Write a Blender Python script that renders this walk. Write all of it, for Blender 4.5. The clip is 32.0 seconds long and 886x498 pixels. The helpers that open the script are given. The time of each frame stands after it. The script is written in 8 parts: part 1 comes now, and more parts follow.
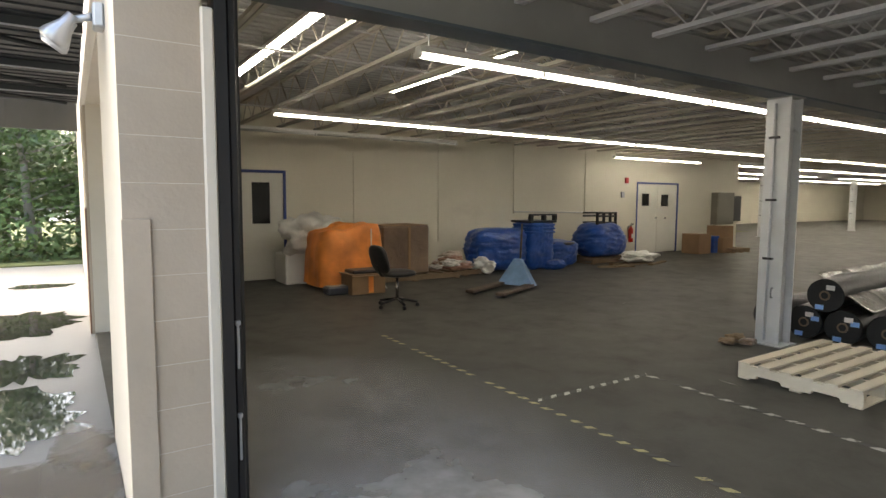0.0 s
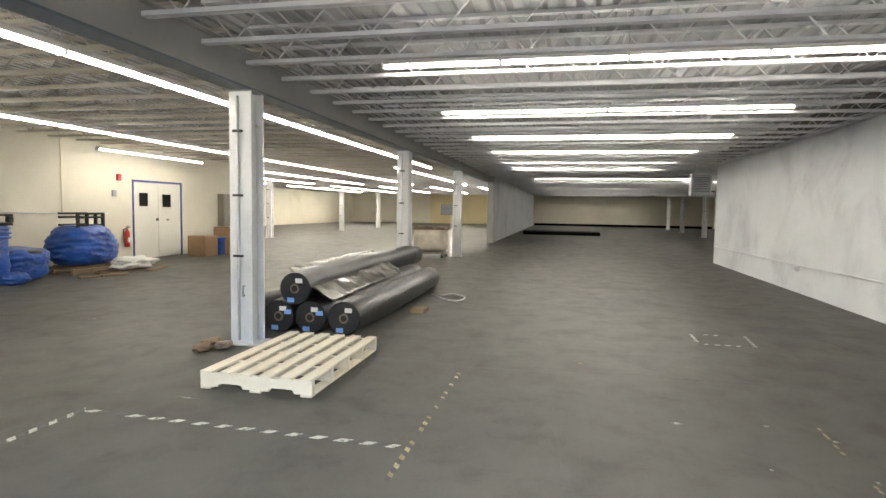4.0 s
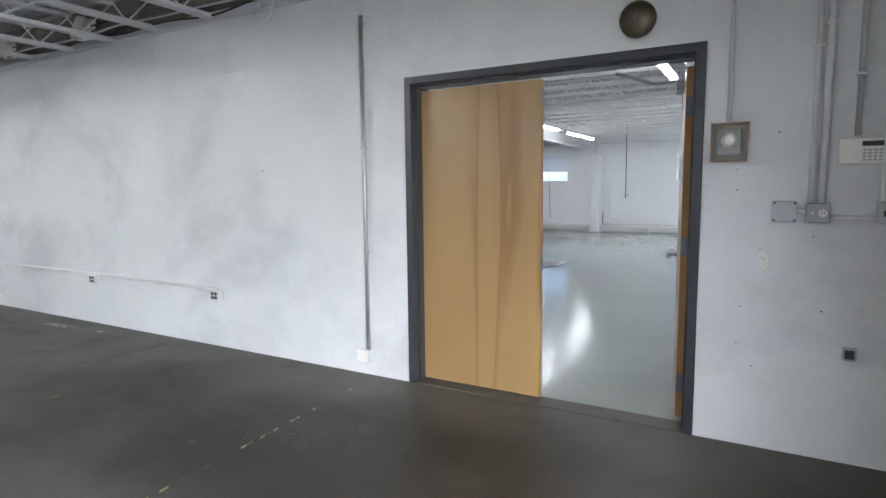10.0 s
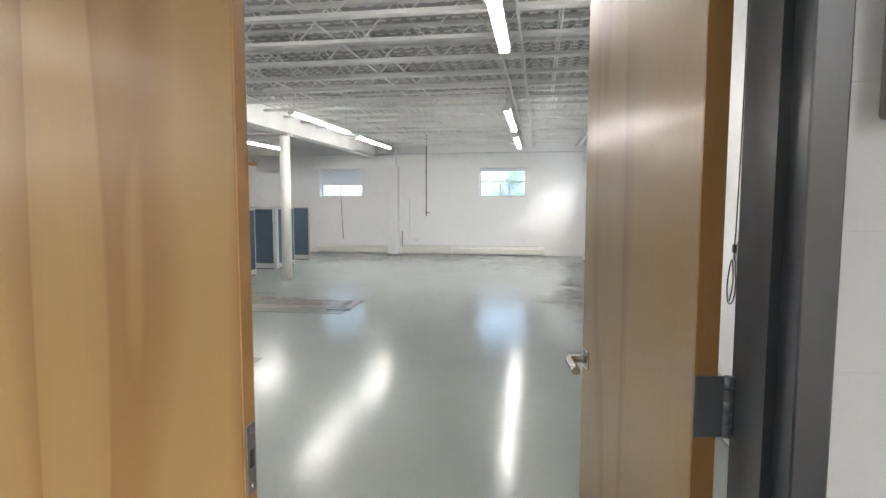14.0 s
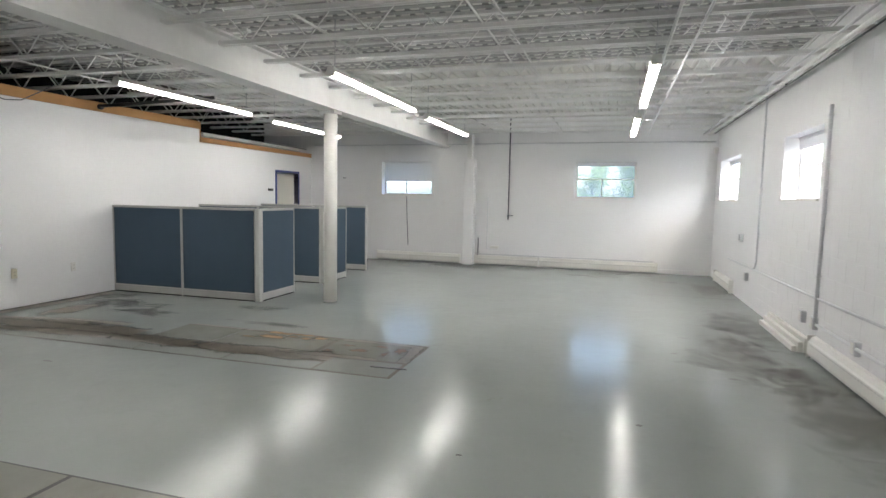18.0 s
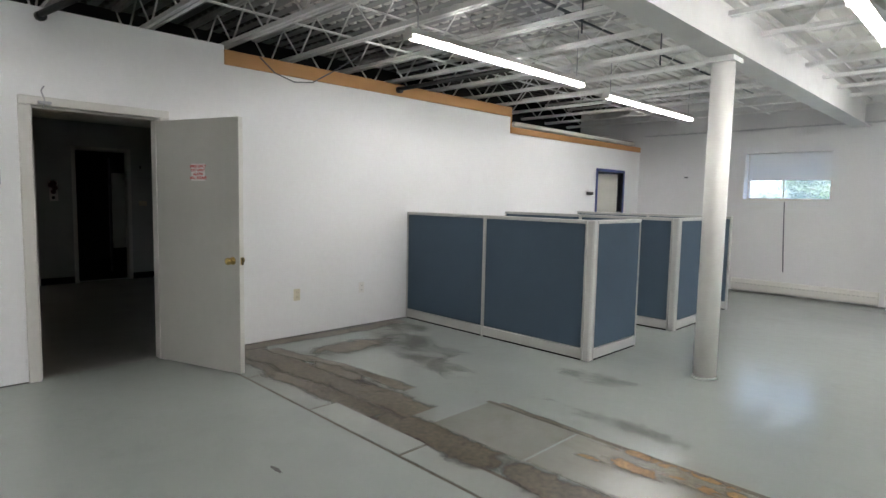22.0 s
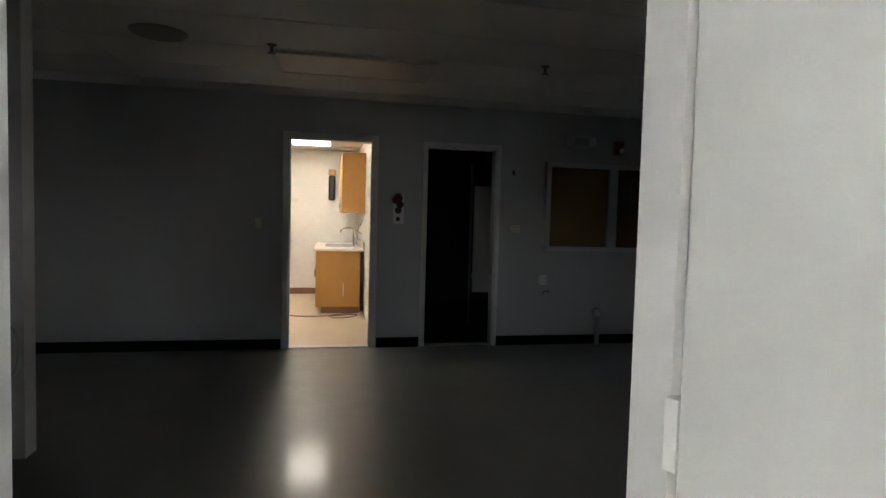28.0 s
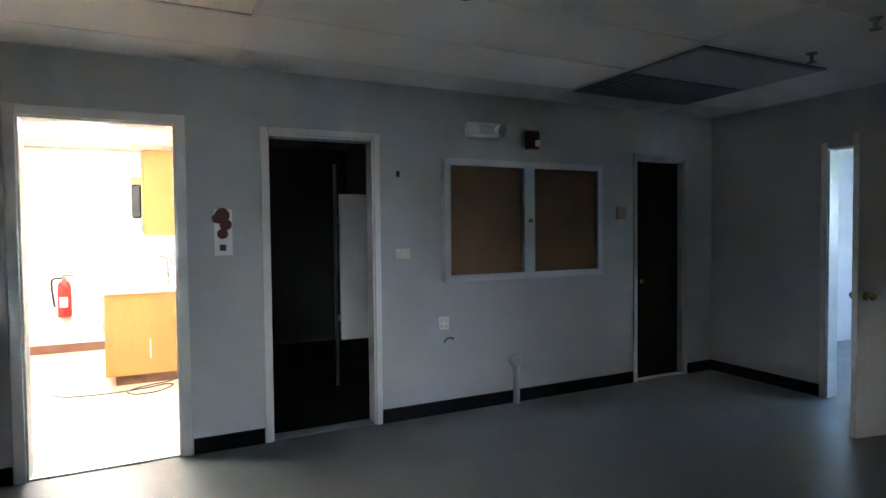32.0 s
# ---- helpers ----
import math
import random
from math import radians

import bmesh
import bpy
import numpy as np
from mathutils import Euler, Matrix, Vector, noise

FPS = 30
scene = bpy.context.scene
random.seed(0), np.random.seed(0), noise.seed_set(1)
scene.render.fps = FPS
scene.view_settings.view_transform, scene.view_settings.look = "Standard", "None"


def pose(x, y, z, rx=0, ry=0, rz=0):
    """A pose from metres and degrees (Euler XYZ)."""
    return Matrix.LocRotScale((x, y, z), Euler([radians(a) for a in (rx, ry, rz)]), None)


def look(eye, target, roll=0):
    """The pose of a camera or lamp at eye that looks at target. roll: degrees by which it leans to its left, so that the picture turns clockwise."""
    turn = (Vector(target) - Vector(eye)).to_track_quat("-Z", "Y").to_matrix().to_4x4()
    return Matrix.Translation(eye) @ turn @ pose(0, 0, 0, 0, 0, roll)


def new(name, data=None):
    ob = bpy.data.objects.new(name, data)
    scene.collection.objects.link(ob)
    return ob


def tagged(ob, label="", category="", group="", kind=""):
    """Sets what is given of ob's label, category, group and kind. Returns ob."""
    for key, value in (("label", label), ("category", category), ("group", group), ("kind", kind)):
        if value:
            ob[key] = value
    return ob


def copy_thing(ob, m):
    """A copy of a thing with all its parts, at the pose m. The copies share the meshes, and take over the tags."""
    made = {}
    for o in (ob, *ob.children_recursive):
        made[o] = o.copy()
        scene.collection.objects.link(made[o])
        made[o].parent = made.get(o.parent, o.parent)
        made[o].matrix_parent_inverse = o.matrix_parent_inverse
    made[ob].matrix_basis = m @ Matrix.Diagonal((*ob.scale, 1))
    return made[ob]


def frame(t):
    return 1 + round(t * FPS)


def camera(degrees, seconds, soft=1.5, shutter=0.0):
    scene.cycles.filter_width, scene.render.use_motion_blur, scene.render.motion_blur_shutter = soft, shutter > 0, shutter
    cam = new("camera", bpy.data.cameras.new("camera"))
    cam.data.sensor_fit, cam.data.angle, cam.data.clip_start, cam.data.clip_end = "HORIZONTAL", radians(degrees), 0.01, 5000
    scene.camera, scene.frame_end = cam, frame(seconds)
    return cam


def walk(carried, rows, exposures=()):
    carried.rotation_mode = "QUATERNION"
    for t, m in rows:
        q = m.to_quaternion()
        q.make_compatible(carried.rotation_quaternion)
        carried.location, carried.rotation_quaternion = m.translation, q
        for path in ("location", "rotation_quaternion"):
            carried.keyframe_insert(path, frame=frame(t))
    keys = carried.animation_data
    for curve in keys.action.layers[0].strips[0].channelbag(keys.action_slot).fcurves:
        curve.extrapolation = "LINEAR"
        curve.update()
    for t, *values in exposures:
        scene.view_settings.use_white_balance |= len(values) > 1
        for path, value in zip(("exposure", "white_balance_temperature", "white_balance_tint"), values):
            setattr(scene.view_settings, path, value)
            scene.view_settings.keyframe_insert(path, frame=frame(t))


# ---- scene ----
cam = camera(75.5, 32.0)
PATH = [
    (0, (0.694, -0.739, 1.536), (1.779, 0.933, 1.364), 0.3),
    (0.5, (0.761, -0.805, 1.542), (1.972, 0.777, 1.364), 0.0),
    (1, (0.894, -0.818, 1.539), (2.24, 0.65, 1.358), 0.4),
    (1.5, (0.976, -0.821, 1.536), (2.464, 0.504, 1.36), 0.9),
    (2, (1.072, -0.839, 1.539), (2.689, 0.326, 1.373), 1.3),
    (2.5, (1.218, -0.789, 1.529), (2.953, 0.193, 1.367), 1.2),
    (4.5, (1.71, -0.841, 1.434), (3.694, -0.632, 1.294), 0.9),
    (5, (1.843, -0.866, 1.44), (3.838, -0.881, 1.299), 1.0),
    (5.5, (1.995, -0.921, 1.396), (3.977, -1.157, 1.276), 1.3),
    (6, (2.06, -0.965, 1.417), (3.999, -1.441, 1.296), 1.2),
    (6.5, (2.09, -0.989, 1.402), (3.957, -1.699, 1.3), 0.9),
    (7, (2.072, -1.005, 1.406), (3.847, -1.921, 1.303), 1.0),
    (7.5, (1.984, -1.018, 1.434), (3.659, -2.104, 1.314), 0.3),
    (8, (1.952, -1.039, 1.462), (3.498, -2.298, 1.309), -0.1),
    (8.5, (1.907, -1.089, 1.498), (3.316, -2.496, 1.312), -0.5),
    (9, (1.925, -1.159, 1.475), (3.181, -2.703, 1.278), -1.1),
    (9.5, (1.958, -1.375, 1.458), (3.085, -3.013, 1.238), -1.0),
    (10, (2.026, -1.617, 1.438), (3.007, -3.346, 1.219), -0.6),
    (10.5, (2.122, -1.852, 1.449), (2.949, -3.661, 1.247), -0.1),
    (11, (2.198, -2.158, 1.46), (2.922, -4.015, 1.289), -0.3),
    (11.5, (2.313, -2.479, 1.455), (2.953, -4.368, 1.305), 0.1),
    (12, (2.437, -2.798, 1.46), (3.001, -4.711, 1.307), -0.5),
    (12.5, (2.52, -3.158, 1.451), (3.031, -5.084, 1.282), -0.3),
    (13, (2.614, -3.507, 1.418), (3.058, -5.448, 1.235), 0.7),
    (13.5, (2.654, -3.814, 1.405), (3.037, -5.769, 1.229), 0.7),
    (14, (2.756, -4.184, 1.440), (3.086, -6.150, 1.270), 0.1),
    (14.5, (2.83, -4.53, 1.46), (3.13, -6.499, 1.29), 0.0),
    (16.5, (3.172, -5.862, 1.412), (3.54, -7.821, 1.245), 0.8),
    (17, (3.275, -6.153, 1.442), (3.705, -8.097, 1.261), 1.0),
    (17.5, (3.387, -6.465, 1.459), (3.886, -8.393, 1.277), 1.2),
    (18, (3.518, -6.773, 1.471), (4.084, -8.682, 1.293), 1.1),
    (18.5, (3.646, -7.119, 1.475), (4.29, -9.005, 1.302), 1.2),
    (19, (3.823, -7.494, 1.48), (4.555, -9.348, 1.313), 1.3),
    (19.5, (4.014, -7.812, 1.508), (4.856, -9.619, 1.342), 1.5),
    (20, (4.277, -8.108, 1.5), (5.235, -9.856, 1.341), 1.6),
    (20.5, (4.532, -8.357, 1.489), (5.617, -10.029, 1.327), 1.4),
    (21, (4.787, -8.575, 1.478), (6.003, -10.153, 1.309), 1.4),
    (21.5, (5.126, -8.762, 1.45), (6.443, -10.257, 1.279), 1.1),
    (22, (5.467, -8.974, 1.446), (6.878, -10.38, 1.269), 1.2),
    (22.5, (5.806, -9.133, 1.443), (7.293, -10.458, 1.265), 1.3),
    (23, (6.199, -9.266, 1.448), (7.744, -10.524, 1.274), 1.1),
    (23.5, (6.566, -9.427, 1.451), (8.181, -10.594, 1.281), 1.2),
    (24, (6.949, -9.573, 1.427), (8.632, -10.642, 1.268), 0.9),
    (24.5, (7.316, -9.697, 1.43), (9.055, -10.671, 1.268), 1.0),
    (25, (7.715, -9.81, 1.416), (9.507, -10.684, 1.259), 0.9),
    (25.5, (8.118, -9.903, 1.407), (9.955, -10.676, 1.249), 1.2),
    (27.5, (9.652, -10.225, 1.325), (11.599, -10.670, 1.217), -0.4),
    (28, (9.945, -10.222, 1.335), (11.905, -10.616, 1.233), 1.5),
    (28.5, (10.364, -10.383, 1.369), (12.347, -10.619, 1.252), 0.9),
    (29, (10.621, -10.447, 1.387), (12.613, -10.57, 1.266), 1.1),
    (29.5, (10.830, -10.405, 1.400), (12.823, -10.503, 1.272), 1.1),
    (30, (11.143, -10.452, 1.418), (13.134, -10.578, 1.279), 0.8),
    (30.5, (11.416, -10.463, 1.438), (13.394, -10.722, 1.296), 0.1),
    (31, (11.618, -10.432, 1.422), (13.557, -10.907, 1.311), -0.3),
    (31.5, (11.755, -10.521, 1.406), (13.639, -11.188, 1.33), -0.7),
    (32, (11.831, -10.583, 1.424), (13.63, -11.456, 1.361), -0.6),
]
# ---- the camera's exposure along the walk ----
walk(cam, [(t, look(eye, target, roll)) for t, eye, target, roll in PATH],
     exposures=[(0.0, 2.7, 7600, 10), (1.0, 3.25, 7600, 10), (2.0, 3.95, 7500, 10), (5.0, 3.95, 6800, 10), (7.0, 3.90, 6100, 10), (9.0, 3.90, 6000, 10), (12.0, 4.03, 6400, 10),
                (14.0, 4.10, 6900, 10), (17.0, 3.80, 6900, 10), (22.0, 3.90, 6800, 10), (25.4, 4.10, 6700, 10), (27.5, 5.20, 6700, 10), (28.0, 5.60, 6600, 10), (29.0, 6.85, 6200, 10), (30.0, 7.32, 6000, 10), (32.0, 8.0, 5900, 10)])

# ---- world and sun ----
world = bpy.data.worlds.new("overcast_sky")
scene.world = world
world.use_nodes = True
wn, wl = world.node_tree.nodes, world.node_tree.links
sky = wn.new("ShaderNodeTexSky")
sky.sky_type, sky.sun_disc = "NISHITA", False
sky.sun_elevation, sky.sun_rotation = radians(48), radians(325)
sky.dust_density = 3.0
wn["Background"].inputs["Strength"].default_value = 0.15
wl.new(sky.outputs[0], wn["Background"].inputs["Color"])
sun = new("sun", bpy.data.lights.new("sun", "SUN"))
sun.data.energy, sun.data.angle, sun.data.color = 1.2, radians(70), (1.0, 0.99, 0.97)
sun.matrix_world = look((-14, 20, 27), (0, 0, 0))

TUBE_POWER = 2.95        # warehouse tubes
OFFICE_POWER = 3.3
KITCHEN_POWER = 0.33

# ---- materials ----
def mat_new(name, rough=0.6, metal=0.0, color=(0.5, 0.5, 0.5)):
    m = bpy.data.materials.new(name)
    m.use_nodes = True
    b = m.node_tree.nodes["Principled BSDF"]
    b.inputs["Base Color"].default_value = (*color, 1)
    b.inputs["Roughness"].default_value = rough
    b.inputs["Metallic"].default_value = metal
    return m, m.node_tree.nodes, m.node_tree.links, b


def coords(nt, ln, scale=(1, 1, 1), world_space=True):
    g = nt.new("ShaderNodeNewGeometry") if world_space else nt.new("ShaderNodeTexCoord")
    mp = nt.new("ShaderNodeMapping")
    mp.inputs["Scale"].default_value = scale
    ln.new(g.outputs["Position" if world_space else "Object"], mp.inputs["Vector"])
    return mp.outputs[0]


def noise_of(nt, ln, vec, scale, detail=4, rough=0.55, distort=0.0):
    n = nt.new("ShaderNodeTexNoise")
    n.inputs["Scale"].default_value, n.inputs["Detail"].default_value = scale, detail
    n.inputs["Roughness"].default_value, n.inputs["Distortion"].default_value = rough, distort
    ln.new(vec, n.inputs["Vector"])
    return n.outputs["Fac"]


def ramp_of(nt, ln, fac, stops):
    r = nt.new("ShaderNodeValToRGB")
    while len(r.color_ramp.elements) < len(stops):
        r.color_ramp.elements.new(0.5)
    for e, (p, c) in zip(r.color_ramp.elements, stops):
        e.position, e.color = p, (*c, 1) if len(c) == 3 else c
    ln.new(fac, r.inputs[0])
    return r.outputs[0]


def mix_of(nt, ln, a, b, fac, mode="MIX"):
    m = nt.new("ShaderNodeMix")
    m.data_type, m.blend_type = "RGBA", mode
    for sock, v in ((m.inputs["A"], a), (m.inputs["B"], b), (m.inputs["Factor"], fac)):
        if isinstance(v, (tuple, list)):
            sock.default_value = (*v, 1)
        elif isinstance(v, (int, float)):
            sock.default_value = v
        else:
            ln.new(v, sock)
    return m.outputs["Result"]


def bump_of(nt, ln, b, height, strength=0.2, dist=0.01):
    n = nt.new("ShaderNodeBump")
    n.inputs["Strength"].default_value, n.inputs["Distance"].default_value = strength, dist
    ln.new(height, n.inputs["Height"])
    ln.new(n.outputs[0], b.inputs["Normal"])


def span(nt, ln, fac, lo, hi):
    r = nt.new("ShaderNodeMapRange")
    r.inputs["To Min"].default_value, r.inputs["To Max"].default_value = lo, hi
    ln.new(fac, r.inputs["Value"])
    return r.outputs[0]


def fade(nt, ln, fac, lo, hi, most=1.0):
    r = nt.new("ShaderNodeMapRange")
    r.interpolation_type = "SMOOTHSTEP"
    for k, v in (("From Min", lo), ("From Max", hi), ("To Min", 0.0), ("To Max", most)):
        r.inputs[k].default_value = v
    ln.new(fac, r.inputs["Value"])
    return r.outputs[0]


def surface(name, color, rough=0.6, metal=0.0, vary=0.12, big=0.6, small=14.0, bump=0.05, dirt=None, dirt_at=(0.55, 0.75), dirt_scale=1.3, own=False, vary_object=0.0, stretch=(1, 1, 1)):
    """A plain surface with two scales of variation, optional stains, and fine relief."""
    m, nt, ln, b = mat_new(name, rough, metal, color)
    v = coords(nt, ln, stretch, not own)
    n1, n2 = noise_of(nt, ln, v, big, 5), noise_of(nt, ln, v, small, 3)
    dark = tuple(c * (1 - vary * 1.6) for c in color)
    lite = tuple(min(1, c * (1 + vary)) for c in color)
    c1 = ramp_of(nt, ln, n1, [(0.3, dark), (0.7, lite)])
    c2 = mix_of(nt, ln, c1, tuple(c * 0.8 for c in color), span(nt, ln, n2, 0.0, 0.35))
    if dirt:
        n3 = noise_of(nt, ln, v, dirt_scale, 6, 0.62, 0.4)
        f = fade(nt, ln, n3, *dirt_at)
        c2 = mix_of(nt, ln, c2, dirt, f)
    if vary_object:
        oi = nt.new("ShaderNodeObjectInfo")
        hv = nt.new("ShaderNodeHueSaturation")
        ln.new(span(nt, ln, oi.outputs["Random"], 1 - vary_object, 1 + vary_object), hv.inputs["Value"])
        ln.new(c2, hv.inputs["Color"])
        c2 = hv.outputs[0]
    ln.new(c2, b.inputs["Base Color"])
    ln.new(span(nt, ln, n1, max(0.02, rough - 0.08), min(1, rough + 0.08)), b.inputs["Roughness"])
    if bump:
        bump_of(nt, ln, b, n2, bump, 0.01)
    return m


def emitter(name, color, power):
    m, nt, ln, b = mat_new(name, 0.4, 0, (0.9, 0.9, 0.9))
    b.inputs["Emission Color"].default_value = (*color, 1)
    b.inputs["Emission Strength"].default_value = power
    return m


def concrete(name, base, stain, rough=0.5):
    m, nt, ln, b = mat_new(name, rough)
    v = coords(nt, ln)
    n1 = noise_of(nt, ln, v, 0.35, 6, 0.6, 0.6)
    n2 = noise_of(nt, ln, v, 2.3, 6, 0.65, 0.3)
    n3 = noise_of(nt, ln, v, 45, 2)
    n4 = noise_of(nt, ln, coords(nt, ln, (0.5, 3.0, 1)), 1.6, 5, 0.6, 1.0)
    c = ramp_of(nt, ln, n1, [(0.3, tuple(x * 0.75 for x in base)), (0.7, tuple(x * 1.2 for x in base))])
    c = mix_of(nt, ln, c, stain, ramp_of(nt, ln, n2, [(0.52, (0, 0, 0)), (0.8, (0.7, 0.7, 0.7))]))
    c = mix_of(nt, ln, c, tuple(x * 1.5 for x in base), ramp_of(nt, ln, n4, [(0.62, (0, 0, 0)), (0.78, (0.45, 0.45, 0.45))]))
    c = mix_of(nt, ln, c, tuple(x * 0.6 for x in base), span(nt, ln, n3, 0, 0.3))
    ln.new(c, b.inputs["Base Color"])
    ln.new(span(nt, ln, n2, rough - 0.14, rough + 0.18), b.inputs["Roughness"])
    bump_of(nt, ln, b, n3, 0.08, 0.004)
    b.inputs["Specular IOR Level"].default_value = 0.2
    return m


def epoxy(name, base, rough, stain):
    m, nt, ln, b = mat_new(name, rough)
    v = coords(nt, ln)
    n1 = noise_of(nt, ln, v, 0.4, 5, 0.55, 0.5)
    n2 = noise_of(nt, ln, v, 3.0, 6, 0.65, 0.5)
    n3 = noise_of(nt, ln, v, 0.9, 7, 0.7, 1.2)
    wav = noise_of(nt, ln, v, 7.0, 3)
    c = ramp_of(nt, ln, n1, [(0.3, tuple(x * 0.9 for x in base)), (0.7, tuple(x * 1.06 for x in base))])
    c = mix_of(nt, ln, c, tuple(x * 0.82 for x in base), ramp_of(nt, ln, n2, [(0.55, (0, 0, 0)), (0.8, (0.5, 0.5, 0.5))]))
    c = mix_of(nt, ln, c, stain, ramp_of(nt, ln, n3, [(0.66, (0, 0, 0)), (0.76, (0.5, 0.5, 0.5))]))
    ln.new(c, b.inputs["Base Color"])
    ln.new(span(nt, ln, n2, rough - 0.06, rough + 0.14), b.inputs["Roughness"])
    bump_of(nt, ln, b, wav, 0.2, 0.012)
    b.inputs["Specular IOR Level"].default_value = 0.27
    return m


def timber(name, light, dark, rough=0.35, axis=2, scale=5.0, coat=0.0):
    m, nt, ln, b = mat_new(name, rough)
    st = [9.0, 9.0, 9.0]
    st[axis] = 0.35
    v = coords(nt, ln, st, False)
    n1 = noise_of(nt, ln, v, scale * 0.22, 5, 0.6, 0.9)
    n2 = noise_of(nt, ln, v, scale * 2.0, 4, 0.6, 0.2)
    n3 = noise_of(nt, ln, coords(nt, ln, (1, 1, 1), False), 1.4, 3)
    c = ramp_of(nt, ln, n1, [(0.3, light), (0.62, tuple(0.5 * (p + q) for p, q in zip(light, dark))), (0.72, dark), (0.78, light)])
    c = mix_of(nt, ln, light, c, 0.6)
    c = mix_of(nt, ln, c, tuple(x * 0.78 for x in light), span(nt, ln, n2, 0.0, 0.5))
    c = mix_of(nt, ln, c, dark, ramp_of(nt, ln, n3, [(0.55, (0, 0, 0)), (0.85, (0.4, 0.4, 0.4))]))
    ln.new(c, b.inputs["Base Color"])
    ln.new(span(nt, ln, n2, rough - 0.08, rough + 0.1), b.inputs["Roughness"])
    b.inputs["Coat Weight"].default_value = coat
    b.inputs["Coat Roughness"].default_value = 0.2
    bump_of(nt, ln, b, n2, 0.04, 0.003)
    return m


def film_wrap(name, color, rough=0.25, crinkle=0.6, scale=6.0, stretch=(1, 1, 1), coat=0.0):
    m, nt, ln, b = mat_new(name, rough, 0, color)
    v = coords(nt, ln, stretch, False)
    b.inputs["Coat Weight"].default_value, b.inputs["Coat Roughness"].default_value = coat, 0.08
    n1 = noise_of(nt, ln, v, scale, 5, 0.6, 1.5)
    n2 = noise_of(nt, ln, v, 1.8, 3)
    ln.new(ramp_of(nt, ln, n2, [(0.3, tuple(x * 0.6 for x in color)), (0.7, tuple(min(1, x * 1.3) for x in color))]), b.inputs["Base Color"])
    bump_of(nt, ln, b, n1, crinkle, 0.03)
    return m


M_FLOOR = concrete("warehouse_concrete", (0.080, 0.077, 0.065), (0.042, 0.040, 0.034), 0.5)
M_EPOXY = epoxy("grey_floor_paint", (0.30, 0.325, 0.308), 0.13, (0.2, 0.19, 0.15))
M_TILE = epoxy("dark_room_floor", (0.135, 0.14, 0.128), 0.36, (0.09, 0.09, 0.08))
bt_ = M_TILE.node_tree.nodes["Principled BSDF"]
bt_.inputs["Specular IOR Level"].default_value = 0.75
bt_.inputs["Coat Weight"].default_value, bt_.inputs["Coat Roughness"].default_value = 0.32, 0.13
M_KFLOOR = surface("kitchen_vinyl", (0.55, 0.43, 0.31), 0.4, vary=0.08)
# The grey-lavender patches are smudges and the joists' soft shadows, both in colour.
M_BLOCK = surface("white_painted_block", (0.62, 0.64, 0.665), 0.55, vary=0.06, big=0.8, small=30, bump=0.12, dirt=(0.34, 0.355, 0.40), dirt_at=(0.47, 0.80), dirt_scale=0.55)
M_JAMB = surface("tan_painted_block", (0.42, 0.345, 0.268), 0.6, vary=0.1, big=1.5, small=40, bump=0.2, dirt=(0.2, 0.17, 0.13), dirt_at=(0.66, 0.85), dirt_scale=3)
M_OUTER = surface("exterior_cream_paint", (0.60, 0.54, 0.455), 0.6, vary=0.09, bump=0.12, dirt=(0.4, 0.36, 0.3), dirt_at=(0.65, 0.9))
M_CREAM = surface("cream_wall_paint", (0.66, 0.62, 0.51), 0.6, vary=0.06, big=0.4, small=20, bump=0.06, dirt=(0.5, 0.46, 0.37), dirt_at=(0.58, 0.85), dirt_scale=0.5)
M_YELLOW = surface("yellowed_wall_paint", (0.66, 0.56, 0.33), 0.6, vary=0.06, big=0.4)
M_WHITE = surface("white_wall_paint", (0.76, 0.765, 0.77), 0.55, vary=0.03, big=0.5, small=25, bump=0.05)
M_OBLOCK = surface("office_white_block", (0.77, 0.77, 0.775), 0.5, vary=0.035, big=0.5, small=30, bump=0.12, dirt=(0.62, 0.62, 0.6), dirt_at=(0.62, 0.9), dirt_scale=0.7)
# Grey kept well below white: the unlit room's dimness is put into colour.
M_DARKWALL = surface("dingy_dimmed_paint", (0.40, 0.40, 0.39), 0.5, vary=0.05, big=0.6, small=20, bump=0.05, dirt=(0.36, 0.35, 0.31), dirt_at=(0.6, 0.85))
# Near-black: the washroom's lack of light is put into this colour.
M_WASH = surface("washroom_blackened_paint", (0.02, 0.02, 0.019), 0.5, vary=0.1)
M_KWALL = surface("kitchen_wall_paint", (0.80, 0.785, 0.74), 0.5, vary=0.03, small=8)
# Black that imitates spaces no light reaches.
M_BLACK = surface("black_void_shade", (0.012, 0.012, 0.012), 0.8, bump=0.0)
M_BASE = surface("black_rubber_base", (0.004, 0.004, 0.0045), 0.7, vary=0.2)
M_STEEL = surface("grey_joist_paint", (0.55, 0.555, 0.56), 0.45, 0.0, vary=0.12, big=1.5, small=20, bump=0.05, dirt=(0.3, 0.28, 0.25), dirt_at=(0.6, 0.8), dirt_scale=2)
M_GAPSHADE = surface("brown_gap_shade", (0.15, 0.135, 0.115), 0.7, vary=0.3, big=3.0, dirt=(0.07, 0.06, 0.05), dirt_at=(0.45, 0.7), dirt_scale=4)
M_DECK = surface("roof_deck_steel", (0.42, 0.42, 0.425), 0.5, 0.2, vary=0.12, big=0.6, dirt=(0.22, 0.2, 0.17), dirt_at=(0.55, 0.8), dirt_scale=0.8)
M_NSTEEL = surface("tan_joist_paint", (0.42, 0.39, 0.33), 0.45, vary=0.12, big=1.5, small=20, bump=0.05, dirt=(0.25, 0.22, 0.17), dirt_at=(0.6, 0.8), dirt_scale=2)
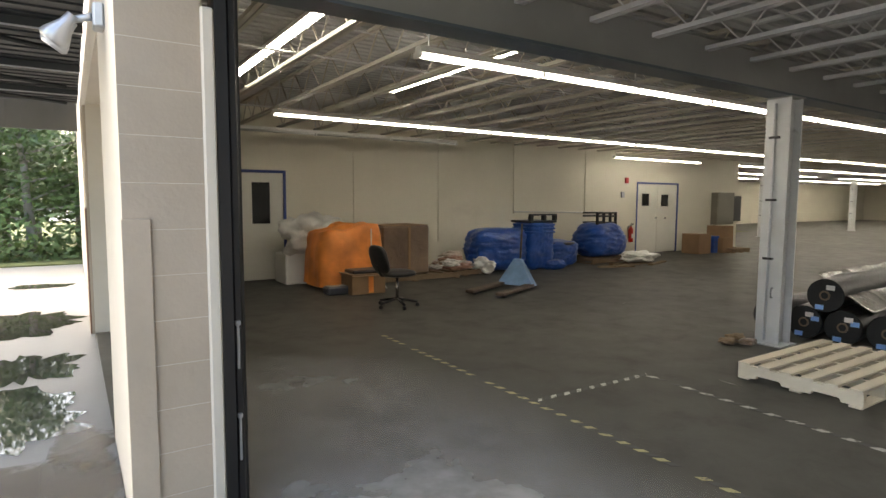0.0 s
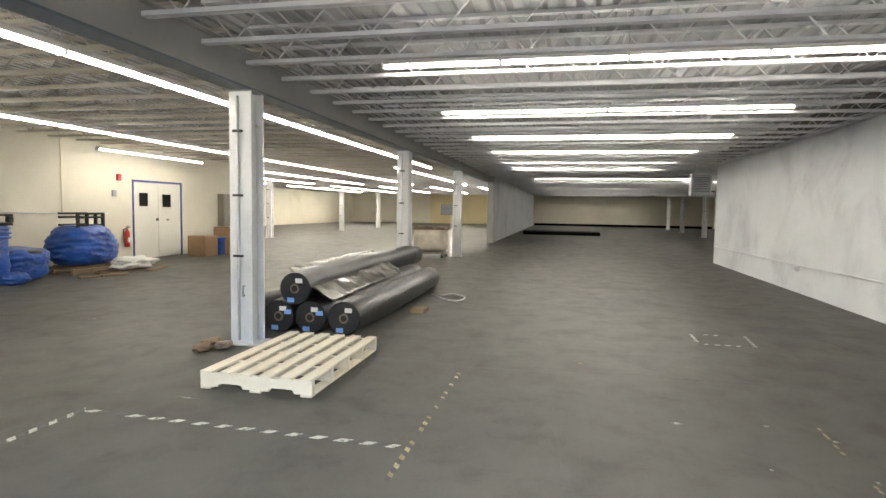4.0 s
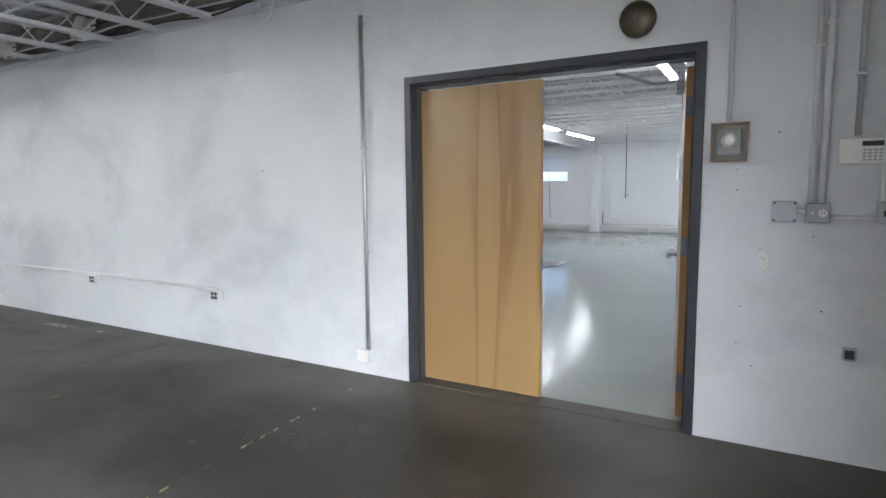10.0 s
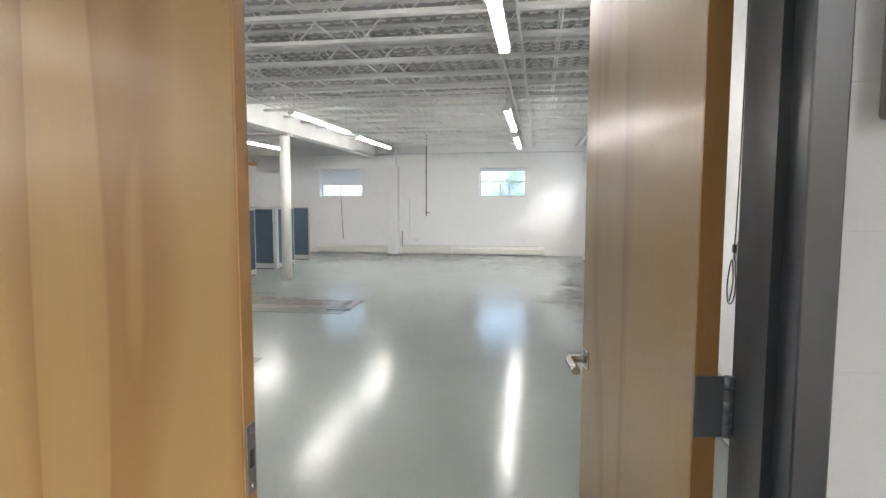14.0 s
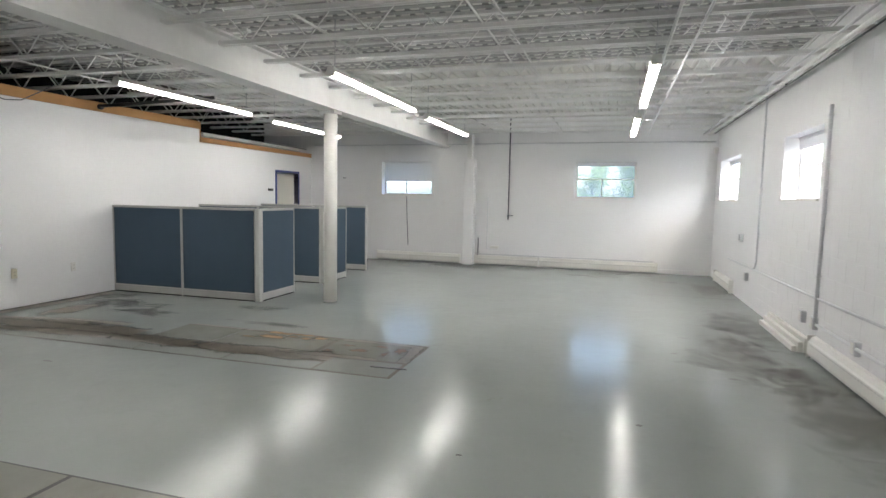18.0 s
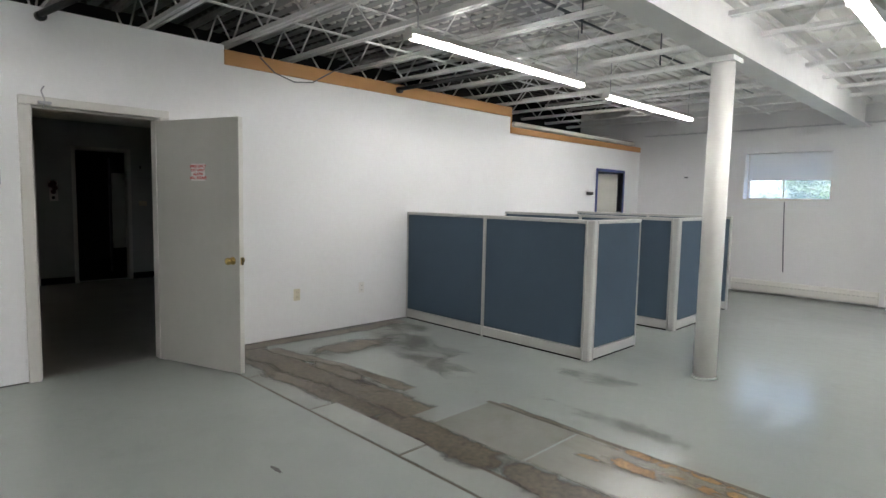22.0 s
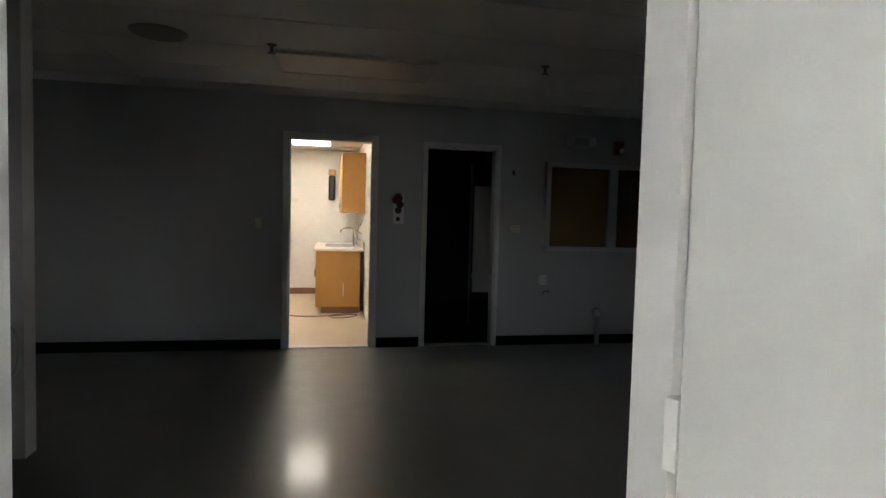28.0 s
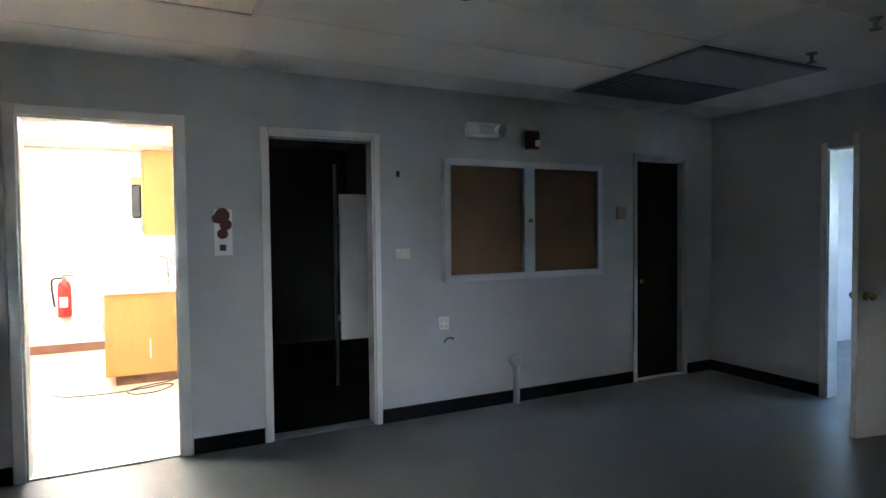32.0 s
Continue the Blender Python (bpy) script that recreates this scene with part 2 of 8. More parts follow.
M_BEAM = surface("grey_beam_paint", (0.30, 0.30, 0.29), 0.45, vary=0.1, big=1.2, dirt=(0.2, 0.18, 0.15), dirt_at=(0.6, 0.85))
M_BLUEGREY = surface("blue_grey_track_paint", (0.10, 0.13, 0.16), 0.4, vary=0.1)
M_OSTEEL = surface("white_joist_paint", (0.76, 0.76, 0.75), 0.45, vary=0.08, big=1.5, small=18, dirt=(0.5, 0.49, 0.46), dirt_at=(0.6, 0.85), dirt_scale=2)
M_ODECK = surface("white_roof_deck", (0.76, 0.755, 0.725), 0.5, vary=0.06, big=0.7, dirt=(0.50, 0.485, 0.43), dirt_at=(0.55, 0.85), dirt_scale=0.9)
# Dark copy of the roof deck: the void's shade is put into its colour.
M_VOIDDECK = surface("void_deck_shade", (0.06, 0.055, 0.048), 0.7, vary=0.3, big=0.8, dirt=(0.14, 0.11, 0.08), dirt_at=(0.55, 0.8), dirt_scale=1.0)
M_COLUMN = surface("white_column_paint", (0.62, 0.625, 0.63), 0.4, vary=0.09, big=2, small=12, dirt=(0.3, 0.29, 0.27), dirt_at=(0.64, 0.8), dirt_scale=4)
M_OCOLUMN = surface("cream_column_paint", (0.74, 0.73, 0.70), 0.35, vary=0.04, big=2)
M_FRAME, nt_f, ln_f, b_f = mat_new("charcoal_frame_paint", 0.3, 0, (0.033, 0.038, 0.047))
n_f = noise_of(nt_f, ln_f, coords(nt_f, ln_f), 9.0, 3)
ln_f.new(mix_of(nt_f, ln_f, (0.028, 0.032, 0.04), (0.04, 0.045, 0.054), n_f), b_f.inputs["Base Color"])
ln_f.new(span(nt_f, ln_f, n_f, 0.24, 0.4), b_f.inputs["Roughness"])
def veneer(name, base, streak, rough, coat):
    """Rotary-cut birch: an even tan sheet, fine grain, and a few long streaks that widen towards the floor."""
    m, nt, ln, b = mat_new(name, rough)
    grain = noise_of(nt, ln, coords(nt, ln, (30, 30, 0.9), False), 3.0, 4, 0.6, 0.3)
    cloud = noise_of(nt, ln, coords(nt, ln, (1.4, 1.4, 0.5), False), 1.2, 3)
    band = noise_of(nt, ln, coords(nt, ln, (2.7, 1.0, 0.22), False), 1.15, 2, 0.4, 0.35)
    c = ramp_of(nt, ln, cloud, [(0.3, tuple(x * 0.86 for x in base)), (0.7, tuple(x * 1.1 for x in base))])
    c = mix_of(nt, ln, c, tuple(x * 0.82 for x in base), span(nt, ln, grain, 0.0, 0.4))
    c = mix_of(nt, ln, c, streak, ramp_of(nt, ln, band, [(0.575, (0, 0, 0)), (0.625, (0.55, 0.55, 0.55)), (0.645, (0.75, 0.75, 0.75)), (0.652, (0.15, 0.15, 0.15)), (0.72, (0, 0, 0))]))
    ln.new(c, b.inputs["Base Color"])
    ln.new(span(nt, ln, grain, rough - 0.06, rough + 0.08), b.inputs["Roughness"])
    b.inputs["Coat Weight"].default_value = coat
    b.inputs["Coat Roughness"].default_value = 0.16
    bump_of(nt, ln, b, grain, 0.03, 0.002)
    return m


M_OAK = veneer("birch_door_veneer", (0.315, 0.205, 0.090), (0.19, 0.098, 0.036), 0.36, 0.35)
M_OAKEDGE = timber("birch_door_edge", (0.40, 0.22, 0.085), (0.26, 0.12, 0.04), 0.4, 2, 6.0)
M_GREYDOOR = surface("grey_door_paint", (0.45, 0.45, 0.415), 0.45, vary=0.05, big=1.2, own=True, dirt=(0.28, 0.275, 0.25), dirt_at=(0.65, 0.9))
M_GFRAME = surface("off_white_frame_paint", (0.60, 0.59, 0.555), 0.4, vary=0.05)
M_BLUE = surface("blue_frame_paint", (0.03, 0.055, 0.22), 0.4, vary=0.1)
M_CREAMDOOR = surface("cream_door_paint", (0.66, 0.64, 0.57), 0.4, vary=0.05, dirt=(0.5, 0.47, 0.4), dirt_at=(0.66, 0.9))
M_DARKGLASS = surface("dark_vision_glass", (0.02, 0.02, 0.02), 0.12, vary=0.1, bump=0)
M_CHROME = surface("brushed_chrome", (0.62, 0.62, 0.63), 0.25, 1.0, vary=0.05, bump=0)
M_BRASS = surface("polished_brass", (0.72, 0.52, 0.2), 0.22, 1.0, vary=0.05, bump=0)
M_BUTT = surface("satin_hinge_steel", (0.20, 0.215, 0.25), 0.35, 0.5, vary=0.1)
M_HINGE = surface("grey_hinge_steel", (0.12, 0.13, 0.15), 0.4, 0.6, vary=0.1)
M_GALV = surface("galvanised_steel", (0.50, 0.51, 0.53), 0.35, 0.7, vary=0.12, big=3)
M_CONDUIT = surface("painted_conduit", (0.62, 0.63, 0.65), 0.45, vary=0.06)
M_BOXGREY = surface("grey_box_metal", (0.34, 0.35, 0.37), 0.4, 0.3, vary=0.08)
M_PLASTW = surface("white_plastic", (0.72, 0.71, 0.68), 0.4, vary=0.04, bump=0)
M_IVORY = surface("ivory_plastic", (0.62, 0.57, 0.43), 0.4, vary=0.04, bump=0)
M_PLASTK = surface("black_plastic", (0.014, 0.014, 0.015), 0.4, vary=0.15)
M_FABRIC = surface("blue_panel_fabric", (0.062, 0.098, 0.138), 0.9, vary=0.07, big=1.2, small=160, bump=0.25)
M_PTRIM = surface("grey_panel_trim", (0.50, 0.50, 0.48), 0.4, vary=0.05)
M_ORANGE = film_wrap("orange_tarp", (0.84, 0.25, 0.05), 0.5, 0.3, 5.0)
M_WRAPB = film_wrap("blue_stretch_wrap", (0.004, 0.060, 0.30), 0.34, 0.5, 3.0, (1, 1, 2.2), 0.35)
M_WRAPK = film_wrap("black_stretch_wrap", (0.008, 0.009, 0.010), 0.38, 0.35, 3.0, (0.5, 3.5, 3.5), 0.12)
M_WRAPK.node_tree.nodes["Principled BSDF"].inputs["Specular IOR Level"].default_value = 0.35
M_WRAPG = film_wrap("clear_film_over_grey", (0.36, 0.355, 0.32), 0.2, 0.8, 3.0, (2.6, 0.7, 0.7), 1.0)
M_POLY = film_wrap("white_poly_sheet", (0.68, 0.67, 0.63), 0.35, 0.9, 5.0)
M_ROLLBLK = surface("black_geotextile", (0.012, 0.013, 0.015), 0.6, vary=0.3, small=50, bump=0.3)
M_CARD = surface("brown_cardboard", (0.27, 0.165, 0.09), 0.8, vary=0.1, big=2, own=True)
M_CARDG = film_wrap("film_wrapped_cardboard", (0.17, 0.115, 0.08), 0.3, 0.4, 4.0)
M_BLUESTICK = surface("blue_sticker", (0.22, 0.42, 0.85), 0.4, vary=0.1, bump=0)
M_PINE = timber("new_pallet_pine", (0.77, 0.69, 0.55), (0.66, 0.55, 0.40), 0.7, 0, 5.0)
M_OLDPINE = timber("old_pallet_wood", (0.22, 0.155, 0.095), (0.12, 0.08, 0.045), 0.8, 0, 5.0)
M_STUD = timber("raw_lumber_cap", (0.50, 0.26, 0.105), (0.36, 0.165, 0.06), 0.65, 1, 5.0)
M_TAPEW = surface("worn_white_tape", (0.58, 0.57, 0.52), 0.5, vary=0.2, small=40, dirt=(0.12, 0.115, 0.10), dirt_at=(0.5, 0.62), dirt_scale=22)
M_TAPEY = surface("worn_yellow_tape", (0.46, 0.40, 0.20), 0.5, vary=0.25, small=40, dirt=(0.13, 0.115, 0.08), dirt_at=(0.5, 0.64), dirt_scale=22)
M_TAPEOLD = surface("faded_ochre_tape", (0.26, 0.21, 0.10), 0.6, vary=0.3, small=60)
M_TAPEK = surface("worn_black_tape", (0.045, 0.044, 0.042), 0.5, vary=0.2, small=40)
M_JACK = surface("faded_blue_enamel", (0.22, 0.38, 0.60), 0.45, vary=0.15, big=5, own=True)
M_JACKFORK = surface("rusty_fork_steel", (0.16, 0.115, 0.085), 0.6, 0.3, vary=0.3, big=6)
M_CANVAS = surface("dirty_canvas", (0.50, 0.45, 0.38), 0.9, vary=0.15, big=4, own=True, dirt=(0.3, 0.24, 0.18), dirt_at=(0.55, 0.8), dirt_scale=3)
M_RED = surface("extinguisher_red", (0.52, 0.025, 0.015), 0.3, vary=0.06, bump=0)
M_REDTEXT = surface("red_sign_print", (0.52, 0.02, 0.025), 0.6, vary=0.1, bump=0)
M_PAPER = surface("white_sign_paper", (0.74, 0.70, 0.68), 0.7, vary=0.04, bump=0)
M_CORK = surface("cork_board", (0.30, 0.165, 0.075), 0.85, vary=0.15, small=120, bump=0.2)
M_ALU = surface("aluminium_frame", (0.55, 0.56, 0.58), 0.35, 0.8, vary=0.05, bump=0)
M_CAB = timber("honey_cabinet_veneer", (0.56, 0.29, 0.085), (0.42, 0.19, 0.05), 0.4, 2, 4.0, 0.2)
M_COUNTER = surface("pale_laminate", (0.66, 0.60, 0.52), 0.3, vary=0.05)
M_KBASE = surface("brown_cove_base", (0.24, 0.12, 0.075), 0.4, vary=0.1)
M_CEILT = surface("acoustic_tile", (0.72, 0.71, 0.675), 0.85, vary=0.05, small=60, bump=0.3, vary_object=0.0)
M_DIFFUSER = surface("prismatic_diffuser", (0.80, 0.75, 0.66), 0.3, vary=0.05, small=90, bump=0.4)
M_SLAB = surface("worn_slab_concrete", (0.28, 0.295, 0.275), 0.22, vary=0.07, big=1.5, small=25, bump=0.06, dirt=(0.22, 0.21, 0.18), dirt_at=(0.55, 0.9), dirt_scale=1.6, vary_object=0.05)


def grime(name, color, rough, lo, hi, scale, most=0.6, edge=0.42):
    """A thin see-through film that thins out in ragged patches towards its rim."""
    m, nt, ln, b = mat_new(name, rough, 0, color)
    v = coords(nt, ln)
    n1, n2 = noise_of(nt, ln, v, scale, 7 if edge < 0.5 else 3, 0.68 if edge < 0.5 else 0.5, 0.8 if edge < 0.5 else 0.2), noise_of(nt, ln, v, scale * 9, 3)
    ln.new(ramp_of(nt, ln, n2, [(0.3, tuple(c * 0.6 for c in color)), (0.7, tuple(c * 1.35 for c in color))]), b.inputs["Base Color"])
    uv = nt.new("ShaderNodeUVMap")
    sep = nt.new("ShaderNodeSeparateXYZ")
    ln.new(uv.outputs[0], sep.inputs[0])
    add = nt.new("ShaderNodeMath")
    add.operation = "SUBTRACT"
    ln.new(n1, add.inputs[0])
    ln.new(span(nt, ln, sep.outputs["X"], 0.0, edge), add.inputs[1])
    ln.new(fade(nt, ln, add.outputs[0], lo, hi, most), b.inputs["Alpha"])
    return m


M_STAIN = grime("brown_grime_film", (0.14, 0.125, 0.10), 0.4, 0.2, 0.5, 2.4, 0.5)
M_STREAK = grime("brown_streak_film", (0.088, 0.070, 0.042), 0.35, 0.06, 0.42, 3.2, 0.9)
M_REDRUST = grime("red_rust_film", (0.16, 0.078, 0.04), 0.5, 0.08, 0.42, 9.0, 0.8)
# Pale film: dust, and the daylight from the dock put into colour.
M_DAYFILM = grime("pale_dust_and_daylight", (0.36, 0.365, 0.37), 0.45, -0.3, 0.75, 0.5, 0.72, 0.85)
M_BED = surface("brown_joint_dirt", (0.080, 0.066, 0.045), 0.6, vary=0.25, big=3, small=30)
M_SPOT = grime("thin_white_paint_film", (0.50, 0.49, 0.45), 0.5, 0.1, 0.55, 26.0, 0.7)
M_WETDIRT = grime("brown_wet_silt", (0.17, 0.13, 0.09), 0.25, 0.02, 0.2, 2.0)
M_GRIMESHADE = grime("black_grime_and_shade", (0.022, 0.018, 0.013), 0.45, -0.2, 0.5, 0.9, 0.75, 0.7)
M_RUST = grime("ochre_rust_film", (0.30, 0.175, 0.06), 0.5, 0.08, 0.45, 6.0, 0.8)
M_BBHEAT = surface("cream_heater_enamel", (0.69, 0.68, 0.64), 0.35, vary=0.05, dirt=(0.42, 0.35, 0.26), dirt_at=(0.68, 0.9), dirt_scale=4)
M_ACPANEL = surface("ac_beige_plastic", (0.30, 0.26, 0.20), 0.5, vary=0.08)
M_PLY = timber("old_plywood", (0.50, 0.45, 0.36), (0.38, 0.33, 0.25), 0.7, 2, 4.0)
M_ASPHALT = surface("wet_asphalt", (0.30, 0.297, 0.288), 0.4, vary=0.15, big=0.5, small=60, bump=0.2, dirt=(0.26, 0.25, 0.23), dirt_at=(0.5, 0.7), dirt_scale=0.6)
M_WATER, nt_, ln_, bw_ = mat_new("puddle_water", 0.03, 0, (0.05, 0.05, 0.045))
M_BARK = surface("grey_birch_bark", (0.34, 0.32, 0.28), 0.85, vary=0.3, big=3, small=20, bump=0.4)
M_LEAF = surface("green_leaves", (0.14, 0.215, 0.07), 0.5, vary=0.4, big=1.2, small=9, bump=0)
M_CANOPY = surface("dark_canopy_deck", (0.026, 0.030, 0.034), 0.6, 0.1, vary=0.2)
M_GRASS = surface("verge_grass", (0.16, 0.18, 0.06), 0.9, vary=0.3, big=2)
M_TUBE = emitter("lit_tube", (1.0, 0.985, 0.95), TUBE_POWER)
M_FARTUBE = emitter("lit_far_tube", (1.0, 0.97, 0.90), TUBE_POWER * 2.0)
M_OTUBE = emitter("lit_office_tube", (0.98, 0.98, 1.0), OFFICE_POWER)
M_KTUBE = emitter("lit_kitchen_lens", (1.0, 0.93, 0.82), KITCHEN_POWER)
M_DEADTUBE = surface("dead_tube_glass", (0.55, 0.55, 0.53), 0.3, vary=0.05, bump=0)
M_GLASS, ntg, lng, bg = mat_new("window_glass", 0.02, 0, (0.70, 0.73, 0.76))
bg.inputs["Transmission Weight"].default_value, bg.inputs["IOR"].default_value = 1.0, 1.15
# Tint dims the daylight; the translucent share paints a pale haze over the view.
M_HAZEPANE, ntd, lnd, bd = mat_new("hazed_window_glass", 0.05, 0, (0.85, 0.87, 0.9))
mxd, trd, tld = ntd.new("ShaderNodeMixShader"), ntd.new("ShaderNodeBsdfTransparent"), ntd.new("ShaderNodeBsdfTranslucent")
tld.inputs["Color"].default_value = (0.72, 0.78, 0.88, 1)
trd.inputs["Color"].default_value = (0.60, 0.63, 0.67, 1)
lnd.new(span(ntd, lnd, noise_of(ntd, lnd, coords(ntd, lnd), 4.0, 4), 0.06, 0.16), mxd.inputs[0])
lnd.new(trd.outputs[0], mxd.inputs[1])
lnd.new(tld.outputs[0], mxd.inputs[2])
lnd.new(mxd.outputs[0], next(n for n in ntd if n.type == "OUTPUT_MATERIAL").inputs["Surface"])
M_CLEAR, ntc, lnc, bc = mat_new("clear_acrylic", 0.06, 0, (0.92, 0.92, 0.9))
bc.inputs["Transmission Weight"].default_value, bc.inputs["IOR"].default_value = 1.0, 1.06
M_BLIND, ntb, lnb, bb_ = mat_new("white_blind", 0.6, 0, (0.75, 0.75, 0.76))
mxb, tlb = ntb.new("ShaderNodeMixShader"), ntb.new("ShaderNodeBsdfTranslucent")
tlb.inputs["Color"].default_value = (0.80, 0.80, 0.82, 1)
lnb.new(span(ntb, lnb, noise_of(ntb, lnb, coords(ntb, lnb), 3.0, 3), 0.26, 0.4), mxb.inputs[0])
lnb.new(bb_.outputs[0], mxb.inputs[1])
lnb.new(tlb.outputs[0], mxb.inputs[2])
lnb.new(mxb.outputs[0], next(n for n in ntb if n.type == "OUTPUT_MATERIAL").inputs["Surface"])

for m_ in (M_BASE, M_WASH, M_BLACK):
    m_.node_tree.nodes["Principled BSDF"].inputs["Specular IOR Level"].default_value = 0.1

# ---- helpers of this scene ----
def box(bm, x0, x1, y0, y1, z0, z1, bev=0.0):
    vs = [bm.verts.new((x, y, z)) for z in (z0, z1) for y in (y0, y1) for x in (x0, x1)]
    fs = [bm.faces.new([vs[i] for i in q]) for q in ((0, 2, 3, 1), (4, 5, 7, 6), (0, 1, 5, 4), (2, 6, 7, 3), (0, 4, 6, 2), (1, 3, 7, 5))]
    if bev:
        es = list({e for f_ in fs for e in f_.edges})
        bmesh.ops.bevel(bm, geom=es, offset=bev, segments=1, profile=0.5, affect="EDGES")
    return vs


def rod(bm, a, b, r, n=8, r2=None, cap=True):
    a, b = Vector(a), Vector(b)
    d = (b - a).normalized()
    u = d.orthogonal().normalized()
    w = d.cross(u)
    r2 = r if r2 is None else r2
    ring = [[bm.verts.new(p + rr * (math.cos(2 * math.pi * (i + 0.5) / n) * u + math.sin(2 * math.pi * (i + 0.5) / n) * w)) for i in range(n)] for p, rr in ((a, r), (b, r2))]
    for i in range(n):
        bm.faces.new((ring[0][i], ring[0][(i + 1) % n], ring[1][(i + 1) % n], ring[1][i])).smooth = n > 6
    if cap:
        bm.faces.new(ring[0][::-1])
        bm.faces.new(ring[1])


def pipe(bm, pts, r, n=8):
    for a, b in zip(pts, pts[1:]):
        rod(bm, a, b, r, n)


def spun(bm, profile, n=20, axis=(0, 0, 1), at=(0, 0, 0)):
    """A turned shape: profile of (radius, height) along an axis."""
    ax = Vector(axis).normalized()
    u = ax.orthogonal().normalized()
    w = ax.cross(u)
    at = Vector(at)
    rings = []
    for r, h in profile:
        rings.append([bm.verts.new(at + ax * h + max(r, 1e-4) * (math.cos(2 * math.pi * i / n) * u + math.sin(2 * math.pi * i / n) * w)) for i in range(n)])
    for p, q in zip(rings, rings[1:]):
        for i in range(n):
            bm.faces.new((p[i], p[(i + 1) % n], q[(i + 1) % n], q[i])).smooth = True
    bm.faces.new(rings[0][::-1])
    bm.faces.new(rings[-1])


def mesh_of(name, bm, mat):
    bmesh.ops.recalc_face_normals(bm, faces=bm.faces)
    me = bpy.data.meshes.new(name)
    bm.to_mesh(me)
    bm.free()
    me.materials.append(mat)
    return me


def part(name, bm, mat, parent=None, label=""):
    ob = new(name, bm if isinstance(bm, bpy.types.Mesh) else mesh_of(name, bm, mat))
    ob.parent = parent
    if label:
        ob["label"] = label
    return ob


def thing(name, m, label, category, group=""):
    ob = new(name)
    ob.empty_display_size = 0.1
    ob.matrix_world = m if isinstance(m, Matrix) else Matrix.Translation(m)
    return tagged(ob, label, category, group)


def setting(name, bm, mat, label, category):
    ob = part(name, bm, mat)
    return tagged(ob, label, category, kind="structure")


def solid(name, mat, label, category, *boxes, bev=0.0):
    bm = bmesh.new()
    for b in boxes:
        box(bm, *b, bev=bev)
    return setting(name, bm, mat, label, category)


def boxpart(name, mat, parent, *boxes, bev=0.0, label=""):
    bm = bmesh.new()
    for b in boxes:
        box(bm, *b, bev=bev)
    return part(name, bm, mat, parent, label)


def rodpart(name, mat, parent, pts, r, n=8, label=""):
    bm = bmesh.new()
    pipe(bm, pts, r, n)
    return part(name, bm, mat, parent, label)


def pierced(bm, axis, t0, t1, a0, a1, z0, z1, holes):
    """A wall across `axis` from t0 to t1 thick, a0 to a1 long, with holes (a0, a1, z0, z1) right through it."""
    A = sorted({a0, a1, *(v for h in holes for v in h[:2])})
    Z = sorted({z0, z1, *(v for h in holes for v in h[2:])})
    A, Z = [a for a in A if a0 <= a <= a1], [z for z in Z if z0 <= z <= z1]
    def full(i, j):
        if not (0 <= i < len(A) - 1 and 0 <= j < len(Z) - 1):
            return False
        a, z = (A[i] + A[i + 1]) / 2, (Z[j] + Z[j + 1]) / 2
        return not any(h[0] < a < h[1] and h[2] < z < h[3] for h in holes)
    def P(t, a, z):
        return bm.verts.new((t, a, z) if axis == "x" else (a, t, z))
    for i in range(len(A) - 1):
        for j in range(len(Z) - 1):
            if not full(i, j):
                continue
            p, q, r, s = A[i], A[i + 1], Z[j], Z[j + 1]
            for t in (t0, t1):
                bm.faces.new([P(t, p, r), P(t, q, r), P(t, q, s), P(t, p, s)])
            for hit, e in (((i - 1, j), ((p, r), (p, s))), ((i + 1, j), ((q, r), (q, s))), ((i, j - 1), ((p, r), (q, r))), ((i, j + 1), ((p, s), (q, s)))):
                if not full(*hit):
                    bm.faces.new([P(t0, *e[0]), P(t1, *e[0]), P(t1, *e[1]), P(t0, *e[1])])
    bmesh.ops.remove_doubles(bm, verts=bm.verts, dist=1e-5)


def wall(name, mat, label, axis, t0, t1, a0, a1, z0, z1, holes=()):
    bm = bmesh.new()
    pierced(bm, axis, t0, t1, a0, a1, z0, z1, holes)
    return setting(name, bm, mat, label, "wall")

# ---- outdoors: ground, verge, puddles ----
GZ = -0.03
solid("ground", M_ASPHALT, "wet grey asphalt yard around the building", "ground", (-400, 400, -400, 400, GZ - 0.5, GZ))
solid("verge", M_GRASS, "grassy verge at the edge of the yard", "grass", (-30, 30, 15.2, 45, GZ, GZ + 0.03), (-40, 40, -50, -22.5, GZ, GZ + 0.03), (-40, -3.5, -50, -10, GZ, GZ + 0.035))


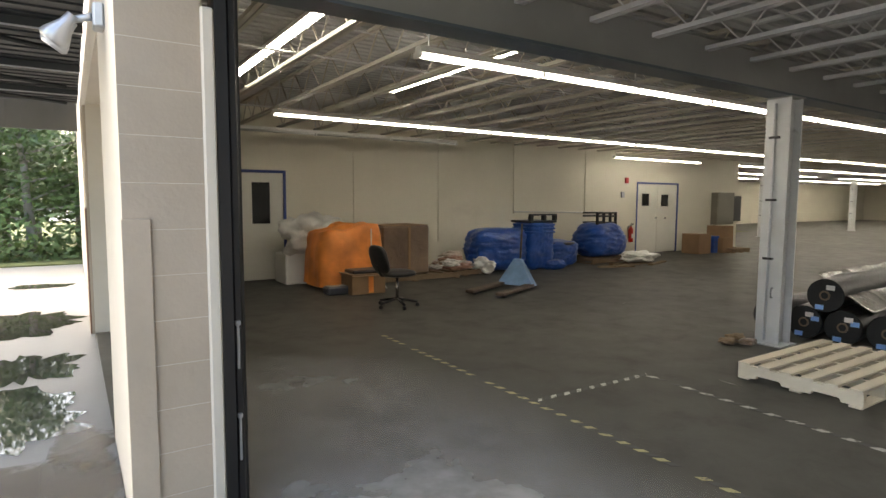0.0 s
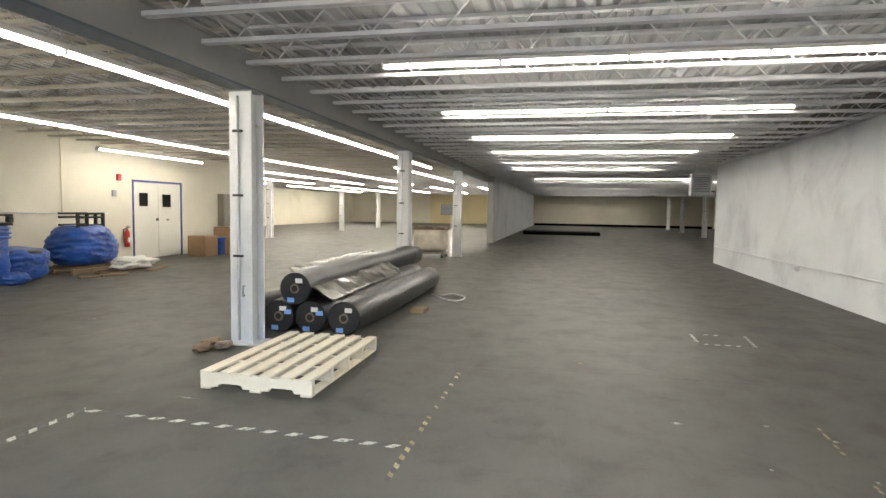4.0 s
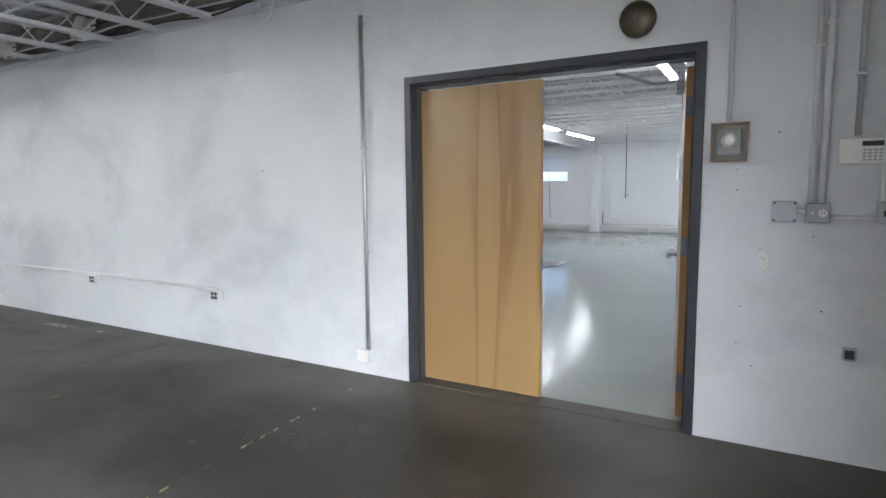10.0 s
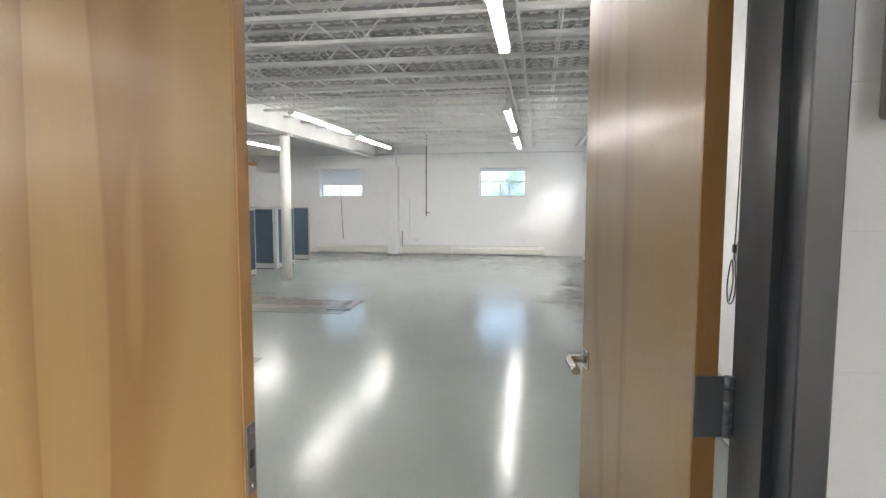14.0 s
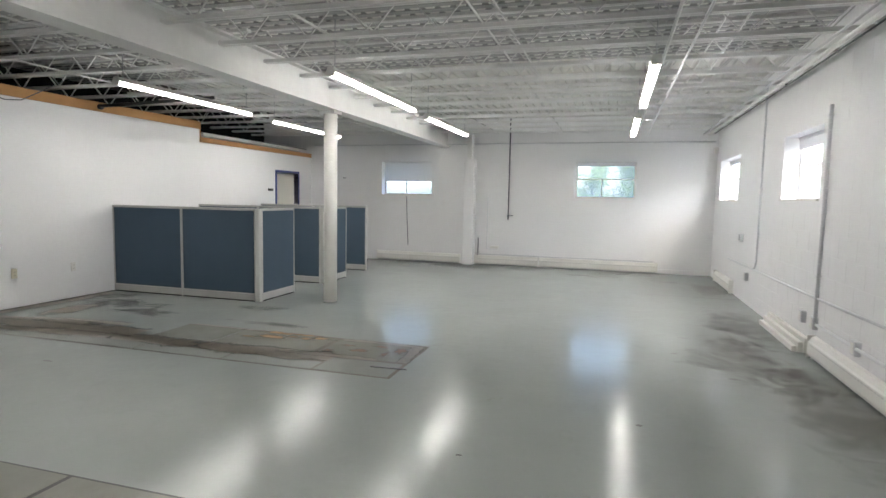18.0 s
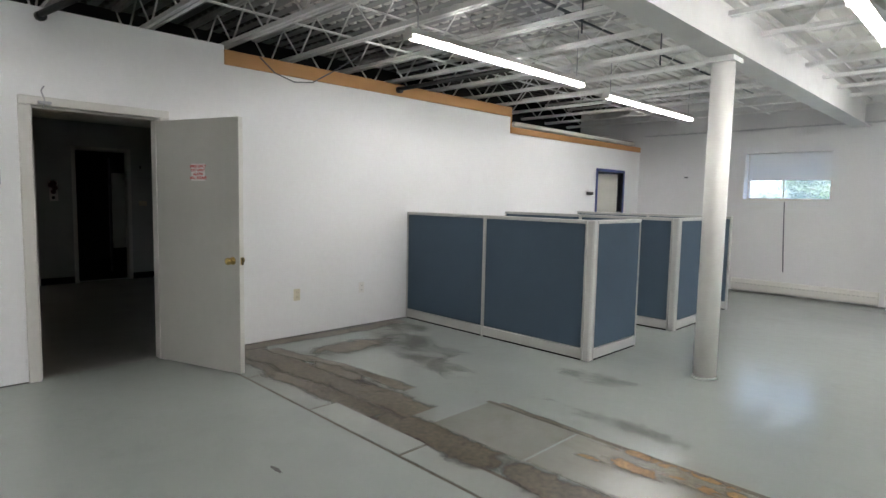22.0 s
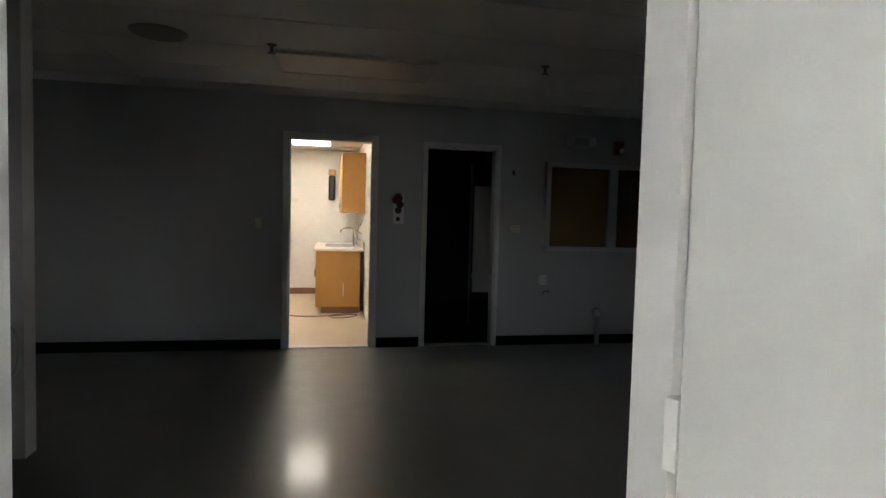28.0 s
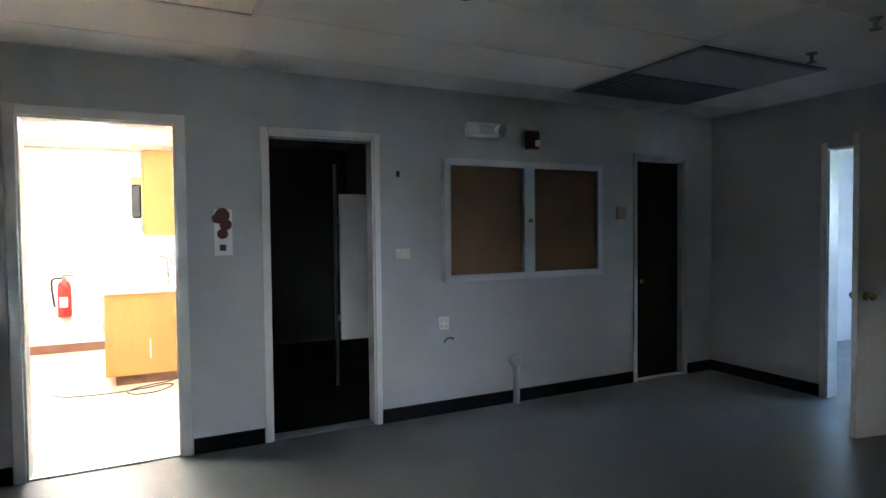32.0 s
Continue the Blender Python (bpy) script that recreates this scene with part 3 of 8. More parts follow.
def blob(bm, cx, cy, rx, ry, z, seed, n=40, rough=0.35, turn=0.0):
    uv = bm.loops.layers.uv.verify()
    rings = []
    for s in (0.35, 0.7, 1.0):
        ring = []
        for i in range(n):
            a = 2 * math.pi * i / n
            k = s * (1 + rough * noise.noise(Vector((math.cos(a) * 1.7 + seed * 7.3, math.sin(a) * 1.7, seed))) + 0.5 * rough * noise.noise(Vector((math.cos(a) * 5 + seed, math.sin(a) * 5, seed * 3))))
            x, y = rx * k * math.cos(a), ry * k * math.sin(a)
            ring.append(bm.verts.new((cx + x * math.cos(turn) - y * math.sin(turn), cy + x * math.sin(turn) + y * math.cos(turn), z)))
        rings.append(ring)
    fs = [(bm.faces.new(rings[0]), {})]
    for k in (0, 1):
        for i in range(n):
            j = (i + 1) % n
            fs.append((bm.faces.new((rings[k][i], rings[k + 1][i], rings[k + 1][j], rings[k][j])), {}))
    at = {v: u for u, ring in zip((0.2, 0.6, 1.0), rings) for v in ring}
    for f_, _ in fs:
        f_.normal_update()
        if f_.normal.z < 0:
            f_.normal_flip()
        for lp in f_.loops:
            lp[uv].uv = (at[lp.vert], 0.0)


def film(name, mat, label, category, blobs, z):
    bm = bmesh.new()
    for i, b in enumerate(blobs):
        blob(bm, *b[:4], z + 0.0004 * i, *b[4:])
    return tagged(part(name, bm, mat), label, category, kind="stuff")


film("puddle", M_WATER, "shallow rain puddles on the asphalt yard", "puddle",
     [(0.05, 4.2, 0.55, 0.75, 1.0, 60, 0.8), (0.25, 5.6, 0.45, 0.6, 5.0, 60, 0.8), (0.1, 8.0, 0.6, 0.75, 2.0, 60, 0.7), (-0.9, 5.4, 0.6, 1.5, 3.0, 60, 0.8), (0.2, 11.5, 0.5, 0.3, 4.0)], GZ + 0.004)

# ---- floors ----
solid("floor_warehouse", M_FLOOR, "bare stained concrete warehouse floor", "floor", (0.87, 58.2, -14.2, 21.2, -0.2, 0.0))
solid("floor_office", M_EPOXY, "glossy pale grey painted office floor", "floor", (1.3, 10.66, -19.6, -5.215, -0.2, 0.003))
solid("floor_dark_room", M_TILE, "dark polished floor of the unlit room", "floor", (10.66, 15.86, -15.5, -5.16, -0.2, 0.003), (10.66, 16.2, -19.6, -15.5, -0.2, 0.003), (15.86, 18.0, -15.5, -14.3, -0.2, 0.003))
solid("floor_washroom", M_WASH, "washroom floor blackened to look unlit", "floor", (15.86, 19.4, -12.9, -10.8, -0.2, 0.003))
solid("floor_kitchen", M_KFLOOR, "tan vinyl kitchen floor", "floor", (15.86, 20.2, -10.8, -7.4, -0.2, 0.006))

# ---- walls ----
TOP = 3.22
DOCK = (-2.6, 2.0)
wall("wall_west", M_OUTER, "cream painted block exterior wall with a dock opening", "x", 0.87, 1.2, -5.06, 15.2, GZ, TOP, [(*DOCK, GZ, 2.95), (3.4, 6.8, GZ, 2.57)])
wall("wall_west_lining", M_CREAM, "cream painted inner face of the exterior wall", "x", 1.203, 1.22, 2.06, 10.08, 0, TOP, [])
wall("wall_divide", M_BLOCK, "white painted concrete block wall with grey smudges and painted joist shadows", "y", -5.30, -5.06, 0.87, 19.54, 0, TOP, [(2.345, 4.272, 0, 2.19)])
wall("wall_north", M_CREAM, "cream painted panel wall of the warehouse", "y", 10.08, 10.28, 1.2, 19.5, 0, TOP, [(3.13, 4.14, 0, 2.07), (14.33, 16.26, 0, 2.07)])
wall("wall_north_return", M_CREAM, "cream wall returning to the deep bay", "x", 19.3, 19.5, 10.28, 21.0, 0, TOP, [])
wall("wall_far_north", M_CREAM, "cream far wall of the deep bay", "y", 21.0, 21.2, 19.3, 58.2, 0, TOP, [])
wall("wall_far_east", M_CREAM, "cream far end wall of the warehouse", "x", 58.0, 58.2, -14.2, 21.0, 0, TOP, [])
wall("wall_far_yellow", M_YELLOW, "yellowed section of the far end wall", "x", 57.9, 57.99, 2.5, 12.6, 0, TOP, [])
wall("wall_far_south", M_CREAM, "cream far side wall beyond the dividing wall", "y", -14.2, -14.0, 19.54, 58.0, 0, TOP, [])
wall("wall_annex", M_CREAM, "cream wall turning off the dividing wall", "x", 20.21, 20.4, -14.0, -5.32, 0, TOP, [])
wall("wall_annex_return", M_CREAM, "short cream wall behind the end of the dividing wall", "y", -5.5, -5.32, 19.3, 20.2, 0, TOP, [])
wall("wall_partition", M_BLOCK, "white partition wall standing along the column line", "y", 2.3, 2.5, 26.4, 58.0, 0, TOP, [])
solid("wall_partition_edge", M_BEAM, "dark steel edge of the partition wall", "trim", (26.3, 26.4, 2.27, 2.53, 0, TOP))
solid("baseboard_far", M_BASE, "dark base line along the far end wall", "baseboard", (57.94, 57.995, -13.9, 2.2, 0, 0.22))
OW = [(-18.8, -17.05, 1.51, 2.26), (-14.55, -13.2, 1.51, 2.26), (-10.60, -9.41, 1.49, 2.22)]
SW = [(3.10, 4.33, 1.52, 2.28), (7.52, 8.74, 1.52, 2.28), (12.3, 13.8, 1.0, 2.25)]
wall("wall_office_west", M_OBLOCK, "white painted block wall with small windows", "x", 1.3, 1.6, -19.27, -5.26, 0, TOP, OW)
wall("wall_office_south", M_OBLOCK, "white painted end wall with two small windows", "y", -19.57, -19.27, 1.3, 16.2, 0, TOP, SW)
bm = bmesh.new()
pierced(bm, "x", 10.6, 10.72, -11.27, -5.26, 0, 2.77, [(-10.70, -9.82, 0, 2.06)])
pierced(bm, "x", 10.6, 10.72, -15.37, -11.27, 0, 2.60, [])
pierced(bm, "x", 10.6, 10.72, -19.27, -15.37, 0, 2.375, [(-18.66, -17.78, 0, 1.96)])
setting("wall_office_east", bm, M_WHITE, "smooth white drywall partition that stops below the roof", "wall")
solid("trim_wall_cap", M_STUD, "raw lumber plates capping the low drywall partition", "trim",
      (10.585, 10.72, -15.37, -11.27, 2.602, 2.73), (10.585, 10.72, -19.265, -15.373, 2.377, 2.465), (10.60, 10.72, -15.405, -15.373, 2.467, 2.73))
KD, CD, TD = (-10.65, -9.835, 0, 2.105), (-11.955, -11.21, 0, 2.085), (-15.11, -14.50, 0, 2.07)
wall("wall_dark_east", M_DARKWALL, "dingy white wall with three doorways, greyed to look dim", "x", 15.81, 15.93, -15.5, -5.26, 0, 2.9, [KD, CD, TD])
wall("wall_dark_south", M_DARKWALL, "dingy wall with a doorway to a daylit room, greyed to look dim", "y", -15.62, -15.5, 10.72, 16.2, 0, 2.53, [(13.86, 14.69, 0, 2.06)])
wall("wall_dark_stub", M_DARKWALL, "dingy free end of a partition, greyed to look dim", "x", 13.31, 13.43, -8.655, -5.26, 0, 2.51, [])
wall("wall_blue_room", M_WHITE, "white end wall of the daylit side room", "x", 16.05, 16.2, -19.27, -15.62, 0, 2.9, [])
wall("wall_kitchen_south", M_KWALL, "cream kitchen wall behind the cabinets", "y", -10.84, -10.72, 15.93, 20.2, 0, 2.9, [])
wall("wall_kitchen_east", M_KWALL, "cream end wall of the kitchen", "x", 20.0, 20.2, -10.72, -7.4, 0, 2.9, [])
wall("wall_kitchen_north", M_KWALL, "cream kitchen side wall", "y", -7.4, -7.2, 15.93, 20.2, 0, 2.9, [])
wall("wall_washroom_south", M_WASH, "washroom side wall blackened to look unlit", "y", -12.9, -12.78, 15.93, 19.4, 0, 2.9, [])
wall("wall_washroom_east", M_WASH, "washroom end wall blackened to look unlit", "x", 19.28, 19.4, -12.78, -10.84, 0, 2.9, [])
wall("wall_washroom_lining", M_WASH, "washroom side wall blackened to look unlit", "y", -10.87, -10.845, 15.94, 19.27, 0, 2.5, [])
wall("wall_closet_back", M_DARKWALL, "plain wall behind the closed closet door", "x", 16.3, 16.4, -15.5, -14.2, 0, 2.9, [])
# Added black sheets: one darkens the roof void, one backs the doors unseen.
wall("wall_plenum", M_BLACK, "added black sheet standing in for the dark void above the low rooms", "x", 11.9, 12.0, -19.27, -5.26, 2.72, TOP, [])
solid("backing_north_rooms", M_BLACK, "unseen black backing added behind the warehouse doors", "wall", (1.21, 19.29, 11.2, 11.3, 0, TOP))

# ---- ceilings ----
def deck(name, mat, label, x0, x1, y0, y1, z, along, pitch=0.15):
    """A ribbed steel deck; its ribs run along one axis."""
    bm = bmesh.new()
    lo, hi = (y0, y1) if along == "x" else (x0, x1)
    prof, s = [], lo
    while s < hi:
        prof += [(s, z), (s + pitch * 0.55, z), (s + pitch * 0.65, z + 0.022), (s + pitch * 0.9, z + 0.022)]
        s += pitch
    prof.append((hi, z))
    def V(p, e):
        return bm.verts.new((e, p[0], p[1]) if along == "x" else (p[0], e, p[1]))
    e0, e1 = (x0, x1) if along == "x" else (y0, y1)
    rows = [[V(p, e) for p in prof] for e in (e0, e1)]
    for i in range(len(prof) - 1):
        bm.faces.new((rows[0][i], rows[0][i + 1], rows[1][i + 1], rows[1][i]))
    box(bm, x0, x1, y0, y1, z + 0.05, z + 0.15)
    me = bpy.data.meshes.new(name)
    bm.to_mesh(me)
    bm.free()
    me.materials.append(mat)
    return tagged(new(name, me), label, "ceiling", kind="structure")


deck("ceiling_warehouse", M_DECK, "grey ribbed steel roof deck", 0.87, 58.2, -14.2, 21.2, 3.22, "x")
deck("ceiling_plenum", M_VOIDDECK, "roof deck above the low rooms with the void's shade in its colour", 10.68, 20.2, -19.6, -5.06, 3.225, "y")
deck("ceiling_office", M_ODECK, "white painted ribbed steel roof deck", 1.3, 10.675, -19.6, -5.06, 3.225, "y")


def tile_ceiling(name, x0, x1, y0, y1, z, mat, label, seam=None):
    """Tiles of 0.61 x 1.22 m in a fine grid; seam is a point where two grid bars cross."""
    bm = bmesh.new()
    if seam:
        xs = [x0] + [x for x in (seam[0] + 0.61 * k for k in range(-20, 20)) if x0 + 0.05 < x < x1 - 0.05] + [x1]
        ys = [y0] + [y for y in (seam[1] + 1.22 * k for k in range(-20, 20)) if y0 + 0.05 < y < y1 - 0.05] + [y1]
        rnd = random.Random(5)
        for a, b in zip(xs, xs[1:]):
            for c, d in zip(ys, ys[1:]):
                box(bm, a + 0.008, b - 0.008, c + 0.008, d - 0.008, z + 0.004 + 0.003 * rnd.random(), z + 0.02)
        box(bm, x0, x1, y0, y1, z + 0.022, z + 0.06)
        for a in xs:
            box(bm, a - 0.012, a + 0.012, y0, y1, z, z + 0.003)
        for c in ys:
            box(bm, x0, x1, c - 0.012, c + 0.012, z - 0.0005, z + 0.0025)
        return setting(name, bm, mat, label, "ceiling")
    nx, ny = round((x1 - x0) / 0.61), round((y1 - y0) / 1.22)
    for i in range(nx):
        for j in range(ny):
            a, b = x0 + (x1 - x0) * i / nx, x0 + (x1 - x0) * (i + 1) / nx
            c, d = y0 + (y1 - y0) * j / ny, y0 + (y1 - y0) * (j + 1) / ny
            box(bm, a + 0.006, b - 0.006, c + 0.006, d - 0.006, z + 0.004 + 0.002 * ((i * 7 + j * 3) % 3), z + 0.02)
    box(bm, x0, x1, y0, y1, z + 0.022, z + 0.06)
    for i in range(nx + 1):
        a = x0 + (x1 - x0) * i / nx
        box(bm, a - 0.012, a + 0.012, y0, y1, z, z + 0.003)
    for j in range(ny + 1):
        c = y0 + (y1 - y0) * j / ny
        box(bm, x0, x1, c - 0.012, c + 0.012, z - 0.0005, z + 0.0025)
    return setting(name, bm, mat, label, "ceiling")


tile_ceiling("ceiling_dark_room", 10.72, 15.81, -15.5, -5.26, 2.51, M_CEILT, "dingy suspended tile ceiling", (14.215, -9.80))
tile_ceiling("ceiling_blue_room", 10.72, 16.05, -19.27, -15.62, 2.51, M_CEILT, "white suspended tile ceiling of the side room")
tile_ceiling("ceiling_kitchen", 15.93, 20.0, -10.72, -7.4, 2.46, M_CEILT, "pale suspended tile ceiling of the kitchen")
# Black sheet that hides the pale tile tops, so the void reads dark.
solid("ceiling_void_lining", M_BLACK, "black sheet painting the void's darkness over the suspended ceilings", "ceiling", (10.725, 11.88, -19.26, -5.3, 2.574, 2.582))
solid("ceiling_washroom", M_WASH, "washroom ceiling blackened to look unlit", "ceiling", (15.93, 19.28, -12.78, -10.84, 2.5, 2.56), (15.93, 16.3, -15.5, -14.2, 2.5, 2.56))

# ---- roof joists, beams, columns ----
def joist(length, mat, label, group, depth=0.37, pitch=0.62):
    ob = thing("roof_joist", (0, 0, 0), label, "joist", group)
    boxpart("bottom_chord", mat, ob, (-0.04, -0.006, 0, length, 0, 0.036), (0.006, 0.04, 0, length, 0, 0.036))
    boxpart("top_chord", mat, ob, (-0.035, -0.006, 0, length, depth - 0.032, depth), (0.006, 0.035, 0, length, depth - 0.032, depth))
    bm = bmesh.new()
    n = max(2, round(length / pitch))
    pts = [(0, length * k / (2 * n), depth - 0.02 if k % 2 == 0 else 0.016) for k in range(2 * n + 1)]
    rings = [[bm.verts.new((dx, y + dy, z)) for dx, dy in ((-0.007, -0.007), (0.007, -0.007), (0.007, 0.007), (-0.007, 0.007))] for _, y, z in pts]
    for p, q in zip(rings, rings[1:]):
        for k in range(4):
            bm.faces.new((p[k], p[(k + 1) % 4], q[(k + 1) % 4], q[k]))
    part("web", bm, mat, ob)
    return ob


JZ, JP = 2.85, 0.72
def joist_row(proto, xs, place):
    first = True
    for x in xs:
        m = place(x)
        if first:
            proto.matrix_world, first = m, False
        else:
            copy_thing(proto, m)


XS = [6.165 + JP * k for k in range(-6, 28)]
joist_row(joist(7.36, M_STEEL, "grey painted open-web steel roof joist", "south bay roof joists"), XS, lambda x: pose(x, -5.03, JZ))
joist_row(joist(7.5, M_NSTEEL, "tan-grey painted open-web steel roof joist", "north bay roof joists"), XS, lambda x: pose(x, 2.55, JZ))
joist_row(joist(34.6, M_STEEL, "long grey open-web roof joist of the far bay", "far bay roof joists", pitch=0.9), [26.4 + 0.95 * k for k in range(33)], lambda x: pose(x, -13.8, JZ))
joist_row(joist(10.7, M_STEEL, "grey open-web roof joist of the deep bay", "deep bay roof joists", pitch=0.9), [20.0 + 0.95 * k for k in range(7)], lambda x: pose(x, 10.2, JZ))
YS = [-5.7 - JP * k for k in range(19)]
joist_row(joist(5.5, M_OSTEEL, "white painted open-web steel roof joist", "office roof joists"), YS, lambda y: pose(1.62, y, JZ, 0, 0, -90))
joist_row(joist(4.5, M_OSTEEL, "white painted roof joist running over the low partition", "office roof joists over the partition"), YS, lambda y: pose(7.32, y, JZ, 0, 0, -90))


def bridging(name, mat, label, lines):
    bm = bmesh.new()
    for a, b in lines:
        rod(bm, a, b, 0.011, 4)
    return setting(name, bm, mat, label, "bridging")


bridging("trim_bridging", M_STEEL, "thin steel bridging rods between the joists", [((1.3, y, z), (26, y, z)) for y in (-4.1, 1.5, 4.6, 7.9) for z in (JZ + 0.04, JZ + 0.34)])
bridging("trim_bridging_office", M_OSTEEL, "thin white bridging rods between the joists", [((x, -19.2, z), (x, -5.4, z)) for x in (2.6, 4.6, 6.0, 8.4, 9.9) for z in (JZ + 0.04, JZ + 0.34)])


def beam(name, m, length, mat, flange, label):
    ob = thing(name, m, label, "beam")
    boxpart("web", mat, ob, (0, length, -0.02, 0.02, 0.025, 0.365))
    boxpart("top_flange", mat, ob, (0, length, -0.1, 0.1, 0.367, 0.385))
    boxpart("bottom_flange", flange, ob, (0, length, -0.11, 0.11, 0.0, 0.022))
    return ob


# Added brown band that paints the shade in the gap between the joist ends.
solid("trim_bearing_plate", M_GAPSHADE, "brown band painted as the dark gap on top of the block wall", "trim", (1.22, 19.5, -5.057, -5.035, 2.93, 3.215))
solid("trim_bearing_angle", M_STEEL, "grey steel angle under the joist ends", "trim", (1.22, 19.5, -5.058, -4.985, 2.842, 2.849))


b1 = beam("roof_beam", pose(1.22, 2.44, 2.615), 25.0, M_BEAM, M_BLUEGREY, "long grey steel roof beam along the column line")
boxpart("side_plate", M_BEAM, b1, (0, 25.0, -0.06, -0.022, 0.03, 0.36))
boxpart("side_channel", M_BLUEGREY, b1, (0, 25.0, 0.022, 0.105, 0.024, 0.07), (0, 25.0, 0.09, 0.105, 0.072, 0.14), label="blue-grey channel along the beam")
beam("roof_beam", pose(7.18, -19.25, 2.6, 0, 0, 90), 13.9, M_OSTEEL, M_OSTEEL, "white painted steel roof beam across the office")


def h_column(m, h, label):
    ob = thing("steel_column", m, label, "column", "warehouse columns")
    boxpart("flange", M_COLUMN, ob, (-0.125, -0.105, -0.125, 0.125, 0.012, h), bev=0.004)
    boxpart("flange", M_COLUMN, ob, (0.105, 0.125, -0.125, 0.125, 0.012, h), bev=0.004)
    boxpart("web", M_COLUMN, ob, (-0.104, 0.104, -0.05, 0.05, 0.012, h))
    boxpart("base_plate", M_COLUMN, ob, (-0.17, 0.17, -0.17, 0.17, 0.0, 0.012))
    boxpart("cap_plate", M_BEAM, ob, (-0.14, 0.14, -0.14, 0.14, h, h + 0.014))
    rodpart("conduit", M_CONDUIT, ob, [(-0.142, 0.02, 0.05), (-0.142, 0.02, h - 0.05)], 0.014, label="thin conduit strapped to the column")
    for z in (0.93, 1.55, 2.2):
        boxpart("strap", M_PLASTK, ob, (-0.16, -0.126, -0.03, 0.07, z - 0.012, z + 0.012))
    rodpart("hook", M_BOXGREY, ob, [(-0.127, -0.04, 0.62), (-0.165, -0.04, 0.62), (-0.165, -0.04, 0.52), (-0.127, -0.04, 0.52)], 0.008)
    return ob


c1 = h_column(pose(7.03, 2.44, 0), 2.6, "white painted steel column with scuffs and a conduit")
for x in (12.98, 18.83):
    copy_thing(c1, pose(x, 2.44, 0))
for x, y in ((25.7, 12.5), (35.3, 12.9), (42.1, 12.8), (50, 12.8)):
    copy_thing(c1, pose(x, y, 0))
for x, y in ((37.8, -8.8), (45.5, -9.0), (52.0, -9.1)):
    copy_thing(c1, pose(x, y, 0))

oc = thing("round_column", (7.22, -13.83, 0), "cream painted round steel pipe column", "column")
bm = bmesh.new()
spun(bm, [(0.088, 0.0), (0.088, 2.56)], 28)
part("shaft", bm, M_OCOLUMN, oc)
boxpart("cap_plate", M_OSTEEL, oc, (-0.11, 0.11, -0.11, 0.11, 2.56, 2.598))
bm = bmesh.new()
spun(bm, [(0.105, 0.0), (0.1, 0.02), (0.09, 0.022)], 28)
part("base_ring", bm, M_SLAB, oc)
pl = thing("pilaster", (6.59, -19.0, 0), "white painted square pilaster against the end wall", "pilaster")
boxpart("shaft", M_OBLOCK, pl, (-0.11, 0.11, -0.27, -0.03, 0, 2.33), bev=0.006)
boxpart("post", M_OSTEEL, pl, (-0.05, 0.05, -0.24, -0.06, 2.33, 2.85))

# ---- strip lights ----
def strip_light(m, seg, count, tube_mat, label, group, tubes=2):
    """A row of fluorescent strips along local x, its tubes at the bottom."""
    ob = thing("strip_light", m, label, "light", group)
    L = seg * count
    hang = 3.235 - 0.09 - m.translation.z
    bm = bmesh.new()
    vs = [(-0.048, 0.03), (-0.034, 0.08), (0.034, 0.08), (0.048, 0.03)]
    rows = [[bm.verts.new((e, y, z)) for y, z in vs] for e in (0, L)]
    for i in range(4):
        j = (i + 1) % 4
        bm.faces.new((rows[0][i], rows[0][j], rows[1][j], rows[1][i]))
    bm.faces.new(rows[0])
    bm.faces.new(rows[1][::-1])
    part("housing", bm, M_PLASTW, ob)
    for k in range(count):
        for y in ((-0.026, 0.026) if tubes == 2 else (0.0,)):
            bm = bmesh.new()
            rod(bm, (k * seg + 0.03, y, 0.012), ((k + 1) * seg - 0.03, y, 0.012), 0.0135, 8)
            part("tube", bm, tube_mat, ob)
        boxpart("lamp_holder", M_PLASTW, ob, (k * seg - 0.012, k * seg + 0.012, -0.046, 0.046, -0.01, 0.03))
    boxpart("lamp_holder", M_PLASTW, ob, (L - 0.012, L + 0.012, -0.046, 0.046, -0.01, 0.03))
    for k in range(0, count + 1, 2):
        x = min(max(k * seg, 0.1), L - 0.1)
        rodpart("hanger", M_GALV, ob, [(x, 0, 0.08), (x, 0, 0.09 + hang)], 0.006, 5)
    return ob


strip_light(pose(2.96, 3.12, 2.62), 1.26, 12, M_TUBE, "long lit row of fluorescent strips beside the roof beam", "long strip rows")
strip_light(pose(3.07, 7.24, 2.68), 1.26, 13, M_TUBE, "long lit row of fluorescent strips over the north bay", "long strip rows")
strip_light(pose(12.3, 9.2, 2.61), 1.22, 3, M_TUBE, "short lit row of strips by the north wall", "strip lights")
strip_light(pose(1.35, 8.75, 2.62), 1.45, 4, M_DEADTUBE, "unlit row of strips along the north wall", "strip lights")
strip_light(pose(2.40, 2.85, 2.98, 0, 0, 90), 1.22, 3, M_TUBE, "lit strip tucked between two joists", "strip lights")
strip_light(pose(4.15, 3.35, 2.88, 0, 0, 90), 1.22, 2, M_TUBE, "lit strip tucked between two joists", "strip lights")
s1 = strip_light(pose(7.40, -3.80, 2.895, 0, 0, 90), 1.22, 4, M_TUBE, "lit fluorescent strip light set between two roof joists", "south bay strip lights")
for k in range(1, 6):
    copy_thing(s1, pose(7.40 + 2.88 * k, -3.80, 2.895, 0, 0, 90))
f1 = strip_light(pose(20.5, 5.0, 2.84), 2.4, 6, M_FARTUBE, "far row of lit fluorescent strips", "far strip rows")
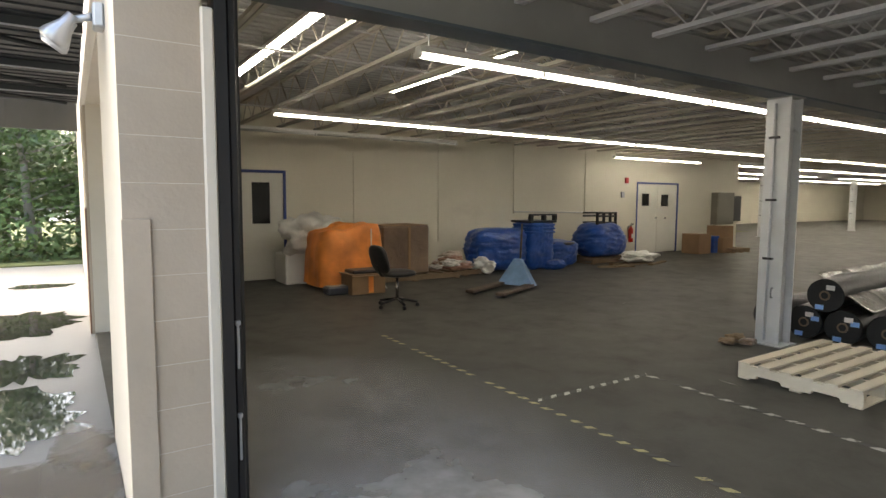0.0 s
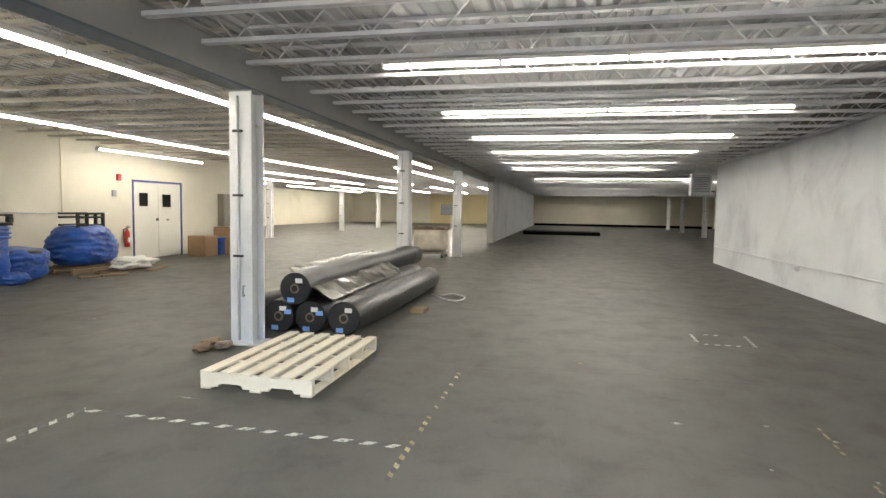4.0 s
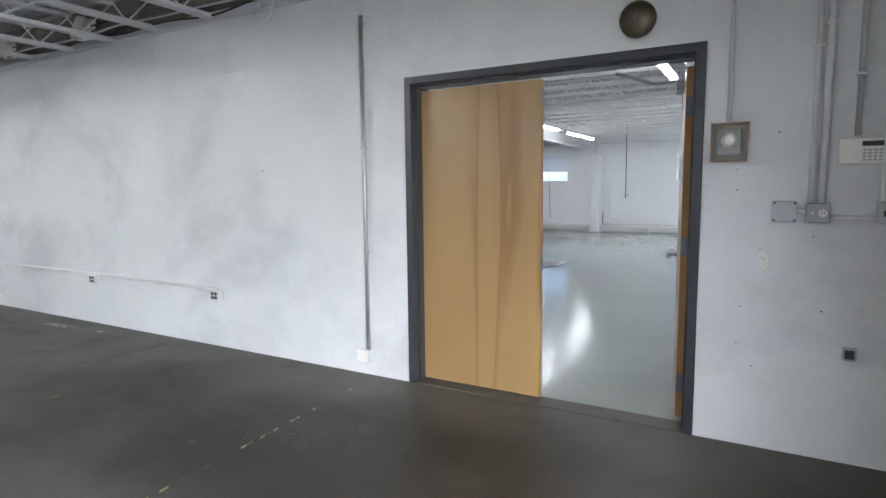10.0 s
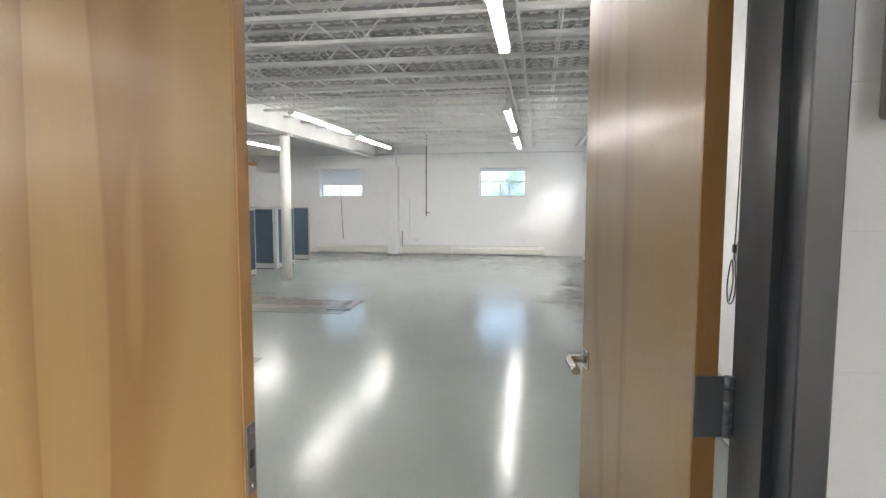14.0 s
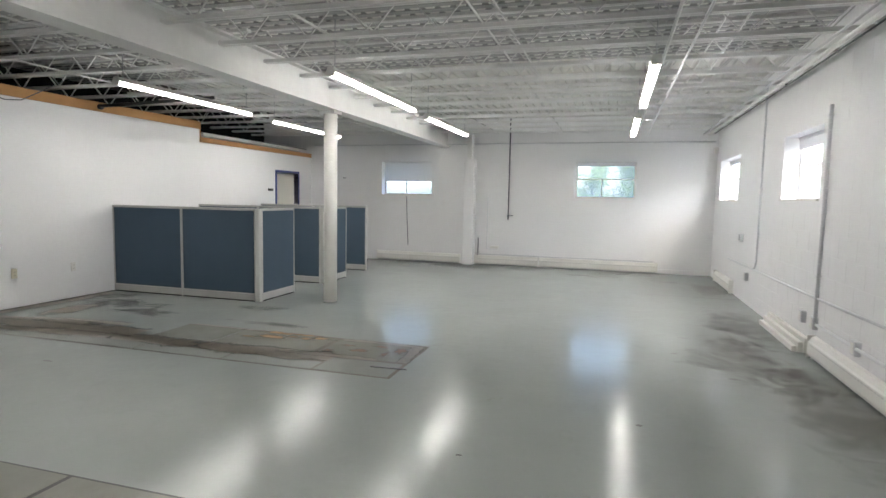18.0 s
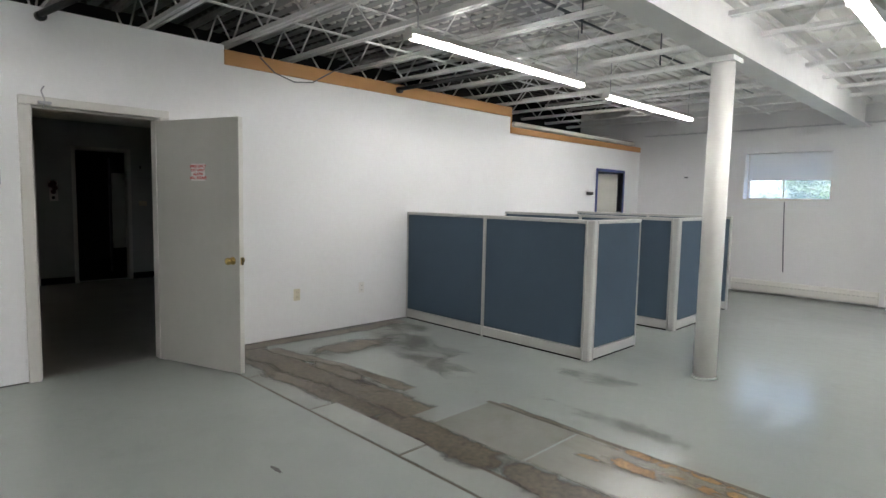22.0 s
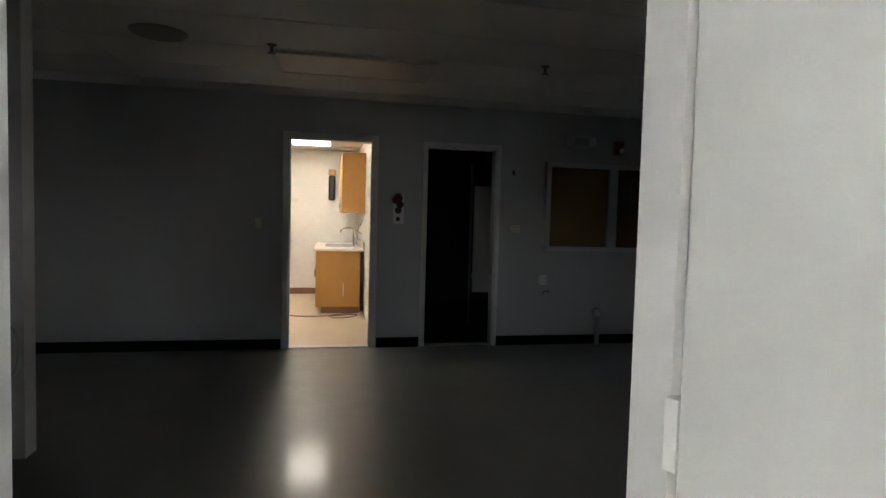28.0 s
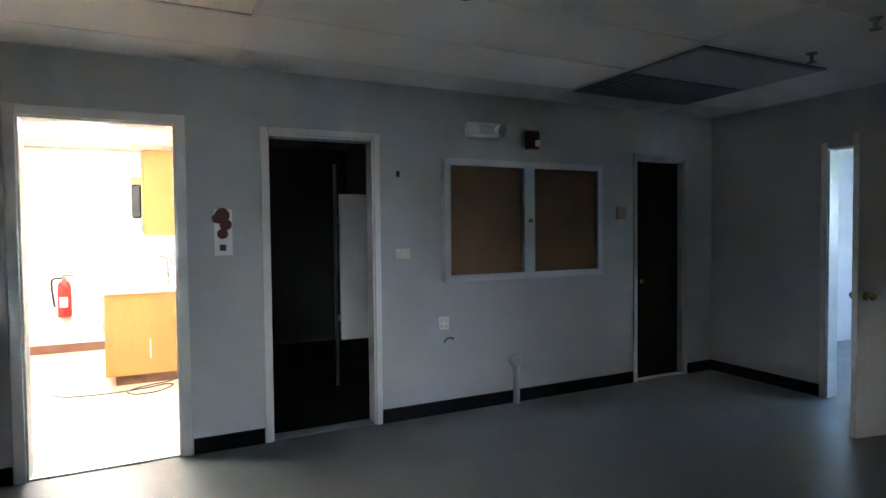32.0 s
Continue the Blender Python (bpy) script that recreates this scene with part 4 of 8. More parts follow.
for x, y in [(20.5, y) for y in (8.2, 11.4, 14.6, 17.8)] + [(37.5, y) for y in (4.6, 7.8, 11.2, 14.6, 17.8)]:
    copy_thing(f1, pose(x, y, 2.84))
# Unseen strips added above the joists' bottom chords to brighten the far end.
f2 = strip_light(pose(29.73, -6.5, 2.95, 0, 0, 90), 2.4, 3, M_TUBE, "unseen lit strip added to brighten the end of the warehouse", "far strip rows")
for x in (38.28, 46.83, 54.43):
    copy_thing(f2, pose(x, -6.5, 2.95, 0, 0, 90))
for x in (31.63, 49.68):
    copy_thing(f2, pose(x, -13.6, 2.95, 0, 0, 90))
o1 = strip_light(pose(8.87, -14.4, 2.66, 0, 0, 90), 1.23, 2, M_OTUBE, "lit white fluorescent strip hung in the office", "office strip lights")
# Strips at (6.0, -9.1) and (8.9, -9.1) are unseen, added to light the door side.
for x, y in ((9.0, -17.6), (6.26, -14.45), (6.31, -17.6), (3.22, -14.6), (3.24, -18.0), (3.06, -9.05), (6.0, -9.1), (8.9, -9.1)):
    copy_thing(o1, pose(x, y, 2.66, 0, 0, 90))

# ---- small shared shapes ----
def bent(bm, pts, r, n=6):
    """One bent bar or cable through the points, in one piece."""
    pts = [Vector(p) for p in pts]
    rings, ref = [], None
    for i, p in enumerate(pts):
        d = ((pts[min(i + 1, len(pts) - 1)] - pts[max(i - 1, 0)])).normalized()
        u = d.orthogonal().normalized() if ref is None else (ref - d * ref.dot(d)).normalized()
        ref = u
        w = d.cross(u)
        rings.append([bm.verts.new(p + r * (math.cos(2 * math.pi * k / n) * u + math.sin(2 * math.pi * k / n) * w)) for k in range(n)])
    for a, b in zip(rings, rings[1:]):
        for k in range(n):
            bm.faces.new((a[k], a[(k + 1) % n], b[(k + 1) % n], b[k])).smooth = True
    bm.faces.new(rings[0][::-1])
    bm.faces.new(rings[-1])


def eased(pts, k=5):
    """A smooth curve through the points."""
    P = [Vector(p) for p in pts]
    P = [2 * P[0] - P[1]] + P + [2 * P[-1] - P[-2]]
    out = []
    for i in range(1, len(P) - 2):
        a, b, c, d = P[i - 1:i + 3]
        for s in range(k):
            t = s / k
            out.append(0.5 * (2 * b + (c - a) * t + (2 * a - 5 * b + 4 * c - d) * t * t + (3 * b - a - 3 * c + d) * t ** 3))
    return out + [P[-2]]


def cablepart(name, mat, parent, pts, r, n=6, label=""):
    bm = bmesh.new()
    bent(bm, eased(pts) if len(pts) > 3 else pts, r, n)
    return part(name, bm, mat, parent, label)


def lump(bm, cx, cy, cz, sx, sy, sz, seed=1, rough=0.08, sq=3.0, n=14, flat=True):
    """A soft bundle: a rounded box with an uneven skin, resting on cz."""
    g = bmesh.ops.create_icosphere(bm, subdivisions=4, radius=1.0)
    for v in g["verts"]:
        p = v.co.normalized()
        k = (abs(p.x) ** sq + abs(p.y) ** sq + abs(p.z) ** sq) ** (-1 / sq)
        q = p * k
        k2 = 1 + rough * noise.noise(q * 1.6 + Vector((seed * 3.1, seed, 0))) + 0.5 * rough * noise.noise(q * 4.5 + Vector((seed, 0, seed * 2.0)))
        q = q * k2
        v.co = (cx + q.x * sx / 2, cy + q.y * sy / 2, max(cz, cz + sz / 2 + q.z * sz / 2))
    for f_ in bm.faces:
        f_.smooth = True


def textpart(name, body, size, mat, parent, m):
    cu = bpy.data.curves.new(name, "FONT")
    cu.body, cu.size, cu.align_x, cu.align_y, cu.extrude = body, size, "CENTER", "CENTER", 0.0004
    cu.offset = 0.0009
    tmp = bpy.data.objects.new(name, cu)
    me = bpy.data.meshes.new_from_object(tmp)
    bpy.data.objects.remove(tmp)
    me.materials.clear()
    me.materials.append(mat)
    ob = new(name, me)
    ob.parent = parent
    ob.matrix_local = m
    return ob


# ---- the double wooden door of the dividing wall ----
df = thing("door_frame", (3.3085, -5.06, 0), "charcoal painted steel double-door frame", "door frame")
W = 1.927 / 2
for s in (-1, 1):
    a, b = sorted((s * W, s * (W - 0.05)))
    boxpart("jamb", M_FRAME, df, (a, b, -0.25, 0.014, 0, 2.14), bev=0.003)
    a, b = sorted((s * (W - 0.05), s * (W - 0.066)))
    boxpart("stop", M_FRAME, df, (a, b, -0.112, -0.05, 0, 2.14))
boxpart("head", M_FRAME, df, (-W, W, -0.25, 0.014, 2.14, 2.19), bev=0.003)
boxpart("head_stop", M_FRAME, df, (-W + 0.066, W - 0.066, -0.112, -0.05, 2.124, 2.14))
solid("trim_threshold", M_FLOOR, "dirty concrete threshold under the double door", "threshold", (2.4, 4.22, -5.222, -5.06, 0.0, 0.005))


def wood_leaf(ob, w, h=2.11):
    boxpart("slab", M_OAK, ob, (0.0, w, -0.022, 0.022, 0.012, h), bev=0.002)
    boxpart("hinge_edge", M_OAKEDGE, ob, (-0.003, 0.0, -0.0215, 0.0215, 0.014, h - 0.002))
    boxpart("latch_edge", M_OAKEDGE, ob, (w, w + 0.003, -0.0215, 0.0215, 0.014, h - 0.002))


cl = thing("wooden_door", pose(4.218, -5.20, 0, 0, 0, 180), "closed flush birch-veneer door leaf with darker streaks", "door", "double door leaves")
wood_leaf(cl, 0.903)
sp = boxpart("strike_plate", M_BUTT, cl, (0.906, 0.9085, -0.016, 0.016, 0.86, 1.0), label="grey steel strike plate")
boxpart("strike_hole", M_PLASTK, sp, (0.9086, 0.9092, -0.008, 0.008, 0.912, 0.948))
for z in (0.875, 0.985):
    rodpart("screw", M_CHROME, sp, [(0.9085, 0, z), (0.9096, 0, z)], 0.005, 8)
boxpart("flush_bolt", M_BUTT, cl, (0.906, 0.9085, -0.012, 0.012, 1.93, 2.05))
ol = thing("wooden_door", pose(2.448, -5.286, 0, 0, 0, -81.6), "flush birch-veneer door leaf standing open", "door", "double door leaves")
wood_leaf(ol, 0.9)
for z in (0.22, 1.06, 1.88):
    hb = boxpart("hinge", M_BUTT, ol, (-0.0055, -0.003, -0.034, 0.021, z - 0.058, z + 0.058), label="grey butt hinge")
    for k in range(5):
        rodpart("knuckle", M_BUTT, hb, [(-0.004, -0.041, z - 0.058 + k * 0.0235), (-0.004, -0.041, z - 0.0365 + k * 0.0235)], 0.0085, 10)
    boxpart("frame_plate", M_BUTT, hb, (-0.006, -0.0035, -0.062, -0.05, z - 0.056, z + 0.056))
hd = boxpart("lever_handle", M_CHROME, ol, (0.8, 0.86, 0.022, 0.03, 0.885, 0.945), bev=0.003, label="brushed chrome lever handle")
cablepart("lever", M_CHROME, hd, [(0.83, 0.03, 0.915), (0.83, 0.075, 0.915), (0.8, 0.086, 0.915), (0.70, 0.086, 0.912)], 0.0135, 12)
hd2 = boxpart("lever_handle", M_CHROME, ol, (0.8, 0.86, -0.03, -0.022, 0.885, 0.945), bev=0.003, label="brushed chrome lever handle")
cablepart("lever", M_CHROME, hd2, [(0.83, -0.03, 0.915), (0.83, -0.075, 0.915), (0.8, -0.086, 0.915), (0.70, -0.086, 0.912)], 0.0135, 12)
boxpart("latch", M_CHROME, ol, (0.904, 0.911, -0.012, 0.012, 0.87, 0.97))
cb = boxpart("closer", M_BOXGREY, ol, (0.12, 0.36, 0.023, 0.075, 2.0, 2.06), bev=0.008, label="grey door closer with folding arm")
cablepart("closer_arm", M_BOXGREY, cb, [(0.2, 0.05, 2.065), (0.42, 0.2, 2.09), (0.12, 0.42, 2.12)], 0.011, 6)

# ---- wall fittings round the double door ----
def plate_box(name, x0, x1, z0, z1, d, mat, label, category, y=-5.06):
    ob = thing(name, ((x0 + x1) / 2, y, (z0 + z1) / 2), label, category)
    w, h = (x1 - x0) / 2, (z1 - z0) / 2
    boxpart("body", mat, ob, (-w, w, 0, d, -h, h), bev=0.004)
    return ob, w, h


bell = thing("alarm_bell", (2.70, -5.06, 2.345), "dull brown round alarm bell on the wall", "bell")
bm = bmesh.new()
spun(bm, [(0.045, 0.0), (0.045, 0.03), (0.1, 0.032), (0.098, 0.055), (0.075, 0.08), (0.02, 0.092)], 28, (0, 1, 0))
part("gong", bm, surface("bell_bronze", (0.10, 0.085, 0.06), 0.45, 0.6, vary=0.2, big=8), bell)
bm = bmesh.new()
spun(bm, [(0.012, 0.09), (0.012, 0.102)], 8, (0, 1, 0))
part("bolt", bm, M_HINGE, bell)

M_SOUND = surface("sounder_back_plate", (0.27, 0.25, 0.225), 0.45)
sb, w, h = plate_box("alarm_sounder", 2.128, 2.306, 1.549, 1.752, 0.02, M_SOUND, "brown-framed alarm sounder under a clear cover", "alarm")
boxpart("frame", surface("sounder_tan", (0.24, 0.165, 0.12), 0.35), sb, (-w, -w + 0.01, 0.02, 0.06, -h, h), (w - 0.01, w, 0.02, 0.06, -h, h), (-w + 0.01, w - 0.01, 0.02, 0.06, h - 0.01, h), (-w + 0.01, w - 0.01, 0.02, 0.06, -h, -h + 0.01))
boxpart("plate", M_BOXGREY, sb, (-0.055, 0.055, 0.021, 0.035, -0.065, 0.065), bev=0.003)
bm = bmesh.new()
spun(bm, [(0.04, 0.035), (0.038, 0.05), (0.026, 0.06), (0.022, 0.066)], 20, (0, 1, 0), (0, 0, 0.01))
part("horn", bm, M_PLASTW, sb)
cv = boxpart("cover", M_CLEAR, sb, (-w + 0.004, w - 0.004, 0.072, 0.075, -h + 0.004, h - 0.004))
cv.visible_shadow = False
boxpart("latch", M_CHROME, sb, (w, w + 0.012, 0.03, 0.045, -0.015, 0.005))
M_PALEBOX = surface("pale_grey_box_paint", (0.43, 0.45, 0.49), 0.4, vary=0.08)
cover_plate, w, h = plate_box("cover_plate", 1.896, 2.006, 1.236, 1.343, 0.045, M_PALEBOX, "pale grey square junction box cover", "junction box")
for sx in (-1, 1):
    for sz in (-1, 1):
        boxpart("corner_screw", M_HINGE, cover_plate, (sx * 0.045 - 0.006, sx * 0.045 + 0.006, 0.045, 0.048, sz * 0.044 - 0.006, sz * 0.044 + 0.006))
ob_, w, h = plate_box("outlet_box", 1.756, 1.858, 1.236, 1.331, 0.05, M_BOXGREY, "grey metal outlet box with one round receptacle", "outlet")
bm = bmesh.new()
spun(bm, [(0.02, 0.05), (0.019, 0.056)], 16, (0, 1, 0), (-0.02, 0, 0))
part("receptacle", bm, M_PLASTW, ob_)
boxpart("slot", M_PLASTK, ob_, (-0.028, -0.025, 0.0565, 0.058, -0.002, 0.009), (-0.016, -0.013, 0.0565, 0.058, -0.002, 0.009))
boxpart("switch", M_PLASTW, ob_, (0.02, 0.026, 0.05, 0.06, -0.008, 0.008))
kp, w, h = plate_box("keypad", 1.554, 1.736, 1.524, 1.646, 0.035, M_PLASTW, "off-white alarm keypad with small keys", "keypad")
boxpart("display", M_PLASTK, kp, (-0.085, 0.0, 0.035, 0.037, 0.022, 0.046))
for i in range(4):
    for j in range(4):
        boxpart("key", M_BOXGREY, kp, (-0.082 + i * 0.021, -0.067 + i * 0.021, 0.035, 0.038, -0.048 + j * 0.0155, -0.038 + j * 0.0155))
swb, w, h = plate_box("switch_box", 1.508, 1.568, 1.233, 1.339, 0.045, M_BOXGREY, "grey metal light switch box", "switch")
boxpart("toggle", M_PLASTK, swb, (-0.007, 0.007, 0.045, 0.06, -0.014, 0.014))
lb, w, h = plate_box("low_outlet", 1.608, 1.668, 0.545, 0.612, 0.03, M_BOXGREY, "small dark recessed outlet low on the wall", "outlet")
boxpart("face", M_PLASTK, lb, (-0.02, 0.02, 0.03, 0.033, -0.022, 0.022))


def conduit_run(name, pts, r, mat, label, clips=()):
    ob = thing(name, pts[0], label, "conduit")
    o = Vector(pts[0])
    bm = bmesh.new()
    bent(bm, [Vector(p) - o for p in pts], r, 8)
    part("tube", bm, mat, ob)
    for c in clips:
        d = Vector(c) - o
        boxpart("clip", mat, ob, (d.x - 0.022, d.x + 0.022, d.y - 0.016, d.y + 0.016, d.z - 0.006, d.z + 0.006))
    return ob


WY = -5.035
conduit_run("conduit", [(2.222, WY, 1.76), (2.222, WY, 3.2)], 0.011, M_CONDUIT, "thin painted conduit rising from the sounder", [(2.222, WY, 2.5)])
conduit_run("conduit", [(1.84, WY, 1.335), (1.84, WY, 3.2)], 0.013, M_CONDUIT, "painted conduit rising from the outlet box", [(1.84, WY, 2.1)])
conduit_run("conduit", [(1.793, WY, 1.335), (1.793, WY, 3.2)], 0.017, M_CONDUIT, "thicker painted conduit rising from the outlet box", [(1.793, WY, 2.2)])
conduit_run("conduit", [(1.664, WY, 1.66), (1.664, WY, 3.2)], 0.013, M_GALV, "bare metal conduit rising from the keypad", [(1.664, WY, 1.95)])
conduit_run("conduit", [(1.546, WY, 1.345), (1.546, WY, 3.2)], 0.014, M_CONDUIT, "painted conduit rising from the switch box")
conduit_run("conduit", [(1.754, WY, 1.265), (1.57, WY, 1.262)], 0.01, M_CONDUIT, "short conduit between outlet and switch boxes")
conduit_run("conduit", [(1.897, WY, 1.3), (1.86, WY, 1.29)], 0.012, M_CONDUIT, "stub of conduit between two junction boxes")
conduit_run("conduit", [(4.625, WY, 0.2), (4.625, WY, 2.655)], 0.016, M_GALV, "long metal conduit upright on the block wall", [(4.625, WY, z) for z in (0.95, 1.3, 1.72, 2.6)])
cbx, w, h = plate_box("outlet_box", 4.61, 4.725, 0.105, 0.205, 0.05, M_CONDUIT, "white painted outlet box at the foot of a conduit", "outlet")
boxpart("cover", M_PLASTW, cbx, (-0.05, 0.05, 0.05, 0.054, -0.042, 0.042))
conduit_run("conduit", [(6.3, WY, 0.535), (8.4, WY, 0.55), (10.5, WY, 0.545), (13.3, WY, 0.51), (16.5, WY, 0.5), (19.4, WY, 0.49)], 0.013, M_CONDUIT, "painted conduit running low along the block wall", [(x, WY, 0.54) for x in (7.2, 9.4, 11.8)])
for x0, x1, z0, z1, m in ((6.262, 6.388, 0.428, 0.528, M_PLASTK), (8.18, 8.33, 0.442, 0.535, M_PLASTK), (13.25, 13.38, 0.40, 0.49, M_BOXGREY)):
    q, w, h = plate_box("outlet_box", x0, x1, z0, z1, 0.05, M_CONDUIT, "metal outlet box with dark receptacles on the low conduit", "outlet")
    for dx in (-0.022, 0.022):
        for dz in (-0.018, 0.018):
            boxpart("socket", m, q, (dx - 0.017, dx + 0.017, 0.05, 0.053, dz - 0.014, dz + 0.014))
ht = thing("unit_heater", (19.45, -4.62, 1.95), "grey metal unit heater hung at the end of the wall", "heater")
boxpart("casing", M_BOXGREY, ht, (-0.02, 0.3, -0.27, 0.27, 0.0, 0.62), bev=0.01)
for k in range(9):
    boxpart("louvre", M_HINGE, ht, (-0.05, -0.021, -0.22, 0.22, 0.1 + k * 0.05, 0.125 + k * 0.05))
boxpart("bracket", M_GALV, ht, (0.1, 0.14, -0.2, -0.16, 0.62, 1.27), (0.1, 0.14, 0.16, 0.2, 0.62, 1.27))
boxpart("gas_pipe", M_PLASTK, ht, (0.05, 0.1, -0.4, -0.27, 0.1, 0.14))

rnd_c = random.Random(31)
for k, (mt_, r_, z_) in enumerate(((M_PLASTK, 0.009, 2.9), (M_HINGE, 0.011, 2.95), (M_CONDUIT, 0.008, 2.93), (M_PLASTK, 0.007, 3.0))):
    q = thing("cable_run", (1.3, -4.96, z_), "loose cable laid over the joist ends along the wall", "cable", "cables along the wall top")
    cablepart("cable", mt_, q, [(0.6 * i, 0.03 * rnd_c.uniform(-1, 1) + 0.02 * k, 0.03 * rnd_c.uniform(-1, 0.6)) for i in range(31)], r_, 5)
for x_, s_ in ((5.05, 0.34), (7.9, 0.3), (9.4, 0.22)):
    q = thing("insulation_scrap", (x_, -4.93, 2.89), "torn white insulation stuffed over the wall top", "insulation", "insulation scraps")
    bm = bmesh.new()
    lump(bm, 0, 0, 0, s_, 0.14, 0.2, int(x_ * 10), 0.5, 2.2)
    part("tuft", bm, M_POLY, q)
q = thing("cable_loop", (5.5, -4.97, 2.9), "pale cable loop hanging from a joist end", "cable")
cablepart("loop", M_CONDUIT, q, [(0, 0, 0.05), (0.05, 0.01, -0.05), (0.08, 0.02, -0.13), (0.03, 0.02, -0.17), (-0.06, 0.02, -0.15), (-0.1, 0.01, -0.05), (-0.09, 0, 0.05)], 0.009, 6)

for x, z, r in ((1.99, 1.695, 0.008), (2.176, 1.511, 0.006), (2.172, 1.40, 0.006), (1.817, 1.162, 0.007), (2.132, 0.775, 0.006), (1.763, 0.781, 0.008), (2.143, 0.569, 0.006), (2.066, 0.45, 0.007), (5.694, 1.576, 0.009), (4.643, 1.002, 0.006), (4.65, 0.83, 0.006), (5.2, 2.1, 0.006), (6.3, 1.3, 0.007)):
    q = thing("screw_anchor", (x, -5.059, z), "dark empty screw anchor in the block wall", "anchor", "wall anchors")
    bm = bmesh.new()
    spun(bm, [(r * 0.2, 0.0005), (r * 0.4, 0.002), (r * 0.65, 0.0022), (r * 0.65, 0.0)], 10, (0, 1, 0))
    part("plug", bm, M_HINGE, q)
q = thing("filler_patch", (2.036, -5.0588, 1.028), "rough white filler patch where a box was removed", "patch")
bm = bmesh.new()
lump(bm, 0, 0, -0.05, 0.052, 0.007, 0.105, 5, 0.25, 5.0)
part("filler", bm, M_PLASTW, q)
bm = bmesh.new()
lump(bm, 0.004, 0.004, -0.03, 0.03, 0.01, 0.045, 8, 0.3, 3.0)
part("ridge", bm, M_PLASTW, q)
wl_ = thing("hanging_wire", (1.6, -7.70, 0.9), "thin grey wire hanging in loose loops on the wall", "wire")
cablepart("drop", M_BOXGREY, wl_, [(0.006, -0.03, 1.9), (0.008, -0.03, 1.3), (0.01, 0.01, 0.37)], 0.005, 6)
for k, (w_, h_) in enumerate(((0.07, 0.33), (0.11, 0.27), (0.05, 0.22), (0.14, 0.34))):
    cablepart("loop", M_BOXGREY, wl_, [(0.012, 0.01, 0.37), (0.018 + 0.004 * k, 0.01 - w_ * 0.5, 0.37 - h_ * 0.55), (0.02, 0.06, 0.37 - h_), (0.018 + 0.004 * k, 0.05 + w_ * 0.6, 0.37 - h_ * 0.5), (0.012, 0.015, 0.36)], 0.004, 6)
rodpart("tie", M_PLASTK, wl_, [(0.012, 0.01, 0.34), (0.012, 0.01, 0.385)], 0.014, 8)

# ---- west dock opening: jamb blocks, guard, door track ----
guard = thing("corner_guard", (0.865, 1.985, 0), "brown painted steel corner guard on the jamb", "guard")
boxpart("plate", M_JAMB, guard, (0.0, 0.11, -0.004, 0.008, -0.02, 1.447), bev=0.002)
tr = thing("door_stop", (1.2, 1.985, 0), "cream painted wooden door stop beside the track", "trim")
boxpart("board", M_OUTER, tr, (0.0, 0.055, 0.0, 0.05, 0, 2.37), bev=0.008)
tk = thing("door_track", (1.26, 2.0, 0), "black overhead door track upright in the opening", "door track")
boxpart("angle", M_PLASTK, tk, (0.0, 0.012, 0.0, 0.14, 0, 2.95), (0.012, 0.05, 0.0, 0.012, 0, 2.95))
boxpart("rail", M_PLASTK, tk, (0.055, 0.1, 0.03, 0.1, 0, 2.95), bev=0.01)
boxpart("edge_seal", M_PLASTK, tk, (0.1, 0.115, 0.06, 0.12, 0, 2.95))
for z in (0.5, 0.95):
    bp = boxpart("bolt", M_GALV, tk, (0.06, 0.085, 0.012, 0.03, z - 0.012, z + 0.012), bev=0.004)
    boxpart("strap", M_GALV, tk, (0.068, 0.078, 0.018, 0.03, z - 0.22, z - 0.014))
w2 = thing("overhead_door", (1.08, 5.1, 0), "closed cream sectional overhead door in the exterior wall", "door")
for k in range(5):
    boxpart("section", M_OUTER, w2, (0.06, 0.08, -1.7, 1.7, GZ + k * 0.51, GZ + k * 0.51 + 0.5), bev=0.004)
pq = thing("wall_pier", (0.87, 7.5, GZ), "tan painted block pier on the exterior wall", "pier")
boxpart("pier", M_JAMB, pq, (-0.03, 0.0, -0.6, 0.55, 0, 2.6), bev=0.005)
boxpart("guard", M_KBASE, pq, (-0.045, -0.03, -0.6, 0.0, 0, 1.45), bev=0.004)

cn = thing("canopy", (-2.6, 6.0, 2.72), "dark corrugated metal canopy over the dock", "canopy")
for k in range(34):
    y = -3.4 + k * 0.22
    boxpart("deck_rib", M_CANOPY, cn, (-1.9, 3.44, y, y + 0.125, 0.28, 0.3))
    boxpart("deck_pan", M_CANOPY, cn, (-1.9, 3.44, y + 0.12, y + 0.22, 0.297, 0.33))
for y in (-3.3, -2.2, -0.9, 0.9, 2.6):
    boxpart("purlin", M_CANOPY, cn, (-1.9, 3.44, y, y + 0.06, 0.2, 0.27))
    boxpart("purlin_lip", M_GALV, cn, (-1.9, 3.44, y - 0.004, y + 0.0, 0.185, 0.2))
M_FASCIA = surface("weathered_fascia", (0.22, 0.22, 0.21), 0.5, 0.2, vary=0.15)
for k in range(26):
    x = -1.9 + k * 0.205
    boxpart("fascia_rib", M_FASCIA, cn, (x, x + 0.12, 4.1, 4.13, -0.14, 0.33))
    boxpart("fascia_pan", M_FASCIA, cn, (x + 0.12, x + 0.205, 4.115, 4.14, -0.14, 0.33))
for y in (-1.6, 0.5, 2.0):
    rodpart("brace", M_CANOPY, cn, [(-1.8, y - 1.6, 0.22), (3.3, y + 1.6, 0.22)], 0.025, 6)
fl = thing("flood_light", (0.87, 2.62, 2.42), "weathered twin flood lamp on the exterior wall", "light")
